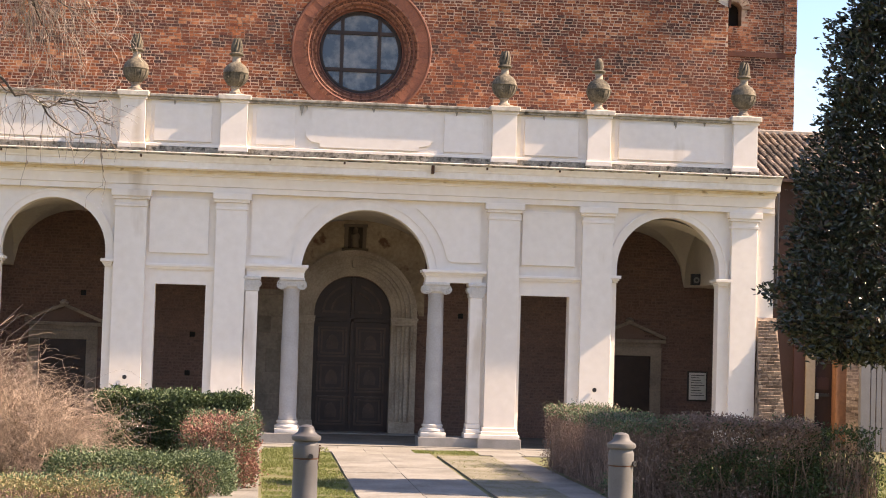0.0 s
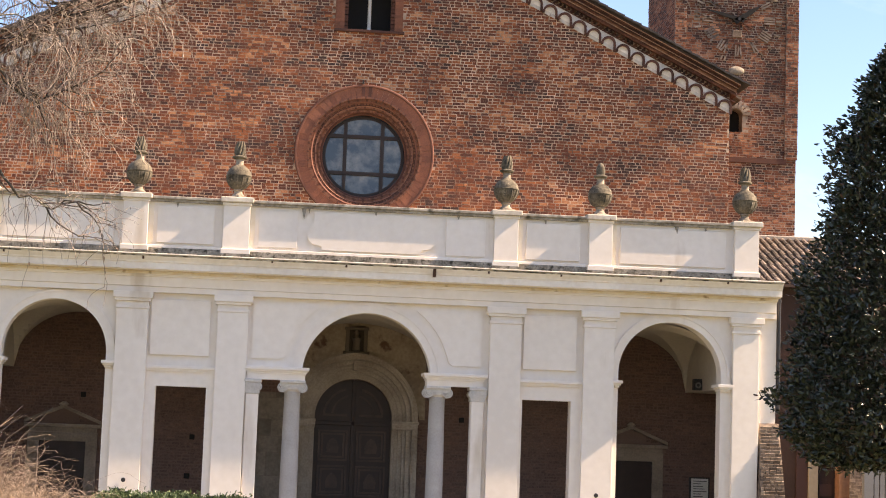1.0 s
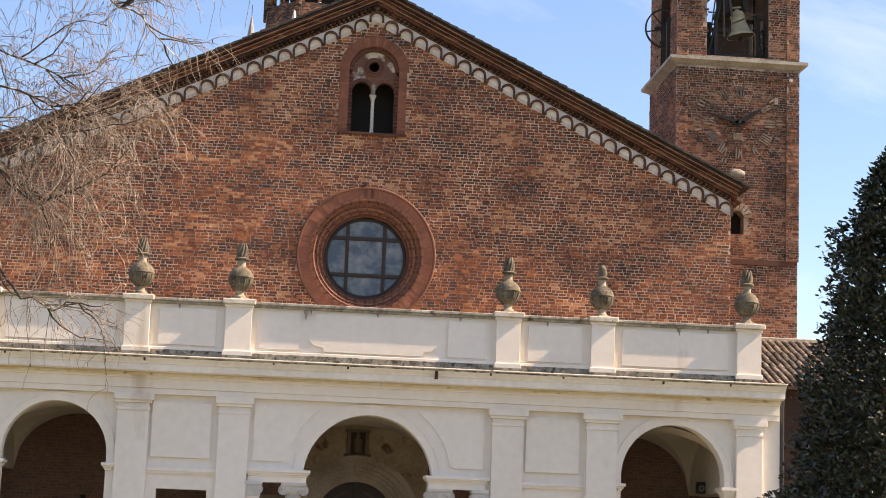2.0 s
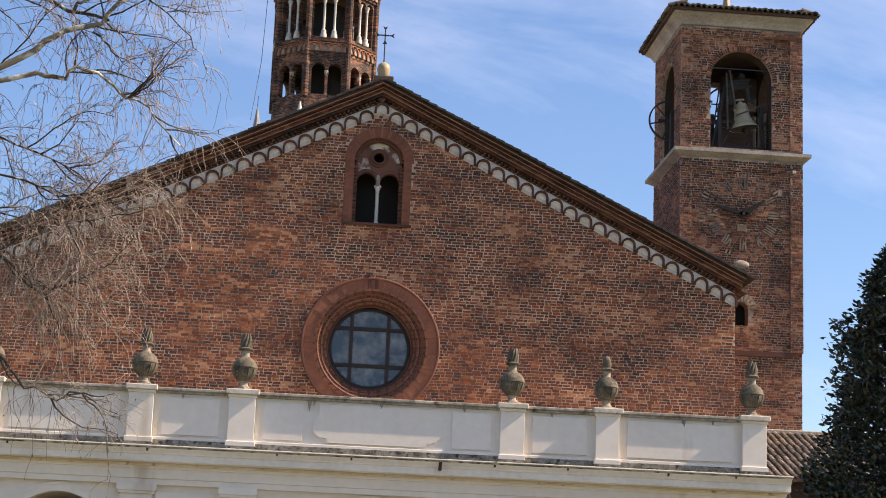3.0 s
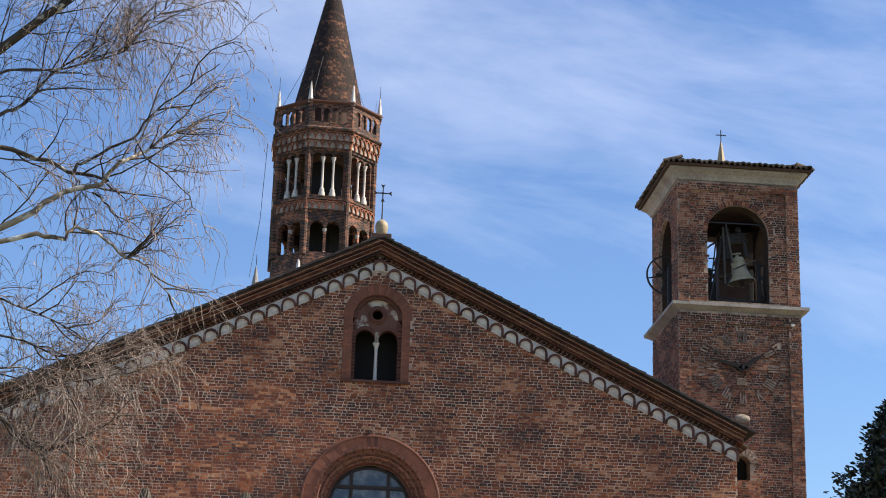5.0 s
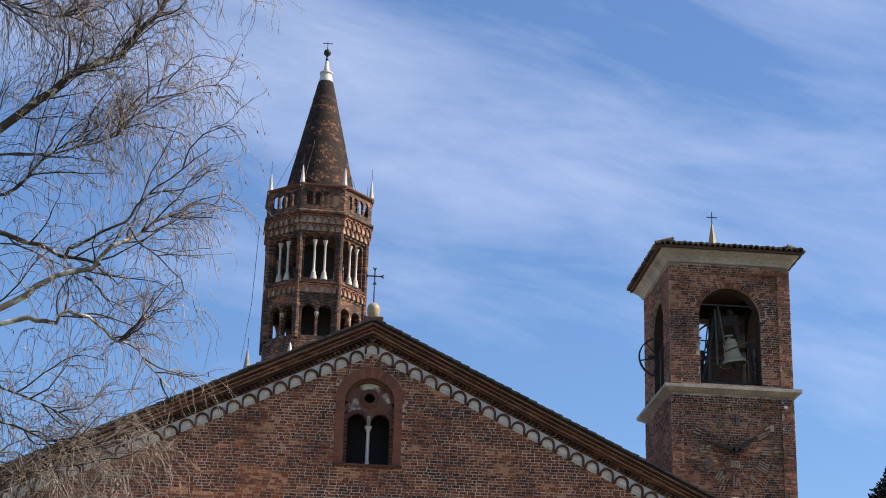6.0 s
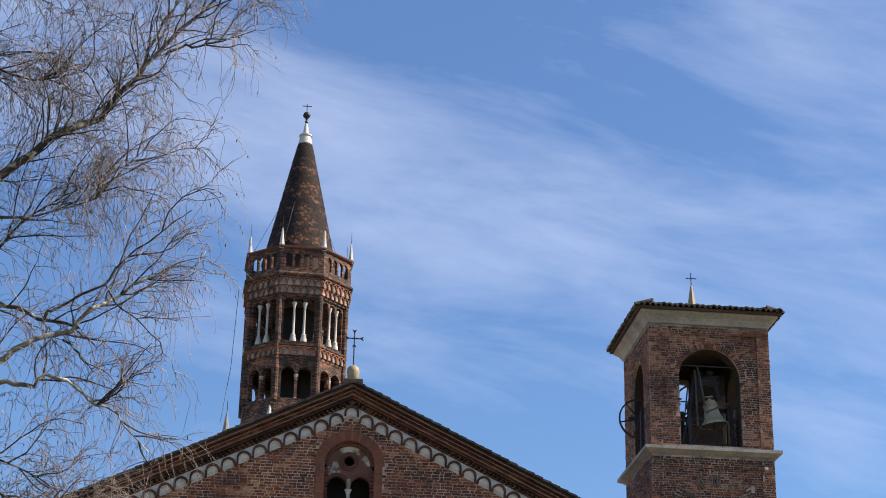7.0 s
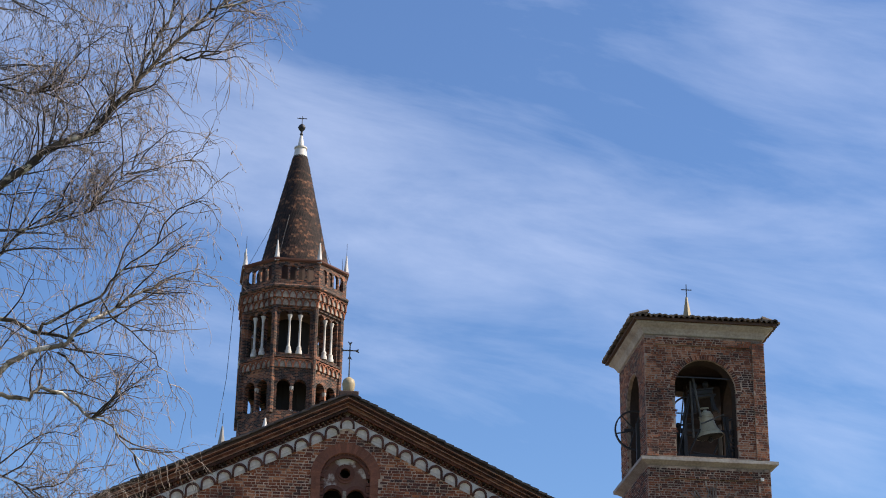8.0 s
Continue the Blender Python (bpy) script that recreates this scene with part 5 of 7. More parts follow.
B0, B1, BS, BR = 17.42, 20.52, 19.56, 0.96      # belfry opening: sill, crown, spring, radius


def belfry_walls(name, material, inset, t, half_gap, label):
    """The four belfry walls, each with an arched opening, set in from the outer face."""
    for face in range(4):
        sub = bmesh.new()
        w = ((TX1 - TX0) / 2 if face % 2 == 0 else (TY1 - TY0) / 2) - inset
        lim = w if face % 2 == 0 else w - t
        r = BR + half_gap
        box(sub, -lim, -r, 0, t, 17.0, 21.3)
        box(sub, r, lim, 0, t, 17.0, 21.3)
        box(sub, -r, r, 0, t, 17.0, B0 - half_gap)
        slab(sub, circ_span(0, r, 24), arch_top(0, BS, r), flat(21.3), 0, t)
        d = ((TY1 - TY0) / 2 if face % 2 == 0 else (TX1 - TX0) / 2) - inset
        bmesh.ops.translate(sub, verts=sub.verts, vec=(0, -d, 0))
        bmesh.ops.rotate(sub, verts=sub.verts, cent=(0, 0, 0), matrix=Matrix.Rotation(radians(90 * face), 3, "Z"))
        bmesh.ops.translate(sub, verts=sub.verts, vec=(TCX, TCY, 0))
        part(name, sub, material, tower, label)


# the belfry's inner shade is put into this dark lining colour
M_LINING = surface("darkened_brick", (0.055, 0.036, 0.028), (0.025, 0.018, 0.015), 0.95, grain=12, patch=2, amount=0.9)
belfry_walls("belfry_lining", M_LINING, 0.12, 0.45, 0.0, "brick inside the belfry, darkened for its shade")
belfry_walls("belfry_wall", M_MORTAR_T, 0.0, 0.12, 0.0, "lime mortar joints")
SL = (11.26, 11.98, 12.50, 0.205)      # slit window: middle, sill, spring, half width


for a, b, y0, y1, z0, z1 in ((TX0, SL[0] - SL[3], TY0, TY0 + 0.5, FLOOR, 17.0), (SL[0] + SL[3], TX1, TY0, TY0 + 0.5, FLOOR, 17.0), (SL[0] - SL[3], SL[0] + SL[3], TY0, TY0 + 0.5, FLOOR, SL[1]), (TX0, TX1, TY0 + 0.5, TY1, FLOOR, 17.0)):
    part("wall", boxed(a, b, y0, y1, z0, z1), M_MORTAR_T, tower, "lime mortar joints")
part("wall", slab(bmesh.new(), circ_span(SL[0], SL[3], 12), arch_top(SL[0], SL[2], SL[3]), flat(17.0), TY0, TY0 + 0.5), M_MORTAR_T, tower, "lime mortar joints")
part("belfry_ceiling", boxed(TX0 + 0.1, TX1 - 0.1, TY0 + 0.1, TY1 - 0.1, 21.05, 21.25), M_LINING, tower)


def square_moulding(prof):
    """A moulding of (outward, height) run round the tower."""
    bm = bmesh.new()
    rows = []
    for out, z in prof:
        rows.append([bm.verts.new(c) for c in ((TX0 - out, TY0 - out, z), (TX1 + out, TY0 - out, z), (TX1 + out, TY1 + out, z), (TX0 - out, TY1 + out, z))])
    for a, b in zip(rows, rows[1:]):
        for i in range(4):
            j = (i + 1) % 4
            bm.faces.new((a[i], a[j], b[j], b[i]))
    bm.faces.new(rows[0][::-1])
    bm.faces.new(rows[-1])
    return bm


M_TSTONE = surface("grey_cornice_stone", (0.46, 0.41, 0.35), (0.22, 0.19, 0.16), 0.85, grain=14, patch=1.4, amount=0.9, streak=True)
part("string_course", square_moulding([(0.02, 17.08), (0.06, 17.11), (0.12, 17.15), (0.20, 17.19), (0.24, 17.21), (0.24, 17.31), (0.02, 17.37)]), M_TSTONE, tower, "grey stone string course")
part("cornice", square_moulding([(0.02, 21.24), (0.05, 21.26), (0.08, 21.33), (0.15, 21.43), (0.25, 21.51), (0.29, 21.54), (0.29, 21.60)]), M_TSTONE, tower, "coved pale stone cornice")
bm = bmesh.new()
e0 = 0.39
c = [bm.verts.new(p) for p in ((TX0 - e0, TY0 - e0, 21.60), (TX1 + e0, TY0 - e0, 21.60), (TX1 + e0, TY1 + e0, 21.60), (TX0 - e0, TY1 + e0, 21.60))]
c2 = [bm.verts.new(p) for p in ((TX0 - e0, TY0 - e0, 21.68), (TX1 + e0, TY0 - e0, 21.68), (TX1 + e0, TY1 + e0, 21.68), (TX0 - e0, TY1 + e0, 21.68))]
tip = bm.verts.new((TCX, TCY, 22.62))
bm.faces.new(c[::-1])
for i in range(4):
    j = (i + 1) % 4
    bm.faces.new((c[i], c[j], c2[j], c2[i]))
    bm.faces.new((c2[i], c2[j], tip))
roof = part("roof", bm, M_TILE_DARK, tower)
for side in range(4):
    horiz = side % 2 == 0
    n = 26
    for k in range(n):
        u = -1 + 2 * (k + 0.5) / n
        bm = bmesh.new()
        arc_band(bm, 0, 0, 0.06, 0.105, -0.04, 0.55, 0, 180, 6)
        ang = [0, 90, 180, 270][side]
        bmesh.ops.rotate(bm, verts=bm.verts, cent=(0, 0, 0), matrix=Matrix.Rotation(radians(17), 3, "X"))
        bmesh.ops.rotate(bm, verts=bm.verts, cent=(0, 0, 0), matrix=Matrix.Rotation(radians(ang), 3, "Z"))
        hx, hy = (TX1 - TX0) / 2 + e0, (TY1 - TY0) / 2 + e0
        p = [(u * hx, -hy - 0.05), (hx + 0.05, u * hy), (-u * hx, hy + 0.05), (-hx - 0.05, -u * hy)][side]
        bmesh.ops.translate(bm, verts=bm.verts, vec=(TCX + p[0], TCY + p[1], 21.67 + 0.012 * ((k * 5) % 3)))
        part("eave_tile", bm, M_TILE, roof)
spike = thing("tower_finial", (TCX, TCY, 22.6), "pale stone spike with an iron cross on the tower roof", "finial")
bm = bmesh.new()
lathe(bm, [(0.17, 22.2), (0.15, 22.54), (0.03, 23.29)], 4, (TCX, TCY, 0))
part("obelisk", bm, M_LEADROOF, spike)
bm = bmesh.new()
box(bm, TCX - 0.012, TCX + 0.012, TCY - 0.012, TCY + 0.012, 23.27, 23.73)
box(bm, TCX - 0.17, TCX + 0.17, TCY - 0.012, TCY + 0.012, 23.53, 23.555)
part("cross", bm, M_IRON, spike)

# ring of brick round each visible belfry arch, and the slit lower down
for k in range(42):
    a = 180.0 * k / 42
    bm = bmesh.new()
    arc_band(bm, TCX, BS, BR, BR + 0.15, TY0 - 0.004 - 0.003 * (k * 5 % 3), TY0 + 0.1, a + 0.35, a + 3.95, 2)
    part("voussoir", bm, M_BRICK_OLD, tower)
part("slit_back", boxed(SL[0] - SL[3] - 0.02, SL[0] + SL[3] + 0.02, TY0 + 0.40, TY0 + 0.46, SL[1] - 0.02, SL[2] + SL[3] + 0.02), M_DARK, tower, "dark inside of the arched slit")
for k in range(9):
    a = 180.0 * k / 9
    bm = bmesh.new()
    arc_band(bm, SL[0], SL[2], SL[3], SL[3] + 0.25, TY0 - 0.05, TY0 + 0.02, a + 2, a + 17, 2)
    part("voussoir", bm, M_BRICK_PALE, tower)
part("iron_tie", boxed(TX0 + 0.7, TX1 - 0.7, TY0 + 0.2, TY0 + 0.23, 19.98, 20.01), M_IRON, tower)

# the worn clock: numerals of pale strokes and two iron pointers
clock = thing("clock_face", (11.23, TY0, 14.4), "worn painted clock face on brick with two iron pointers", "clock")
NUM = {1: "I", 2: "II", 3: "III", 4: "IIII", 5: "V", 6: "VI", 7: "VII", 8: "VIII", 9: "IX", 10: "X", 11: "XI", 12: "XII"}
M_NUM = surface("faded_numeral", (0.24, 0.185, 0.15), (0.10, 0.07, 0.056), 0.9, grain=9, patch=5, amount=1.0)
for h, txt in NUM.items():
    a = radians(90 - 30 * h)
    bm = bmesh.new()
    width = sum({"I": 0.075, "V": 0.16, "X": 0.17}[c] for c in txt)
    u = -width / 2
    for ch in txt:
        w = {"I": 0.075, "V": 0.16, "X": 0.17}[ch]
        lines = {"I": [(0.5, 0.5)], "V": [(0.15, 0.5), (0.85, 0.5)], "X": [(0.12, 0.88), (0.88, 0.12)]}[ch]
        for t0, t1 in lines:
            p0, p1 = u + w * t0, u + w * t1
            prism_y(bm, [(p1 - 0.025, 0.77), (p1 + 0.025, 0.77), (p0 + 0.025, 1.10), (p0 - 0.025, 1.10)], -0.012, 0.03)
        u += w
    bmesh.ops.rotate(bm, verts=bm.verts, cent=(0, 0, 0), matrix=Matrix.Rotation(math.pi / 2 - a, 3, "Y"))
    bmesh.ops.translate(bm, verts=bm.verts, vec=(11.29, TY0 - 0.045, 15.38))
    part("numeral", bm, M_NUM, clock)
for length, ang, w in ((1.05, 166, 0.062), (0.84, 34, 0.085)):
    bm = bmesh.new()
    prism_y(bm, [(-0.16, -w), (-0.16, w), (length * 0.55, w * 0.8), (length, 0.0), (length * 0.55, -w * 0.8)], -0.03, 0.0)
    bmesh.ops.rotate(bm, verts=bm.verts, cent=(0, 0, 0), matrix=Matrix.Rotation(radians(-ang), 3, "Y"))
    bmesh.ops.translate(bm, verts=bm.verts, vec=(11.29, TY0 - 0.10, 15.38))
    part("pointer", bm, M_DARK, clock, "dark iron pointer")
bm = bmesh.new()
lathe(bm, [(0.07, -0.1), (0.08, 0.0), (0.05, 0.1)], 14)
bmesh.ops.rotate(bm, verts=bm.verts, cent=(0, 0, 0), matrix=Matrix.Rotation(radians(90), 3, "X"))
bmesh.ops.translate(bm, verts=bm.verts, vec=(11.29, TY0 - 0.05, 15.38))
part("boss", bm, M_IRON, clock)
part("plaster_patch", boxed(11.10, 11.40, TY0 - 0.04, TY0, 14.84, 15.06, bevel=0.02), M_BRICK_PALE, clock)
crng = np.random.default_rng(71)
for k in range(72):
    # what is left of the painted ring of bricks round the face
    a = 5.0 * k
    if crng.random() < (0.25 if (a < 40 or 140 < a < 200 or a > 330) else 0.8):
        continue
    bm = arc_band(bmesh.new(), 11.28, 15.36, 1.16, 1.30 + 0.06 * crng.random(), TY0 - 0.034, TY0 + 0.02, a + 0.6, a + 3.0, 1)
    part("ring_brick", bm, M_BRICK_PALE, clock)
for k in range(12):
    a = 30.0 * k + 12 * crng.random()
    bm = arc_band(bmesh.new(), 11.28, 15.36, 0.16, 0.30 + 0.22 * crng.random(), TY0 - 0.030, TY0 + 0.02, a, a + 5.5, 1)
    part("ray_brick", bm, M_BRICK_OLD, clock)
bm = bmesh.new()
bmesh.ops.create_icosphere(bm, subdivisions=3, radius=1.0, matrix=Matrix.LocRotScale((11.26, TY0 + 0.02, 13.84), None, (0.25, 0.10, 0.14)))
part("boss_stone", bm, M_URN_PALE, tower, "rounded pale stone set in the brickwork", smooth=True)
part("plaster_scrap", boxed(12.36, 12.48, TY0 - 0.035, TY0, 16.0, 16.22, bevel=0.015), M_BRICK_PALE, tower)
part("survey_plate", boxed(12.80, 12.90, TY0 - 0.10, TY0 - 0.06, 16.73, 16.82, bevel=0.008), M_PAPER, tower, "small white plate")

# bells and their frame
M_CARRIAGE = surface("tarred_iron", (0.030, 0.029, 0.030), (0.016, 0.015, 0.015), 0.7, grain=40)
M_GREYWOOD = surface("bleached_timber", (0.10, 0.095, 0.085), (0.035, 0.032, 0.03), 0.85, grain=30, patch=3, amount=0.9)


def build_bell():
    """A flared bell under an open yoke with two round weights; the middle of its mouth at the origin."""
    e = new("bell")
    bm = bmesh.new()
    lathe(bm, [(0.405, 0.03), (0.43, 0.0), (0.425, 0.035), (0.36, 0.12), (0.285, 0.24), (0.235, 0.40), (0.215, 0.56), (0.205, 0.70), (0.17, 0.78), (0.06, 0.82), (0.06, 0.86)], 32)
    part("body", bm, M_BRONZE, e, "green-grey bronze bell", smooth=True)
    for z, r in ((0.13, 0.362), (0.60, 0.222), (0.66, 0.217)):
        part("moulded_band", lathe(bmesh.new(), [(r - 0.02, z - 0.016), (r + 0.008, z - 0.008), (r + 0.008, z + 0.008), (r - 0.02, z + 0.016)], 28), M_BRONZE, e)
    # a dark disc closes the mouth in place of the bell's shaded hollow
    part("mouth", lathe(bmesh.new(), [(0.40, -0.004), (0.40, 0.02)], 24), M_DARK, e)
    part("clapper", lathe(bmesh.new(), [(0.02, 0.0), (0.07, -0.05), (0.075, -0.12), (0.03, -0.17)], 12), M_IRON, e)
    bm = bmesh.new()
    for k in range(-2, 3):
        arc_band(bm, k * 0.045, 0.90, 0.03, 0.05, -0.03, 0.03, 0, 180, 8)
    part("crown_loops", bm, M_BRONZE, e)
    bm = bmesh.new()
    for sx in (-1, 1):
        box(bm, sx * 0.30 - 0.05, sx * 0.30 + 0.05, -0.07, 0.07, 0.80, 1.30, bevel=0.02)
        prism_y(bm, [(sx * 0.25, 0.92), (sx * 0.42, 0.72), (sx * 0.47, 0.76), (sx * 0.32, 1.0)], -0.06, 0.06)
    box(bm, -0.42, 0.42, -0.09, 0.09, 1.26, 1.34, bevel=0.02)
    box(bm, -0.34, 0.34, -0.10, 0.10, 1.34, 1.48, bevel=0.02)
    box(bm, -0.40, 0.40, -0.11, 0.11, 1.48, 1.54, bevel=0.015)
    part("yoke", bm, M_CARRIAGE, e)
    for x in (-0.18, 0.18):
        part("weight", lathe(bmesh.new(), [(0.05, 1.54), (0.045, 1.58), (0.085, 1.63), (0.095, 1.69), (0.07, 1.75), (0.02, 1.78)], 14, (x, 0, 0)), M_CARRIAGE, e, smooth=True)
    return e


bell = tagged(build_bell(), "weathered bronze bell hanging tilted in the belfry", "bell", group="bells of the tower")
bell.matrix_basis = pose(11.52, 7.75, 18.28, 0, -9, 0)
copy_thing(bell, pose(10.25, 9.3, 18.1, 0, 0, 90))
frame_b = thing("bell_carriage", (TCX, 8.0, 17.0), "dark iron and timber bell frame inside the belfry", "bell carriage")


def strut(name, a, b, r, mat=M_CARRIAGE, parent=None):
    part(name, tube_mesh(name, [([Vector(a), Vector(b)], r, r)], mat, 6), mat, parent or frame_b)


for x, y in ((10.71, 7.62), (12.03, 7.62), (10.71, 8.5), (12.03, 8.5)):
    part("post", boxed(x - 0.055, x + 0.055, y - 0.055, y + 0.055, 17.0, 18.9, bevel=0.008), M_CARRIAGE, frame_b)
for a, b, r in (((10.42, 7.5, 17.5), (10.95, 7.6, 19.7), 0.035), ((10.62, 7.55, 18.7), (10.86, 7.55, 19.55), 0.03), ((10.52, 7.55, 18.2), (10.70, 7.55, 19.6), 0.022), ((12.1, 7.5, 17.5), (11.92, 7.6, 18.9), 0.04),
                ((10.45, 7.6, 18.95), (10.95, 7.6, 18.95), 0.022), ((10.45, 7.6, 18.55), (10.95, 7.6, 18.62), 0.03), ((10.75, 7.6, 17.6), (11.15, 7.6, 18.4), 0.028), ((12.0, 7.6, 18.75), (12.35, 7.6, 18.9), 0.035),
                ((12.18, 7.55, 17.6), (12.18, 7.55, 18.75), 0.03), ((10.95, 7.7, 17.75), (12.05, 7.7, 17.62), 0.03), ((11.55, 7.9, 17.55), (11.8, 7.9, 18.1), 0.025)):
    strut("brace", a, b, r)
for a, b in (((10.97, 7.42, 20.02), (11.16, 7.42, 18.80)), ((10.90, 7.50, 19.95), (10.94, 7.50, 18.15))):
    strut("slanted_board", a, b, 0.036, M_GREYWOOD)
strut("pull_rod", (11.14, 7.28, 18.54), (11.86, 7.28, 18.87), 0.026, M_GREYWOOD)
for z in (17.62, 18.42):
    part("rail", boxed(10.35, 12.30, 7.66, 7.73, z, z + 0.07), M_CARRIAGE, frame_b)
# boards added to close off the sky, in the lining's darkened colour
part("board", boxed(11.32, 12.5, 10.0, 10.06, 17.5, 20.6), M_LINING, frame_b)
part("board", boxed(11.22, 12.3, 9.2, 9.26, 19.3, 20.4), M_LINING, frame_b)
part("hopper", boxed(10.3, 10.78, 7.9, 8.5, 17.4, 18.3, bevel=0.03), M_CARRIAGE, frame_b)
for k in range(3):
    bm = arc_band(bmesh.new(), 12.14, 17.85 + 0.26 * k, 0.06, 0.10, 7.42, 7.47, 0, 360, 14)
    part("pulley", bm, M_CARRIAGE, frame_b)
part("wheel", arc_band(bmesh.new(), 11.0, 19.0, 0.60, 0.65, 7.95, 8.02, 60, 300, 24), M_CARRIAGE, frame_b)
# the swing wheel stands out of the side opening
SW = (9.34, 8.5, 18.6, 0.64)
rim = arc_band(bmesh.new(), SW[0], SW[2], SW[3] - 0.045, SW[3], SW[1] - 0.04, SW[1] + 0.04, 0, 360, 40)
side_wheel = part("side_wheel", rim, M_CARRIAGE, frame_b)
for a in range(0, 360, 60):
    c, q = math.cos(radians(a + 12)), math.sin(radians(a + 12))
    strut("spoke", (SW[0], SW[1], SW[2]), (SW[0] + (SW[3] - 0.02) * c, SW[1], SW[2] + (SW[3] - 0.02) * q), 0.022, M_CARRIAGE, side_wheel)
part("axle", boxed(9.0, 10.4, SW[1] - 0.04, SW[1] + 0.04, SW[2] - 0.035, SW[2] + 0.035), M_CARRIAGE, frame_b)
part("side_post", boxed(9.28, 9.40, SW[1] - 0.5, SW[1] - 0.38, 17.4, 18.7), M_CARRIAGE, frame_b)

# ---- lantern tower over the crossing ----
LX, LY = -0.72, 54.9
LTURN = radians(2.8)
lant = thing("lantern_tower", (LX, LY, 20.0), "tall octagonal brick lantern tower with arcades and tiled spire", "church tower")


def octa(r):
    """Corners of the octagon, the first two bounding the face towards the front."""
    return [(LX + r * math.sin(LTURN + radians(-22.5 + 45 * k)), LY - r * math.cos(LTURN + radians(-22.5 + 45 * k))) for k in range(8)]


def oct_prism(prof, cap=True):
    bm = bmesh.new()
    rows = [[bm.verts.new((x, y, z)) for x, y in octa(r)] for r, z in prof]
    for a, b in zip(rows, rows[1:]):
        for i in range(8):
            j = (i + 1) % 8
            bm.faces.new((a[i], a[j], b[j], b[i]))
    if cap:
        bm.faces.new(rows[0][::-1])
        bm.faces.new(rows[-1])
    return bm


def face_frame(k, r):
    """Middle, sideways and outward ways of face k of the octagon of corner radius r."""
    c = octa(r)
    a, b = Vector((*c[k], 0)), Vector((*c[(k + 1) % 8], 0))
    u = (b - a).normalized()
    return (a + b) / 2, u, Vector((u.y, -u.x, 0)), (b - a).length


def on_face(bm, k, r):
    """Moves what was built about the origin (x along, -y outward, z up) on to face k."""
    mid, u, out, _ = face_frame(k, r)
    bmesh.ops.transform(bm, verts=bm.verts, matrix=Matrix(((u.x, -out.x, 0, mid.x), (u.y, -out.y, 0, mid.y), (0, 0, 1, 0), (0, 0, 0, 1))))
    return bm


def far_brick(name, stops, cx, cy, radius):
    """Small weathered bricks round a tower: each has its own tone, with lime joints and broad soot."""
    m = bpy.data.materials.new(name)
    m.use_nodes = True
    nt = m.node_tree
    b = nt.nodes["Principled BSDF"]

    def calc(op, a, c=None):
        n = nt.nodes.new("ShaderNodeMath")
        n.operation = op
        for i, v in enumerate((a, c)):
            if v is None:
                continue
            if isinstance(v, (int, float)):
                n.inputs[i].default_value = v
            else:
                link(nt, v, n.inputs[i])
        return n.outputs[0]

    geo, sep = nt.nodes.new("ShaderNodeNewGeometry"), nt.nodes.new("ShaderNodeSeparateXYZ")
    link(nt, geo.outputs["Position"], sep.inputs[0])
    ang = calc("ARCTAN2", calc("SUBTRACT", sep.outputs[0], cx), calc("SUBTRACT", sep.outputs[1], cy))
    row = calc("DIVIDE", sep.outputs[2], 0.088)
    line = calc("FLOOR", row)
    along = calc("ADD", calc("MULTIPLY", ang, radius / 0.2), calc("MULTIPLY", line, 0.47))
    cell = nt.nodes.new("ShaderNodeCombineXYZ")
    link(nt, calc("FLOOR", along), cell.inputs[0])
    link(nt, line, cell.inputs[1])
    white = nt.nodes.new("ShaderNodeTexWhiteNoise")
    link(nt, cell.outputs[0], white.inputs["Vector"])
    soot = nt.nodes.new("ShaderNodeTexNoise")
    soot.inputs["Scale"].default_value, soot.inputs["Detail"].default_value = 1.3, 6
    link(nt, geo.outputs["Position"], soot.inputs["Vector"])
    tone = calc("ADD", calc("MULTIPLY", white.outputs["Value"], 0.75), calc("MULTIPLY", soot.outputs["Fac"], 1.5))
    tone = calc("SUBTRACT", tone, 0.85)
    ramp = nt.nodes.new("ShaderNodeValToRGB")
    while len(ramp.color_ramp.elements) < len(stops):
        ramp.color_ramp.elements.new(0.5)
    for e, (p, c) in zip(ramp.color_ramp.elements, stops):
        e.position, e.color = p, (*c, 1)
    link(nt, tone, ramp.inputs["Fac"])
    joint = calc("MAXIMUM", calc("LESS_THAN", calc("FRACT", row), 0.2), calc("LESS_THAN", calc("FRACT", along), 0.09))
    mix = nt.nodes.new("ShaderNodeMix")
    mix.data_type = "RGBA"
    mix.inputs["B"].default_value = (0.20, 0.15, 0.115, 1)
    link(nt, calc("MULTIPLY", joint, calc("MULTIPLY", soot.outputs["Fac"], 1.1)), mix.inputs["Factor"])
    link(nt, ramp.outputs["Color"], mix.inputs["A"])
    link(nt, mix.outputs["Result"], b.inputs["Base Color"])
    b.inputs["Roughness"].default_value = 0.9
    bp = nt.nodes.new("ShaderNodeBump")
    bp.inputs["Strength"].default_value, bp.inputs["Distance"].default_value = 0.6, 0.03
    link(nt, tone, bp.inputs["Height"])
    link(nt, bp.outputs["Normal"], b.inputs["Normal"])
    return m


M_LBRICK = far_brick("small_far_brick", [(0.0, (0.014, 0.010, 0.009)), (0.35, (0.070, 0.030, 0.020)), (0.65, (0.23, 0.085, 0.040)), (1.0, (0.46, 0.20, 0.10))], LX, LY, 3.0)
M_LCOL = surface("grey_marble", (0.60, 0.565, 0.51), (0.34, 0.31, 0.27), 0.7, grain=10, patch=2, amount=0.9)
M_LPLASTER = surface("grimy_plaster", (0.46, 0.39, 0.32), (0.07, 0.052, 0.042), 0.9, grain=10, patch=2.0, amount=1.0)
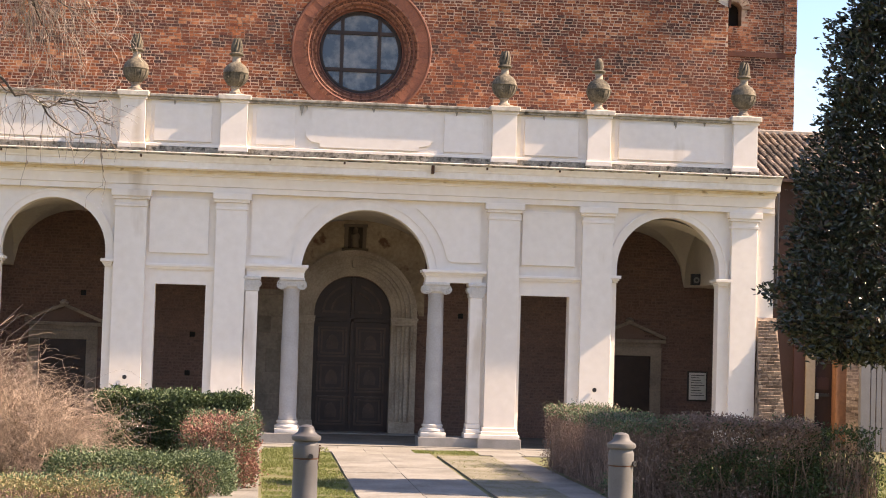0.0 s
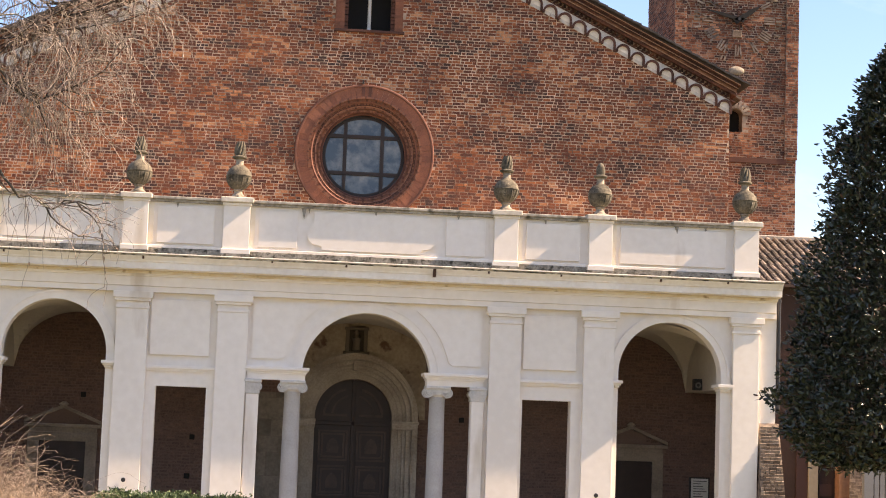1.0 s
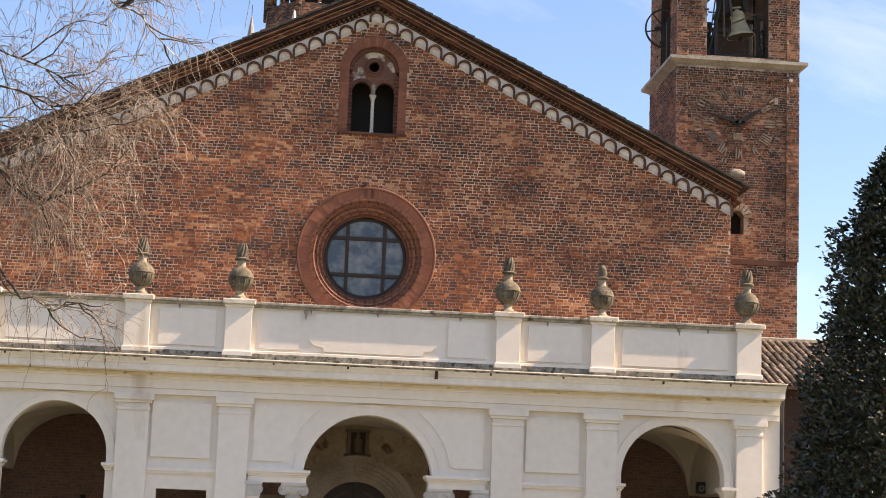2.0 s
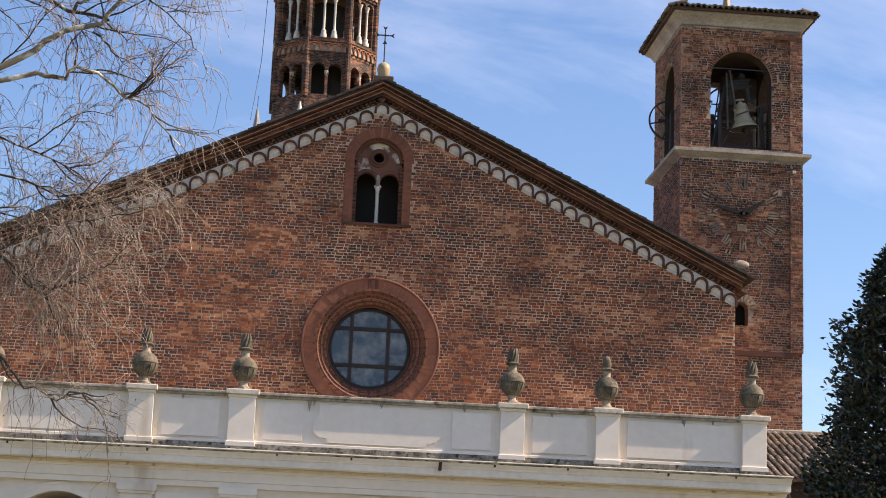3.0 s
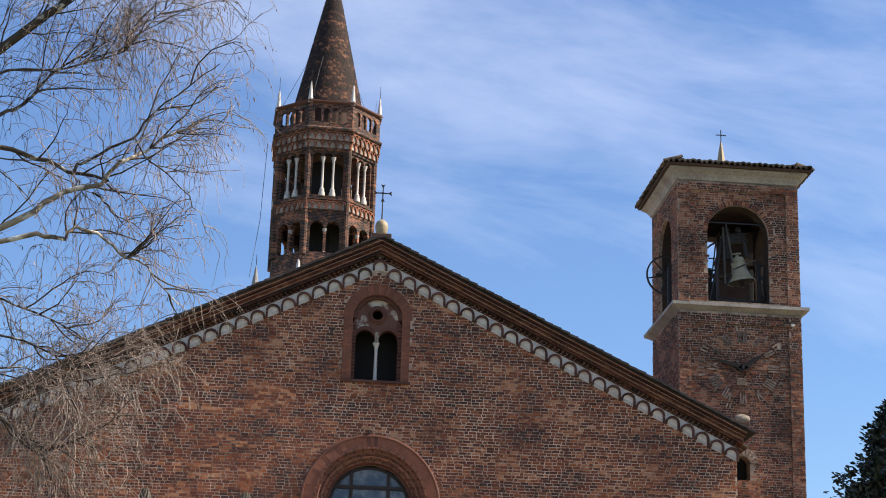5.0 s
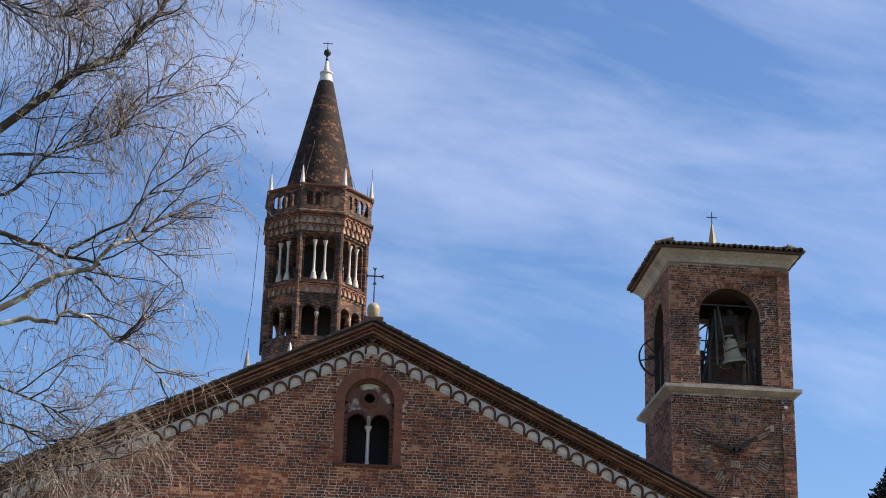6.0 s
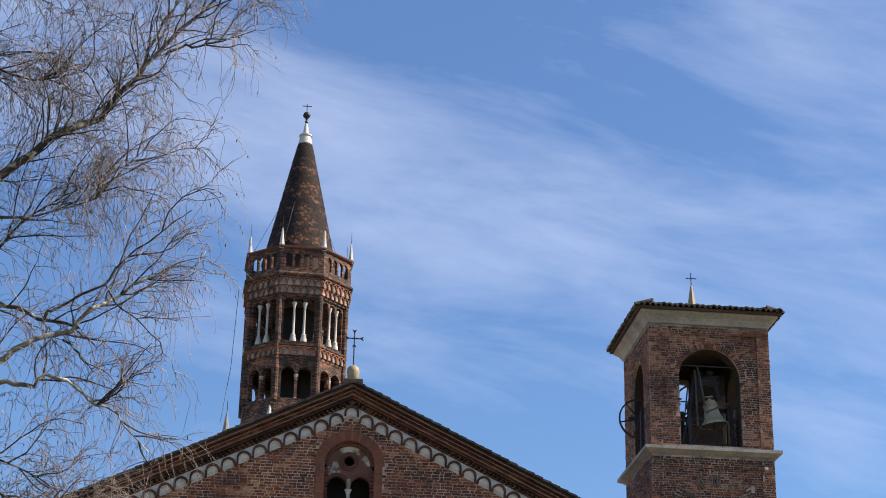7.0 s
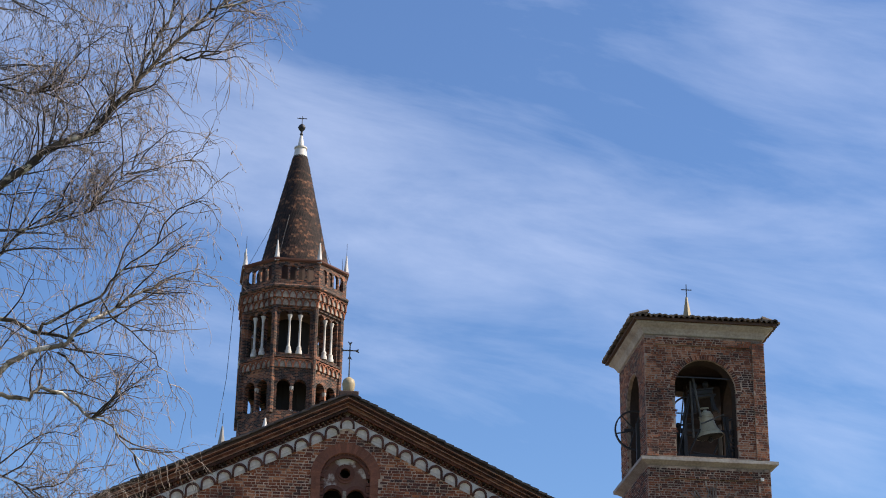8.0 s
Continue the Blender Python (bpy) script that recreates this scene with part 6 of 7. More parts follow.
M_LTERRA = surface("aged_terracotta", (0.32, 0.115, 0.056), (0.05, 0.024, 0.018), 0.85, grain=8, patch=2.0, amount=0.9)
RB = 3.02


def arcade_wall(k, r, z0, z1, cxs, half, sill, spring, t=0.35):
    """One face of the octagon with arched openings through it."""
    _, _, _, side = face_frame(k, r)
    bm = bmesh.new()
    w = side / 2
    edges = [-w]
    for cx in cxs:
        edges += [cx - half, cx + half]
    edges.append(w)
    for a, b in zip(edges[::2], edges[1::2]):
        box(bm, a, b, 0, t, z0, z1)
    for cx in cxs:
        box(bm, cx - half, cx + half, 0, t, z0, sill)
        slab(bm, circ_span(cx, half, 12), arch_top(cx, spring, half), flat(z1), 0, t)
    return on_face(bm, k, r)


part("lower_drum", oct_prism([(RB + 0.15, 18.0), (RB + 0.15, 30.6), (RB + 0.05, 31.0), (RB, 31.9)]), M_LBRICK, lant)
# dark core added for the shade inside the arcades
part("shade_core", oct_prism([(1.1, 31.9), (1.1, 39.6)]), M_DARK, lant)
for k in range(8):
    part("belfry_wall", arcade_wall(k, RB, 31.9, 34.45, (-0.46, 0.46), 0.38, 32.1, 33.55), M_LBRICK, lant)
    part("gallery_wall", arcade_wall(k, RB - 0.04, 35.3, 38.15, (-0.6, 0.0, 0.6), 0.285, 35.5, 37.75), M_LBRICK, lant)
    part("parapet_arcade", arcade_wall(k, 3.26, 39.55, 40.98, (-0.75, -0.25, 0.25, 0.75), 0.18, 39.85, 40.52, 0.14), M_LBRICK, lant)
    for cx in (0.0,):
        bm = bmesh.new()
        lathe(bm, [(0.12, 32.1), (0.075, 32.22), (0.07, 33.2), (0.12, 33.35), (0.14, 33.5)], 10, (cx, 0.1, 0))
        part("colonnette", on_face(bm, k, RB), M_LCOL, lant, smooth=True)
    for cx in (-0.92, -0.3, 0.3, 0.92)[1:3] if k == 0 else (-0.3, 0.3):
        bm = bmesh.new()
        lathe(bm, [(0.19, 35.40), (0.19, 35.58), (0.13, 35.72), (0.15, 35.80), (0.075, 35.92), (0.066, 37.40), (0.09, 37.46), (0.075, 37.50), (0.13, 37.66), (0.15, 37.76)], 10, (cx, -0.01, 0))
        part("colonnette", on_face(bm, k, RB), M_LCOL, lant, "slim white marble column", smooth=True)
    for cx in (-0.5, 0.0, 0.5):
        bm = bmesh.new()
        lathe(bm, [(0.045, 39.85), (0.04, 40.48), (0.07, 40.54)], 8, (cx, 0.05, 0))
        part("baluster", on_face(bm, k, 3.26), M_LCOL, lant)
    # interlaced corbel arches under the cornice and below the gallery
    for z, r, m in ((38.72, RB + 0.10, 6), (39.16, RB + 0.20, 6), (35.02, RB + 0.06, 6)):
        _, _, _, side = face_frame(k, r)
        step = side / m
        bm = box(bmesh.new(), -side / 2 + 0.02, side / 2 - 0.02, -0.02, 0.05, z - 0.40, z + 0.02)
        part("plaster_field", on_face(bm, k, r), M_LPLASTER, lant)
        for i in range(m + 1):
            cx = -side / 2 + step * i
            bm = bmesh.new()
            arc_band(bm, cx, z - 0.30, step - 0.045, step + 0.02, -0.085 - 0.012 * (i % 2), 0.04, 90 if i == m else 0, 90 if i == 0 else 180, 10)
            box(bm, cx - 0.04, cx + 0.04, -0.10, 0.04, z - 0.44, z - 0.29)
            part("corbel_arch", on_face(bm, k, r), M_LTERRA, lant)
    # corner buttresses
    x, y = octa(RB)[k]
    bm = bmesh.new()
    lathe(bm, [(0.16, 31.9), (0.16, 38.3)], 8, (x, y, 0))
    part("corner_shaft", bm, M_LBRICK, lant)
    x, y = octa(3.2)[k]
    bm = bmesh.new()
    box(bm, x - 0.13, x + 0.13, y - 0.13, y + 0.13, 40.95, 41.2)
    lathe(bm, [(0.16, 41.2), (0.13, 41.32), (0.03, 42.25)], 8, (x, y, 0))
    pin = part("pinnacle", bm, M_MARBLE, lant, "white marble corner pinnacle")
    bm = bmesh.new()
    lathe(bm, [(0.015, 42.2), (0.01, 43.05)], 6, (x, y, 0))
    part("rod", bm, M_IRON, pin)
part("floor_band", oct_prism([(RB, 34.40), (RB + 0.03, 34.45), (RB + 0.03, 35.1), (RB + 0.16, 35.18), (RB + 0.16, 35.30), (RB, 35.32)]), M_LBRICK, lant)
part("gallery_cornice", oct_prism([(RB, 38.12), (RB + 0.05, 38.15), (RB + 0.06, 38.7), (RB + 0.17, 38.75), (RB + 0.17, 39.2), (RB + 0.30, 39.25), (RB + 0.40, 39.36), (RB + 0.40, 39.46), (RB + 0.3, 39.55), (RB - 0.5, 39.57)]), M_LBRICK, lant)
part("gallery_rail", oct_prism([(3.06, 40.94), (3.32, 40.95), (3.40, 41.04), (3.40, 41.12), (3.06, 41.14)], cap=False), M_TERRA_DARK, lant)
bm = bmesh.new()
lathe(bm, [(2.2, 39.5), (2.17, 41.0), (0.42, 48.98)], 32, (LX, LY, 0))
spire = part("spire", bm, M_TILE_DARK, lant, "conical spire of small dark scale tiles")
sv, sf = [], []
trng = np.random.default_rng(41)
for row in range(63):
    z = 41.0 + row * 0.127
    rad = 2.19 - (z - 41.0) * 0.2195
    count = max(10, int(2 * math.pi * rad / 0.15))
    for i in range(count):
        a = 2 * math.pi * (i + 0.5 * (row % 2)) / count
        w = math.pi / count * 0.9
        lift = 0.012 + 0.02 * trng.random()
        b = len(sv)
        for da, dz, dr in ((-w, 0.0, lift), (0.0, -0.045, lift + 0.008), (w, 0.0, lift), (w, 0.15, -0.035), (-w, 0.15, -0.035)):
            sv.append((LX + (rad + dr) * math.cos(a + da), LY + (rad + dr) * math.sin(a + da), z + dz))
        sf.append((b, b + 1, b + 2, b + 3, b + 4))
M_SCALE = brick_surface("scale_tile", [(0.0, (0.020, 0.016, 0.015)), (0.6, (0.042, 0.027, 0.022)), (0.85, (0.10, 0.048, 0.03)), (1.0, (0.20, 0.10, 0.058))], patch=0.9, shift=0.4, smear=0.1)
tagged(part("scale_tiles", quads_mesh("scale_tiles", sv, sf, M_SCALE), M_SCALE, spire), kind="stuff")
bm = bmesh.new()
lathe(bm, [(0.45, 48.92), (0.34, 49.52), (0.40, 49.56), (0.40, 49.64), (0.2, 49.72), (0.1, 50.38), (0.05, 50.48)], 16, (LX, LY, 0))
part("spire_cap", bm, M_MARBLE, lant, "white marble cap of the spire", smooth=True)
bm = bmesh.new()
lathe(bm, [(0.03, 50.38), (0.10, 50.55), (0.06, 50.68), (0.08, 50.78), (0.20, 50.90), (0.23, 51.02), (0.19, 51.14), (0.06, 51.24), (0.025, 51.28), (0.02, 51.80)], 14, (LX, LY, 0))
box(bm, LX - 0.3, LX + 0.3, LY - 0.02, LY + 0.02, 51.62, 51.66)
part("ball_and_cross", bm, M_IRON, lant, smooth=True)
lines = []
for k, (x, y) in enumerate(octa(3.15)):
    if k in (0, 7, 3):
        lines.append(([Vector((x, y, 40.9)), Vector((LX, LY, 47.6))], 0.012, 0.012))
me = tube_mesh("lightning_wire", [([Vector((LX - 3.4, LY - 1.2, 39.0)), Vector((LX - 3.55, LY - 2, 34)), Vector((LX - 3.9, LY - 4, 30))], 0.016, 0.016)] + lines, M_IRON, 4)
part("lightning_wire", me, M_IRON, lant)
pinn = thing("roof_pinnacle", (-4.21, 48.0, 12.0), "grey stone pinnacle behind the church roof", "pinnacle")
bm = bmesh.new()
lathe(bm, [(0.30, 12.0), (0.28, 28.2), (0.22, 28.6), (0.04, 29.8)], 8, (-4.21, 48, 0))
part("spirelet", bm, M_GRANITE, pinn)
bm = bmesh.new()
lathe(bm, [(0.02, 29.9), (0.015, 30.5)], 6, (-4.21, 48, 0))
part("rod", bm, M_IRON, pinn)

# ---- low monastery range beside the church ----
# maroon deepened: the shadow lying on this wall is put into its colour
M_BRICK_RANGE = surface("shaded_maroon_wall", (0.040, 0.021, 0.018), (0.024, 0.014, 0.012), 0.9, grain=14, patch=1.5, amount=0.9, bump=0.5)
rangeb = thing("monastery_range", (15.5, 6.0, FLOOR), "low brick and orange rendered range with tiled roof", "building")
part("wall", boxed(10.7, 22.0, 3.0, 6.9, FLOOR - 0.2, 7.2), M_BRICK_RANGE, rangeb)
ridge = (6.98, 8.80)
eave = (2.5, 7.05)
bm = bmesh.new()
prism_x(bm, [(eave[0], eave[1]), (ridge[0], ridge[1]), (ridge[0], ridge[1] + 0.08), (eave[0], eave[1] + 0.08)], 10.6, 22.2)
lroof = part("roof", bm, M_TILE_DARK, rangeb)
part("ridge_cap", boxed(11.9, 22.2, 6.8, 7.0, 8.82, 8.96, bevel=0.03), M_TSTONE, rangeb)
run = math.hypot(ridge[0] - eave[0], ridge[1] - eave[1])
sl = math.atan2(ridge[1] - eave[1], ridge[0] - eave[0])
tile_bm = bmesh.new()
prof = [(0.082 * math.cos(radians(a)), 0.07 * math.sin(radians(a))) for a in (0, 36, 72, 108, 144, 180)]
va = [tile_bm.verts.new((x, 0, z)) for x, z in prof]
vb = [tile_bm.verts.new((x * 0.82, 0.44, z * 0.9 + 0.01)) for x, z in prof]
vc = [tile_bm.verts.new((x * 0.8, 0, z - 0.02)) for x, z in prof]
for i in range(5):
    tile_bm.faces.new((va[i], va[i + 1], vb[i + 1], vb[i]))
    tile_bm.faces.new((va[i], vc[i], vc[i + 1], va[i + 1]))
tile_me = mesh_of(tile_bm, "tile")
tile_me.materials.append(M_TILE)
for i in range(24):
    for j in range(12):
        ob = new("tile", tile_me)
        x = 10.72 + i * 0.215
        y = eave[0] - 0.05 + math.cos(sl) * (0.05 + j * 0.4)
        z = eave[1] + 0.08 + math.sin(sl) * (0.05 + j * 0.4)
        ob.matrix_basis = Matrix.Translation((x + 0.01 * math.sin(i * 7 + j * 3), y, z)) @ Matrix.Rotation(sl - 0.03, 4, "X") @ Matrix.Rotation(0.04 * math.sin(i * 13 + j * 29), 4, "Z")
        ob.parent = lroof
        ob.matrix_parent_inverse = BASE["monastery_range"].inverted() @ BASE["monastery_range"]
part("pale_pilaster", boxed(12.34, 12.59, 2.85, 3.02, FLOOR, 4.0), M_CREAM, rangeb)
part("red_doorway", boxed(12.02, 12.33, 2.93, 3.03, FLOOR, 3.6), M_REDGATE, rangeb, "dull red door")
part("brick_pier", boxed(13.1, 13.38, 2.62, 3.02, FLOOR, 3.9), M_ORANGE, rangeb, "orange rendered pier")
RPIER = part("brick_pier", boxed(13.38, 13.82, 2.6, 3.02, FLOOR, 3.9), M_MORTAR_T, rangeb)
part("letter_slot", boxed(12.74, 13.02, 2.94, 3.02, 1.33, 1.41), M_IRON, rangeb)
part("plaque", boxed(12.66, 13.0, 2.95, 3.02, 1.52, 1.84), M_REDGATE, rangeb)
part("intercom", boxed(12.64, 12.72, 2.92, 3.02, 1.26, 1.42, bevel=0.01), M_PAPER, rangeb)
gate = thing("board_gate", (16.0, 1.6, FLOOR), "tall grey weathered board gate beside the range", "gate")
for k in range(29):
    x = 13.55 + k * 0.15
    part("board", boxed(x, x + 0.125, 1.58, 1.62 + 0.01 * (k % 2), FLOOR + 0.05, 2.36 + 0.05 * math.sin(k * 2.1), bevel=0.006), M_GATE, gate)
part("post", boxed(13.4, 13.53, 1.5, 1.68, FLOOR, 2.5), M_GATE, gate)
part("rail", boxed(13.53, 17.9, 1.64, 1.70, 0.6, 0.72), M_GATE, gate)
part("rail", boxed(13.53, 17.9, 1.64, 1.70, 1.9, 2.02), M_GATE, gate)

# sloping brick buttress against the portico's corner
butt = thing("buttress", (10.55, -0.4, FLOOR), "sloping rough brick buttress at the portico's corner", "buttress")
bm = bmesh.new()
prism(bm, [(10.06, -0.8), (10.80, -0.8), (10.80, 0.5), (10.06, 0.5)], lambda u, v: (u, v, FLOOR - 0.1), lambda u, v: (10.16 + (u - 10.06) * 0.66, -0.02 + (v + 0.8) * 0.42, 3.35))
part("core", bm, M_MORTAR_T, butt)


# ---- street furniture ----
def build_bollard(mat, label):
    e = new("bollard")
    bm = bmesh.new()
    lathe(bm, [(0.165, 0.0), (0.165, 0.06), (0.142, 0.10), (0.138, 0.50), (0.137, 0.64), (0.133, 0.645), (0.133, 0.655), (0.142, 0.66), (0.145, 0.79), (0.138, 0.81), (0.128, 0.83), (0.128, 0.84)], 28)
    part("shaft", bm, mat, e, smooth=True)
    bm = bmesh.new()
    lathe(bm, [(0.13, 0.84), (0.158, 0.85), (0.166, 0.875), (0.160, 0.90), (0.125, 0.92), (0.098, 0.945), (0.088, 0.975), (0.080, 1.0), (0.05, 1.02), (0.01, 1.025)], 28)
    part("cap", bm, mat, e, smooth=True)
    bm = bmesh.new()
    lathe(bm, [(0.134, 0.643), (0.139, 0.646), (0.139, 0.656), (0.134, 0.659)], 28)
    part("groove", bm, M_RUST, e, "rusty line round the shaft")
    bm = bmesh.new()
    arc_band(bm, 0.05, 0.68, 0.012, 0.03, -0.16, -0.145, 0, 360, 12)
    box(bm, 0.03, 0.07, -0.155, -0.13, 0.66, 0.70)
    part("ring", bm, M_IRON, e)
    return tagged(e, label, "bollard", group="bollards at the path")


bz_ = ground_z(0, -24.0)
bol = build_bollard(M_BOLLARD, "dark grey cast iron bollard with a rounded cap")
bol.matrix_basis = pose(-1.71, -24.0, bz_)
bol2 = build_bollard(M_BOLLARD_PALE, "weathered paler grey cast iron bollard with a rounded cap")
bol2.matrix_basis = pose(1.85, -24.0, bz_, 0, 0, 40)
chain = thing("chain", (-1.56, -24.0, bz_ + 0.3), "short rusty chain hanging from the bollard", "chain")
for k in range(12):
    bm = bmesh.new()
    arc_band(bm, 0, 0, 0.010, 0.019, -0.005, 0.005, 0, 360, 10)
    bmesh.ops.scale(bm, verts=bm.verts, vec=(0.75, 1, 1.3))
    bmesh.ops.rotate(bm, verts=bm.verts, cent=(0, 0, 0), matrix=Matrix.Rotation(radians(80 * (k % 2)), 3, "Z"))
    bmesh.ops.translate(bm, verts=bm.verts, vec=(-1.555 - 0.004 * k, -24.02, bz_ + 0.78 - k * 0.037))
    part("link", bm, M_RUST, chain)

low_pin = thing("small_pinnacle", (-1.97, 51.0, 20.0), "small white stone pinnacle at the lantern tower's foot", "pinnacle")
bm = bmesh.new()
lathe(bm, [(0.14, 18.0), (0.14, 30.6), (0.16, 30.7), (0.12, 30.85), (0.04, 31.25)], 8, (-1.97, 51.0, 0))
part("spirelet", bm, M_MARBLE, low_pin)

# limbs of the birch: (x, z) along each, first and last radius, and how long its twigs hang
BIRCH_LIMBS = [
    ([(-9.0, 6.2), (-7.4, 8.2), (-6.2, 9.5), (-5.17, 10.41), (-4.73, 10.81), (-4.22, 11.23), (-3.86, 11.71), (-3.61, 12.12), (-3.03, 12.82), (-2.6, 13.0)], 0.085, 0.014, 8),
    ([(-3.86, 11.71), (-3.81, 12.21), (-3.54, 12.77), (-3.42, 13.4)], 0.03, 0.01, 8),
    ([(-3.61, 12.06), (-3.43, 12.12), (-3.2, 12.04), (-2.95, 12.13), (-2.76, 12.09)], 0.024, 0.008, 8),
    ([(-9.0, 7.4), (-7.0, 9.0), (-5.8, 9.25), (-5.03, 9.06), (-4.66, 8.92), (-4.24, 8.79)], 0.05, 0.02, 9),
    ([(-9.0, 5.4), (-7.0, 7.4), (-5.6, 8.0), (-4.95, 8.38), (-4.69, 8.64), (-4.3, 8.75), (-4.13, 8.93), (-3.88, 9.24), (-3.63, 9.36), (-3.4, 9.44)], 0.06, 0.012, 9),
    ([(-4.62, 8.9), (-4.5, 8.93), (-4.02, 9.23), (-3.82, 9.48), (-3.41, 9.78), (-3.14, 10.02)], 0.024, 0.006, 7),
    ([(-4.02, 9.23), (-3.83, 9.05), (-3.56, 8.88), (-3.33, 8.66), (-3.21, 8.48)], 0.013, 0.004, 6),
    ([(-4.39, 8.66), (-4.21, 8.46), (-4.06, 8.34)], 0.017, 0.006, 7),
    ([(-9.0, 5.0), (-7.0, 7.0), (-5.6, 7.9), (-4.92, 8.1), (-4.61, 8.09), (-4.53, 8.22), (-4.18, 8.11), (-3.99, 7.91), (-3.75, 7.83), (-3.4, 7.45)], 0.045, 0.008, 11),
    ([(-9.0, 8.5), (-6.6, 9.0), (-5.44, 9.42), (-5.24, 9.7), (-4.98, 10.1), (-4.5, 10.4)], 0.04, 0.01, 9),
    ([(-9.0, 4.6), (-6.6, 6.3), (-5.6, 6.45), (-5.03, 6.14), (-4.79, 5.98), (-4.56, 5.85), (-4.34, 5.92), (-4.09, 5.89)], 0.03, 0.008, 12),
    ([(-9.0, 4.0), (-6.8, 5.6), (-5.5, 5.7), (-4.96, 5.14), (-4.78, 4.9), (-4.44, 4.8), (-4.23, 4.89), (-3.82, 4.66)], 0.03, 0.006, 4),
    ([(-9.0, 11.0), (-7.2, 13.2), (-6.0, 13.8), (-5.0, 13.9), (-4.2, 13.7)], 0.05, 0.012, 20),
    ([(-9.0, 12.0), (-7.0, 14.2), (-5.6, 14.8), (-4.6, 14.7), (-3.8, 14.4), (-3.3, 14.0)], 0.045, 0.01, 20),
    ([(-9.0, 10.0), (-7.0, 11.6), (-5.8, 11.9), (-5.0, 11.7), (-4.5, 11.9)], 0.03, 0.008, 14),
    ([(-6.2, 9.5), (-5.4, 9.9), (-4.8, 10.0), (-4.2, 10.3), (-3.7, 10.9)], 0.022, 0.006, 12),
    ([(-9.0, 9.8), (-7.2, 11.8), (-5.8, 12.6), (-4.9, 12.9), (-4.2, 13.4)], 0.05, 0.012, 10),
    ([(-7.4, 7.0), (-6.4, 7.5), (-5.6, 7.6), (-4.9, 7.4), (-4.3, 7.1)], 0.025, 0.008, 12),
    ([(-7.4, 5.6), (-6.4, 6.2), (-5.6, 6.6), (-4.9, 6.7), (-4.4, 6.5)], 0.022, 0.006, 12),
    ([(-7.0, 6.2), (-6.2, 6.9), (-5.4, 7.1), (-4.7, 6.9), (-4.4, 6.7)], 0.025, 0.008, 12),
]

# ---- plants ----
def build_magnolia(cx, cy, z0, top):
    """An evergreen magnolia: trunk, limbs and whorls of large glossy leaves."""
    e = thing("magnolia_tree", (cx, cy, ground_z(cx, cy)), "dense evergreen magnolia tree with large glossy dark leaves", "tree")
    rng = np.random.default_rng(5)
    g = ground_z(cx, cy)
    trunk = [Vector((cx + 0.08 * math.sin(z), cy + 0.06 * math.cos(z * 1.3), g + z)) for z in span(-0.2, top - g - 0.6, 12)]
    part("trunk", tube_mesh("trunk", [(trunk, 0.2, 0.03)], M_TRUNK, 10), M_TRUNK, e)
    limbs, places, ways, sizes = [], [], [], []

    # the crown's outline: height and reach
    outline = [(2.45, 1.5), (2.8, 2.15), (3.2, 2.3), (3.8, 2.2), (5.4, 2.05), (6.1, 2.05), (6.6, 1.65), (7.6, 1.5), (8.4, 1.4), (9.1, 0.95), (9.9, 0.5), (10.3, 0.1)]

    def reach(z, a):
        """How far the crown reaches at height z in direction a."""
        lump = 1 + 0.20 * noise.noise(Vector((math.cos(a) * 1.6, math.sin(a) * 1.6, z * 0.7))) + 0.16 * noise.noise(Vector((math.cos(a) * 4, math.sin(a) * 4, z * 1.5)))
        return float(np.interp(z, [p[0] for p in outline], [p[1] for p in outline])) * lump

    for i in range(6200):
        z = z0 + (top - z0) * rng.random() ** 1.3
        a = rng.random() * 2 * math.pi
        k = rng.random() ** 0.42
        r = reach(z, a) * k
        if noise.noise(Vector((r * math.cos(a) * 1.5, r * math.sin(a) * 1.5, z * 1.5))) < -0.34:
            continue
        tip = Vector((cx + r * math.cos(a), cy + r * math.sin(a), z))
        if i % 9 == 0:
            base = Vector((cx, cy, max(z - 0.25 * r, z0)))
            mid = base.lerp(tip, 0.55) + Vector((0, 0, 0.1 * r))
            limbs.append(([base, mid, tip], 0.022, 0.006))
        d0 = Vector((math.cos(a), math.sin(a), 0.35)).normalized()
        for _ in range(int(11 + rng.random() * 5)):
            d = d0 + Vector(rng.normal(size=3) * 0.75)
            places.append(tip + Vector(rng.normal(size=3) * 0.07))
            ways.append(d)
            sizes.append(0.085 + rng.random() * 0.06)
    tagged(part("limb_mass", tube_mesh("limb_mass", limbs, M_TRUNK, 4), M_TRUNK, e), kind="stuff")
    crown = part("crown", leaves_mesh("crown", places, ways, sizes, M_MAGN, 0.42, 0.06, rng), M_MAGN, e)
    crown.data.materials.append(M_MAGN_RUST)
    for i, p in enumerate(crown.data.polygons):
        p.material_index = 1 if (i % len(places)) % 9 == 0 else 0
    return e


build_magnolia(9.35, -12.5, 2.45, 10.3)


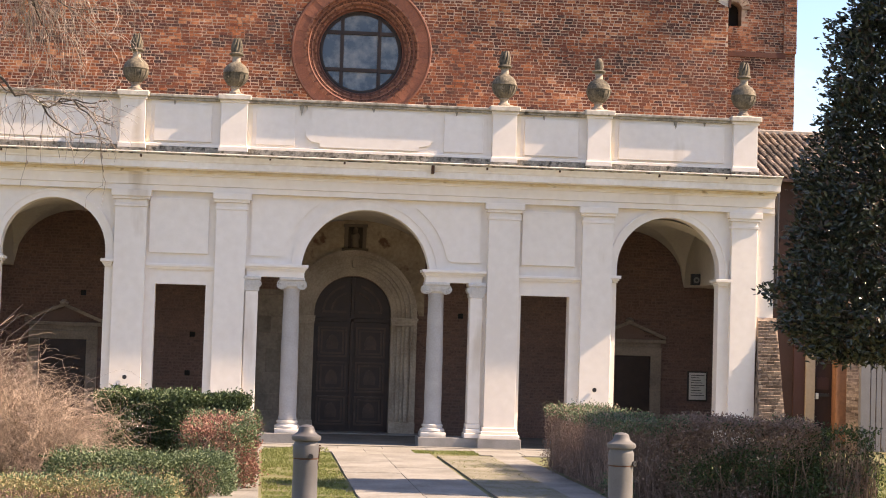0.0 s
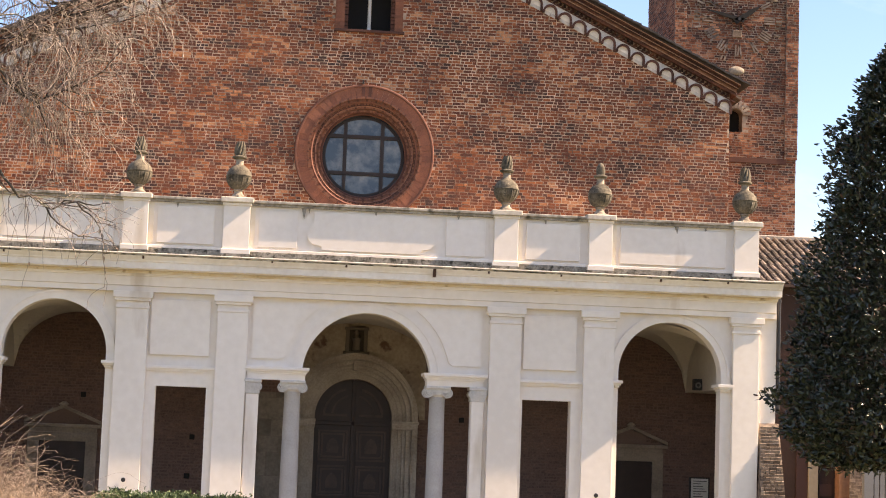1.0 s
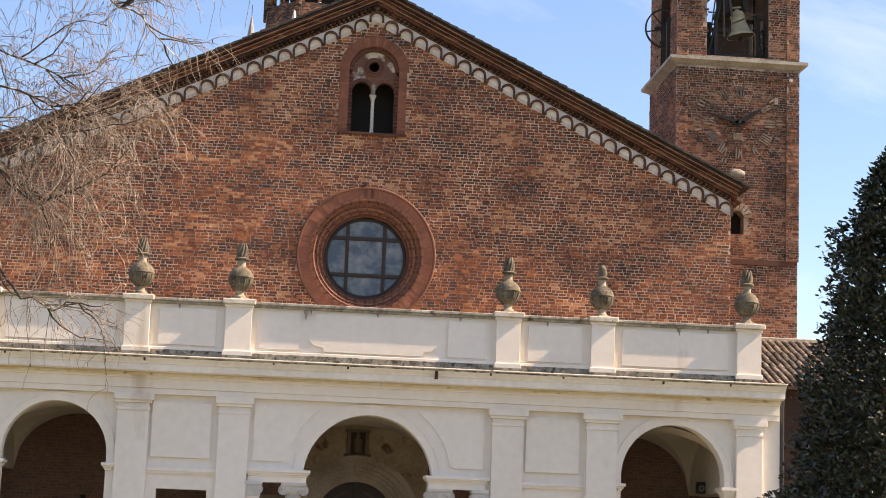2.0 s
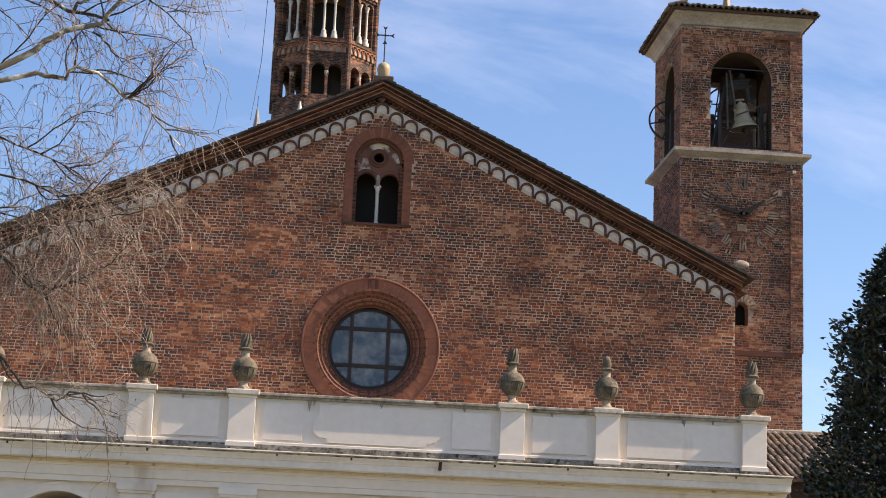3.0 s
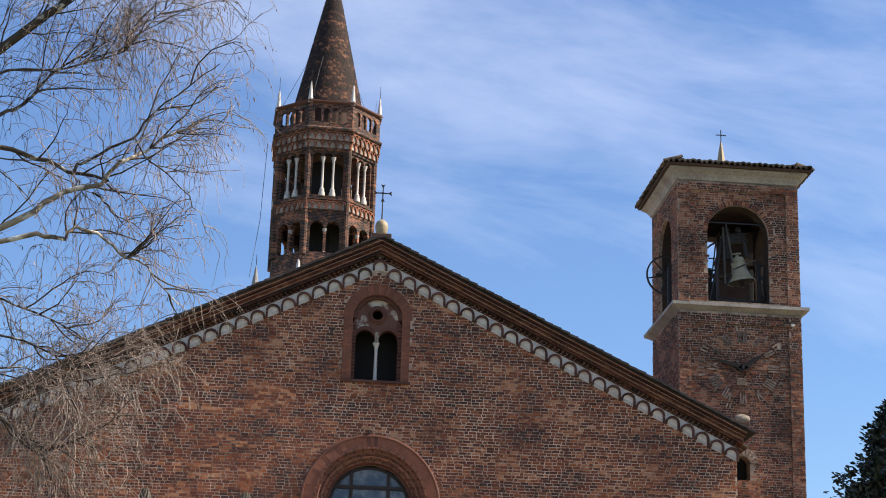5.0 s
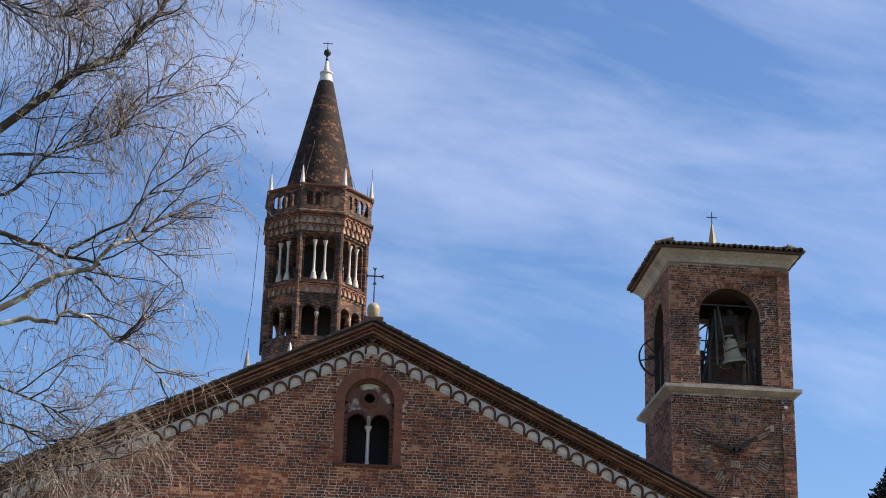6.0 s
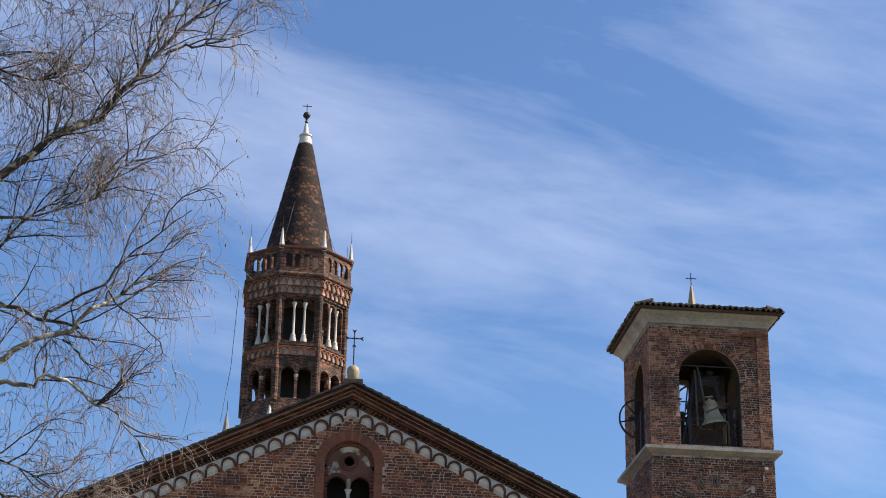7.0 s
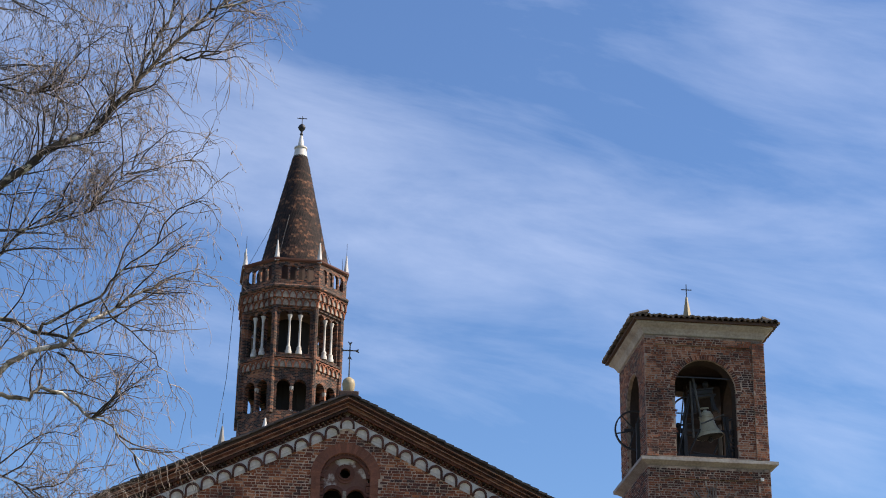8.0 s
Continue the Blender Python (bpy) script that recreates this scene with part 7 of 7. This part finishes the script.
def build_hedge(x0, x1, y0, y1, height, mats, label, density=1500, seed=1, leaf=0.06, bare=0.0, inner=0.3):
    """A clipped hedge of small leaves on upright twigs, uneven at the top and sides. bare: how much of it has lost its leaves."""
    rng = np.random.default_rng(seed)
    base = ground_z((x0 + x1) / 2, (y0 + y1) / 2)
    e = thing("hedge", ((x0 + x1) / 2, (y0 + y1) / 2, base), label, "hedge")
    lx, ly = x1 - x0, y1 - y0
    area = lx * ly + 2 * height * (lx + ly)
    sets = [([], [], []) for _ in mats]
    for _ in range(int(area * density)):
        u, v, w = rng.random(3)
        side = rng.random() * area
        if side < lx * ly:
            w = 1.0
        elif side < lx * ly + 2 * height * lx:
            v = 0.0 if rng.random() < 0.62 else 1.0
        else:
            u = 0.0 if rng.random() < 0.5 else 1.0
        x, y = x0 + lx * u, y0 + ly * v
        z = ground_z(x, y) + height * w
        hollow = noise.noise(Vector((x * 2.2, y * 2.2, z * 2.2 + seed * 5)))
        if bare and w < 0.93 and hollow + rng.normal() * 0.2 < bare * 1.6 - 0.8:
            continue
        bump = 0.27 * noise.noise(Vector((x * 1.7, y * 1.7, z * 1.7 + seed))) + 0.06 * noise.noise(Vector((x * 6, y * 6, z * 6)))
        inset = 1 - (0.25 * rng.random() if rng.random() < inner else 0.0)
        p = Vector((x, y, z)) + Vector(((u - 0.5) * 2, (v - 0.5) * 2, (w - 0.4))) * bump + Vector(rng.normal(size=3) * (0.045 if rng.random() < 0.9 else 0.075))
        p.x, p.y = (x0 + x1) / 2 + (p.x - (x0 + x1) / 2) * (inset if lx < 2 else 1), (y0 + y1) / 2 + (p.y - (y0 + y1) / 2) * (inset if ly < 2 else 1)
        which = 0
        if bare > 0.3 and len(mats) > 1:
            which = 1 if (w > 0.9 and rng.random() < 0.75) or (w < 0.3 and v < 0.1 and u < 0.3) else 0
            if which == 0 and w < 0.9 and rng.random() < 0.45:
                continue
        elif len(mats) > 1:
            which = 1 if noise.noise(Vector((x * 0.9, y * 0.6, z * 1.5 + seed * 3))) * 0.9 + rng.normal() * 0.22 > 0.0 else 0
        s = sets[which]
        s[0].append(p)
        s[1].append(Vector(((u - 0.5), (v - 0.5), 0.5)) + Vector(rng.normal(size=3) * 0.6))
        s[2].append(leaf * (0.7 + 0.6 * rng.random()))
    for mat, (p, d, s) in zip(mats, sets):
        if p:
            tagged(part("foliage", leaves_mesh("foliage", p, d, s, mat, 0.5, 0.1, rng), mat, e), kind="stuff")
    paths = []
    for _ in range(int((lx * ly * 50 + 30) * (1 + 14 * bare))):
        x, y = x0 + lx * (0.04 + 0.92 * rng.random()), y0 + ly * (0.04 + 0.92 * rng.random())
        g = ground_z(x, y)
        a, b = Vector((x, y, g - 0.05)), Vector((x + rng.normal() * 0.1, y + rng.normal() * 0.1, g + height * (0.55 + 0.45 * rng.random())))
        paths.append(([a, a.lerp(b, 0.3) + Vector(rng.normal(size=3) * 0.04), a.lerp(b, 0.7) + Vector(rng.normal(size=3) * 0.05), b], 0.010, 0.003))
    tagged(part("stem_mass", tube_mesh("stem_mass", paths, M_STEM, 3), M_STEM, e), kind="stuff")
    return e


build_hedge(3.95, 5.1, -13.1, -5.6, 1.26, [M_HEDGE_DRY, M_HEDGE], "half bare brown hedge with green shoots beside the path", 1700, 2, 0.042, 0.5)
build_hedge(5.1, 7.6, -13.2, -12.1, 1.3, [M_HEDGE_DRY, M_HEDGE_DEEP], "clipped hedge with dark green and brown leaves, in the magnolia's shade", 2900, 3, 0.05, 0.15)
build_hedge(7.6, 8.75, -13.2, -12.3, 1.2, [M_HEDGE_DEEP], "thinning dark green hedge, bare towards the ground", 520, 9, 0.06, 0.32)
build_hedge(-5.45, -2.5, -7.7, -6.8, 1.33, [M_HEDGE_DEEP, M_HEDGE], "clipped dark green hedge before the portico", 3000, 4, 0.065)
build_hedge(-3.45, -2.4, -13.0, -7.8, 1.0, [M_HEDGE, M_HEDGE_RED], "hedge turning russet beside the path", 1600, 5, 0.05, 0.05)
build_hedge(-5.4, -2.75, -15.2, -13.4, 0.58, [M_HEDGE], "low clipped green hedge at the path's corner", 1700, 6, 0.05)
build_hedge(-8.4, -3.5, -18.4, -15.3, 0.2, [M_COVER, M_HEDGE], "low ground cover, green with dry russet patches", 1000, 7, 0.05)


def build_bush(cx, cy, wide, high, count, seed):
    """A tangled winter shrub of arching bare stems."""
    e = thing("winter_shrub", (cx, cy, ground_z(cx, cy)), "tangled bare winter shrub with arching tan stems", "shrub", group="winter shrubs")
    rng = np.random.default_rng(seed)
    paths = []
    for i in range(22):
        a = 2 * math.pi * i / 22 + rng.normal() * 0.2
        x, y = cx + wide * 0.25 * rng.random() * math.cos(a), cy + wide * 0.2 * rng.random() * math.sin(a)
        foot = Vector((x, y, ground_z(x, y) - 0.03))
        lean = Vector((math.cos(a), math.sin(a), 0)) * wide * 0.2
        line = [foot, foot + lean * 0.3 + Vector((0, 0, high * 0.4)), foot + lean * 0.8 + Vector((0, 0, high * 0.72)), foot + lean * 1.5 + Vector((0, 0, high * (0.8 + 0.1 * rng.random())))]
        part("cane", tube_mesh("cane", [(line, 0.011, 0.004)], M_DRY, 5), M_DRY, e)
    for i in range(count):
        a = rng.random() * 2 * math.pi
        r0 = math.sqrt(rng.random())
        x, y = cx + wide * 0.42 * r0 * math.cos(a), cy + wide * 0.3 * r0 * math.sin(a)
        g = ground_z(x, y)
        reach = high * (1 - 0.45 * r0 * r0)
        p = Vector((x, y, g + (reach * 0.6 * rng.random() if i % 3 else 0)))
        out = Vector((math.cos(a), math.sin(a), 0)) * 0.35 * rng.random() + Vector(rng.normal(size=3) * 0.35)
        v = Vector((out.x, out.y, 1.0))
        pts = [p.copy()]
        step = 0.08 + 0.05 * rng.random()
        for k in range(int(8 + rng.random() * 14)):
            p = p + v.normalized() * step
            pull = -0.34 if p.z > g + reach * (0.55 + 0.4 * rng.random()) else -0.04
            v = v * 0.92 + Vector((out.x * 0.05, out.y * 0.05, pull * 0.8)) + Vector(rng.normal(size=3) * 0.36)
            if p.z < g + 0.02:
                break
            pts.append(p.copy())
        if len(pts) > 2:
            paths.append((pts, 0.0040, 0.0018))
    tagged(part("stem_mass", tube_mesh("stem_mass", paths, M_DRY, 3), M_DRY, e), kind="stuff")
    return e


build_bush(-7.75, -13.3, 4.0, 3.5, 5600, 8)
build_bush(-6.15, -13.4, 2.1, 2.0, 3800, 18)


def build_birch():
    """A weeping birch: limbs, branchlets that arch out and long hanging twigs with catkins."""
    e = thing("birch_tree", (-9.0, -26.0, ground_z(-9, -26)), "bare weeping birch tree with long hanging twigs", "tree")
    rng = np.random.default_rng(17)
    Y = -26.0
    g = ground_z(-9, Y)
    trunk = [Vector((-9.0 + 0.12 * math.sin(z * 0.6), Y + 0.1 * math.cos(z * 0.5), z)) for z in span(g - 0.2, 15.0, 16)]
    part("trunk", tube_mesh("trunk", [(trunk, 0.2, 0.03)], M_BARK, 10), M_BARK, e)
    # main limbs in the plane of the trunk: x and z along each, first radius
    limbs = BIRCH_LIMBS
    strokes, carriers, carriers_of = [], [], []
    for k, (pts, r0, r1, drop) in enumerate(limbs):
        depth = 0.5 * math.sin(k * 2.3)
        line = [Vector((x, Y + depth * i / len(pts) + 0.1 * rng.normal(), z)) for i, (x, z) in enumerate(pts)]
        smooth = []
        for i in range(len(line) - 1):
            for t in (0, 0.33, 0.66):
                smooth.append(line[i].lerp(line[i + 1], t) + Vector(rng.normal(size=3) * 0.015))
        smooth.append(line[-1])
        part("limb", tube_mesh("limb", [(smooth, r0 * 0.8, r1 * 0.75)], M_BARK_PALE if k in (4, 8) else M_BARK, 8), M_BARK, e)
        carriers.append((smooth, r0, drop))
        carriers_of.append((smooth[len(smooth) // 2:], drop))
    # boughs that fan out of the limbs, arch over and thin out
    def right_edge(z):
        return float(np.interp(z, [4.2, 5.6, 6.6, 7.5, 8.1, 9.7, 11.4, 12.4, 14.0], [-3.85, -3.75, -3.65, -3.15, -2.95, -2.9, -2.65, -2.5, -2.4]))

    boughs = []
    for smooth, r0, drop in carriers:
        length = sum((b - a).length for a, b in zip(smooth, smooth[1:]))
        for _ in range(int(length * (5.4 if smooth[-1].z > 10.5 else 3.2 if drop >= 12 else 1.9))):
            i = int((0.12 + 0.86 * rng.random()) * (len(smooth) - 1))
            p = smooth[i].lerp(smooth[i + 1], rng.random())
            d = (smooth[i + 1] - smooth[i]).normalized()
            side = 1 if rng.random() < 0.6 else -1
            v = d * 0.9 + Vector((-d.z, 0, d.x)) * side * (0.35 + 0.6 * rng.random()) + Vector((0.15, rng.normal() * 0.5, 0.12))
            pts, n = [p.copy()], int(4 + rng.random() * 6)
            for q in range(n):
                p = p + v.normalized() * 0.115
                v = v + Vector((0.02, 0, 0.03 if q < n * 0.5 else -0.15)) + Vector(rng.normal(size=3) * 0.25)
                if p.x > right_edge(p.z):
                    break
                pts.append(p.copy())
            if len(pts) > 3:
                boughs.append((pts, min(0.3 * r0 + 0.003, 0.011), 0.0035))
                carriers_of.append((pts, drop))
    tagged(part("bough_mass", tube_mesh("bough_mass", boughs, M_BRANCH, 5), M_BRANCH, e), kind="stuff")
    # branchlets along the boughs and the ends of the limbs
    shoots = []
    for smooth, drop in carriers_of:
        length = sum((b - a).length for a, b in zip(smooth, smooth[1:]))
        for _ in range(int(length * (7.5 if drop >= 12 else 6.4) + rng.random())):
            i = int(rng.random() * (len(smooth) - 1))
            p = smooth[i].lerp(smooth[i + 1], rng.random())
            d = (smooth[i + 1] - smooth[i]).normalized()
            v = d * 0.6 + Vector((0.1 + rng.normal() * 0.55, rng.normal() * 0.6, 0.1 + rng.normal() * 0.55))
            pts = [p.copy()]
            for _ in range(int(3 + rng.random() * 4)):
                p = p + v.normalized() * 0.11
                v = v + Vector((0, 0, -0.11)) + Vector(rng.normal(size=3) * 0.27)
                if p.x > right_edge(p.z) + 0.15:
                    break
                pts.append(p.copy())
            if len(pts) > 2:
                strokes.append((pts, 0.0046, 0.0028))
                shoots.append((pts, drop))
    tagged(part("branchlet_mass", tube_mesh("branchlet_mass", strokes, M_TWIG, 4), M_TWIG, e), kind="stuff")
    hang, buds, bways, bsizes = [], [], [], []
    for pts, drop in shoots:
        for _ in range(3 if drop < 12 else 5):
            i = int(1 + rng.random() * (len(pts) - 1.01))
            p = pts[i].copy()
            d = (pts[i] - pts[i - 1]).normalized()
            v = d * 0.8 + Vector(rng.normal(size=3) * 0.35)
            line = [p.copy()]
            for _ in range(int(3 + rng.random() * drop * 0.8)):
                p = p + v.normalized() * 0.072
                v = v * 0.80 + Vector((0, 0, -0.21)) + Vector(rng.normal(size=3) * 0.19)
                line.append(p.copy())
                if rng.random() < 0.07:
                    buds.append(p.copy())
                    bways.append(Vector((rng.normal() * 0.2, rng.normal() * 0.2, -1)))
                    bsizes.append(0.03 + 0.03 * rng.random())
            hang.append((line, 0.0030, 0.0020))
    tagged(part("twig_mass", tube_mesh("twig_mass", hang, M_TWIG, 3), M_TWIG, e), kind="stuff")
    tagged(part("catkin_mass", leaves_mesh("catkin_mass", buds, bways, bsizes, M_TWIG, 0.3, 0.1, rng), M_TWIG, e), kind="stuff")


build_birch()

# thin grass on the beds beside the path
def build_grass():
    rng = np.random.default_rng(31)
    p, d, s = [], [], []
    for x0, x1, y0, y1, n, tall in ((-2.15, -0.6, -17.0, -1.35, 42000, 0.035), (1.4, 2.9, -2.6, -1.35, 4000, 0.035), (4.5, 14.0, -12.0, -3.0, 16000, 0.06), (1.85, 3.1, -16.0, -3.0, 7000, 0.03), (-9.0, -3.0, -6.5, -3.0, 9000, 0.06), (9.0, 15.0, -13.5, -3.0, 30000, 0.06)):
        for _ in range(n):
            x, y = x0 + (x1 - x0) * rng.random(), y0 + (y1 - y0) * rng.random()
            if noise.noise(Vector((x * 1.3, y * 1.3, 4))) < -0.1 + 0.25 * rng.normal():
                continue
            p.append((x, y, ground_z(x, y) - 0.005))
            d.append((rng.normal() * 0.6, rng.normal() * 0.6, 1))
            s.append(tall * (0.6 + 0.8 * rng.random()))
    ob = new("grass", leaves_mesh("grass", p, d, s, M_BLADE, 0.3, 0.02, rng))
    tagged(ob, "thin short winter grass beside the path", "grass", kind="stuff")


build_grass()

# ---- bricks and paving, piece by piece ----
COURSE, JOINT, SIDE_JOINT = 0.0845, 0.0155, 0.0150
brick_meshes = {}
# duller copy of the brick, toned for the stretch in the portico's shade
M_BRICK_IN = brick_surface("shaded_brick", [(0.0, (0.145, 0.092, 0.077)), (0.5, (0.178, 0.108, 0.088)), (1.0, (0.22, 0.13, 0.10))], patch=0.8, shift=0.3)
KINDS = {"red": M_BRICK, "old": M_BRICK_OLD, "pale": M_BRICK_PALE, "inner": M_BRICK_IN}


def brick_mesh(kind, length, course, depth=0.03):
    length = round(length, 2)
    key = (kind, length, course)
    if key not in brick_meshes:
        bm = bmesh.new()
        box(bm, -length / 2, length / 2, -depth / 2, depth / 2, -(course - JOINT) / 2, (course - JOINT) / 2)
        me = mesh_of(bm, "brick")
        me.materials.append(KINDS[kind])
        brick_meshes[key] = me
    return brick_meshes[key]


def lay_bricks(parent, kind, place, u0, u1, z0, z1, keep, near, seed, jitter=0.0022, proud=0.0005, course=COURSE):
    """Courses of headers and stretchers on a face. place: (u, z, out) to a world matrix. keep: which bricks exist. near: those that are parts of their own."""
    rng = np.random.default_rng(seed)
    verts, faces, count = [], [], 0
    long_, short = 0.214 * course / COURSE, 0.104 * course / COURSE
    for c in range(int((z1 - z0) / course)):
        z = z0 + (c + 0.5) * course
        u = u0 - rng.random() * 0.25
        flip = c % 2
        while u < u1:
            flip ^= 1
            length = (long_ if (flip or rng.random() < 0.15) else short) * (0.94 + 0.10 * rng.random() if rng.random() < 0.5 else 1.0)
            cu = u + length / 2
            u += length + SIDE_JOINT
            left, right = max(cu - length / 2, u0), min(cu + length / 2, u1)
            cut = right - left < length - 1e-6
            if cut:
                length, cu = right - left, (left + right) / 2
            if length < 0.05 or not keep(cu, z):
                continue
            out = proud - 0.0115 + float(np.clip(rng.normal() * jitter, -0.0015, 0.006))
            dz = rng.normal() * 0.0035 + 0.016 * noise.noise(Vector((cu * 0.55, z * 0.3, seed)))
            if near(cu, z) and not cut and count < 290:
                ob = new("brick", brick_mesh(kind, length, course))
                ob.matrix_basis = place(cu, z + dz, out)
                ob.parent = parent
                ob.matrix_parent_inverse = BASE.get(parent.name, Matrix())
                count += 1
                continue
            m = place(cu, z + dz, out)
            b = len(verts)
            hl, hh = length / 2 * (1 - 0.08 * rng.random()), (course - JOINT) / 2 * (1.06 - 0.22 * rng.random())
            for y in (-0.015, 0.015):
                for x, zz in ((-hl, -hh), (hl, -hh), (hl, hh), (-hl, hh)):
                    verts.append((m @ Vector((x + rng.normal() * 0.005, y, zz + rng.normal() * 0.004)))[:])
            faces += [(b, b + 1, b + 2, b + 3), (b, b + 4, b + 5, b + 1), (b + 1, b + 5, b + 6, b + 2), (b + 2, b + 6, b + 7, b + 3), (b + 3, b + 7, b + 4, b)]
    me = quads_mesh("brickwork", verts, faces, KINDS[kind])
    return tagged(part("brickwork", me, None, parent), kind="stuff")


def front_face(y):
    return lambda u, z, out: Matrix.Translation((u, y - out, z))


def side_face(x):
    return lambda u, z, out: Matrix.Translation((x - out, u, z)) @ Matrix.Rotation(radians(-90), 4, "Z")


def on_gable(u, z):
    if z > rake(u) - 0.955 or math.hypot(u - ROSE[0], z - ROSE[1]) < 1.90:
        return False
    if abs(u - BIF[0]) < 0.93 and BIF[1] - 0.08 < z < BIF[3]:
        return False
    return math.hypot(u - BIF[0], z - BIF[3]) > 0.98


lay_bricks(church, "red", front_face(YW), WALL_L, WALL_R, 6.3, 18.0, on_gable, lambda u, z: 2.2 < u < 4.9 and 8.9 < z < 11.2, 11)


def on_lower(u, z):
    if -3.0 < u < -1.5 and z < 3.8:
        return False
    if abs(u - XC) < 1.72 and z < 3.1 or math.hypot(u - XC, z - 3.17) < 1.79 or abs(u - XC) < 1.95 and z > 3.1:
        return False
    for cx in (7.92, -7.55):
        if abs(u - cx) < 1.0 and z < 2.75 or abs(u - cx) < 0.5 and z < 3.1:
            return False
    return True


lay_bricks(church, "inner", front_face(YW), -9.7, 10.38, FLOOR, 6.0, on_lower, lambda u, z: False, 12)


def on_tower(u, z):
    if abs(u - SL[0]) < 0.3 and SL[1] < z < SL[2] + 0.3 or 17.06 < z < 17.38:
        return False
    if abs(u - TCX) < BR + 0.02 and B0 < z < BS or math.hypot(u - TCX, z - BS) < BR + 0.14 and z > BS:
        return False
    return True


lay_bricks(tower, "old", front_face(TY0), TX0, TX1, 8.8, 21.2, on_tower, lambda u, z: 9.6 < u < 12.8 and 13.4 < z < 15.2, 13, jitter=0.004, course=0.073)
lay_bricks(tower, "old", side_face(TX0), TY0, TY1, 12.5, 21.2, lambda u, z: not (17.06 < z < 17.38 or abs(u - TCY) < BR and B0 < z < BS or math.hypot(u - TCY, z - BS) < BR + 0.03 and z > BS), lambda u, z: False, 14, jitter=0.004, course=0.073)


def on_buttress(u, z, out):
    k = (z - FLOOR + 0.1) / 3.55
    return Matrix.Translation((10.06 + 0.10 * k + (u - 10.06) * (1 - 0.34 * k), -0.80 + 0.78 * k - out, z)) @ Matrix.Rotation(radians(11), 4, "X") @ Matrix.Diagonal((1 - 0.34 * k, 1, 1, 1))


lay_bricks(butt, "pale", on_buttress, 10.07, 10.79, FLOOR, 3.3, lambda u, z: True, lambda u, z: True, 15, jitter=0.009, proud=0.016)

# corner strips of the tower stand a hand's width proud
for a, b in ((TX0 - 0.02, TX0 + 0.33), (TX1 - 0.36, TX1 + 0.02)):
    for z0, z1 in ((11.25, 17.08), (17.38, 21.12)):
        part("corner_strip", boxed(a, b, TY0 - 0.07, TY0, z0, z1), M_MORTAR_T, tower)
        lay_bricks(tower, "old", front_face(TY0 - 0.07), a, b, z0, z1, lambda u, z: True, lambda u, z: False, int(100 + a * 7 + z0), jitter=0.004, course=0.073)
for z0, z1 in ((16.72, 17.08), (20.94, 21.20)):
    part("head_band", boxed(TX0 + 0.33, TX1 - 0.36, TY0 - 0.06, TY0, z0, z1), M_MORTAR_T, tower)
    lay_bricks(tower, "old", front_face(TY0 - 0.06), TX0 + 0.33, TX1 - 0.36, z0, z1, lambda u, z: True, lambda u, z: False, int(z0 * 9), jitter=0.004, course=0.073)
part("brick_ledge", boxed(TX0, TX1 - 0.3, TY0 - 0.05, TY0, 11.1, 11.25), M_TERRA_DARK, tower)

# paving slabs
path = tagged(new("pavement", None), "pale stone slab path leading to the church door", "pavement", kind="structure")
prng = np.random.default_rng(21)
slab_meshes = []
for w, d in ((1.14, 1.5), (0.76, 1.2), (1.1, 0.9)):
    bm = bmesh.new()
    box(bm, -w / 2, w / 2, -d / 2, d / 2, -0.08, 0.0, bevel=0.008)
    me = mesh_of(bm, "slab")
    me.materials.append(M_PAVE)
    slab_meshes.append((me, w, d))


def pave(x0, x1, y0, y1, which):
    me, w, d = slab_meshes[which]
    nx, ny = max(1, round((x1 - x0) / w)), max(1, round((y1 - y0) / d))
    for i in range(nx):
        for j in range(ny):
            sx, sy = (x1 - x0) / nx, (y1 - y0) / ny
            x, y = x0 + (i + 0.5) * sx, y0 + (j + 0.5) * sy
            ob = new("slab", me)
            tilt = math.atan2(ground_z(x, y + 0.4) - ground_z(x, y - 0.4), 0.8)
            ob.matrix_basis = Matrix.Translation((x, y, ground_z(x, y) + 0.008 + prng.normal() * 0.003)) @ Matrix.Rotation(tilt, 4, "X") @ Matrix.Diagonal(((sx - 0.008) / w, (sy - 0.008) / d, 1, 1))
            ob.parent = path


pave(-0.55, 1.75, -30.0, -2.6, 0)
pave(-3.0, -2.2, -24.0, -2.6, 1)
pave(3.15, 3.85, -16.0, -2.6, 1)
pave(-10.0, 10.4, -1.35, -0.42, 2)
pave(-10.0, -2.1, -2.6, -1.35, 2)
pave(-0.9, 1.4, -2.6, -1.35, 2)
pave(2.9, 10.4, -2.6, -1.35, 2)

lay_bricks(RPIER, "pale", front_face(2.6), 13.38, 13.82, FLOOR, 3.8, lambda u, z: True, lambda u, z: False, 17)
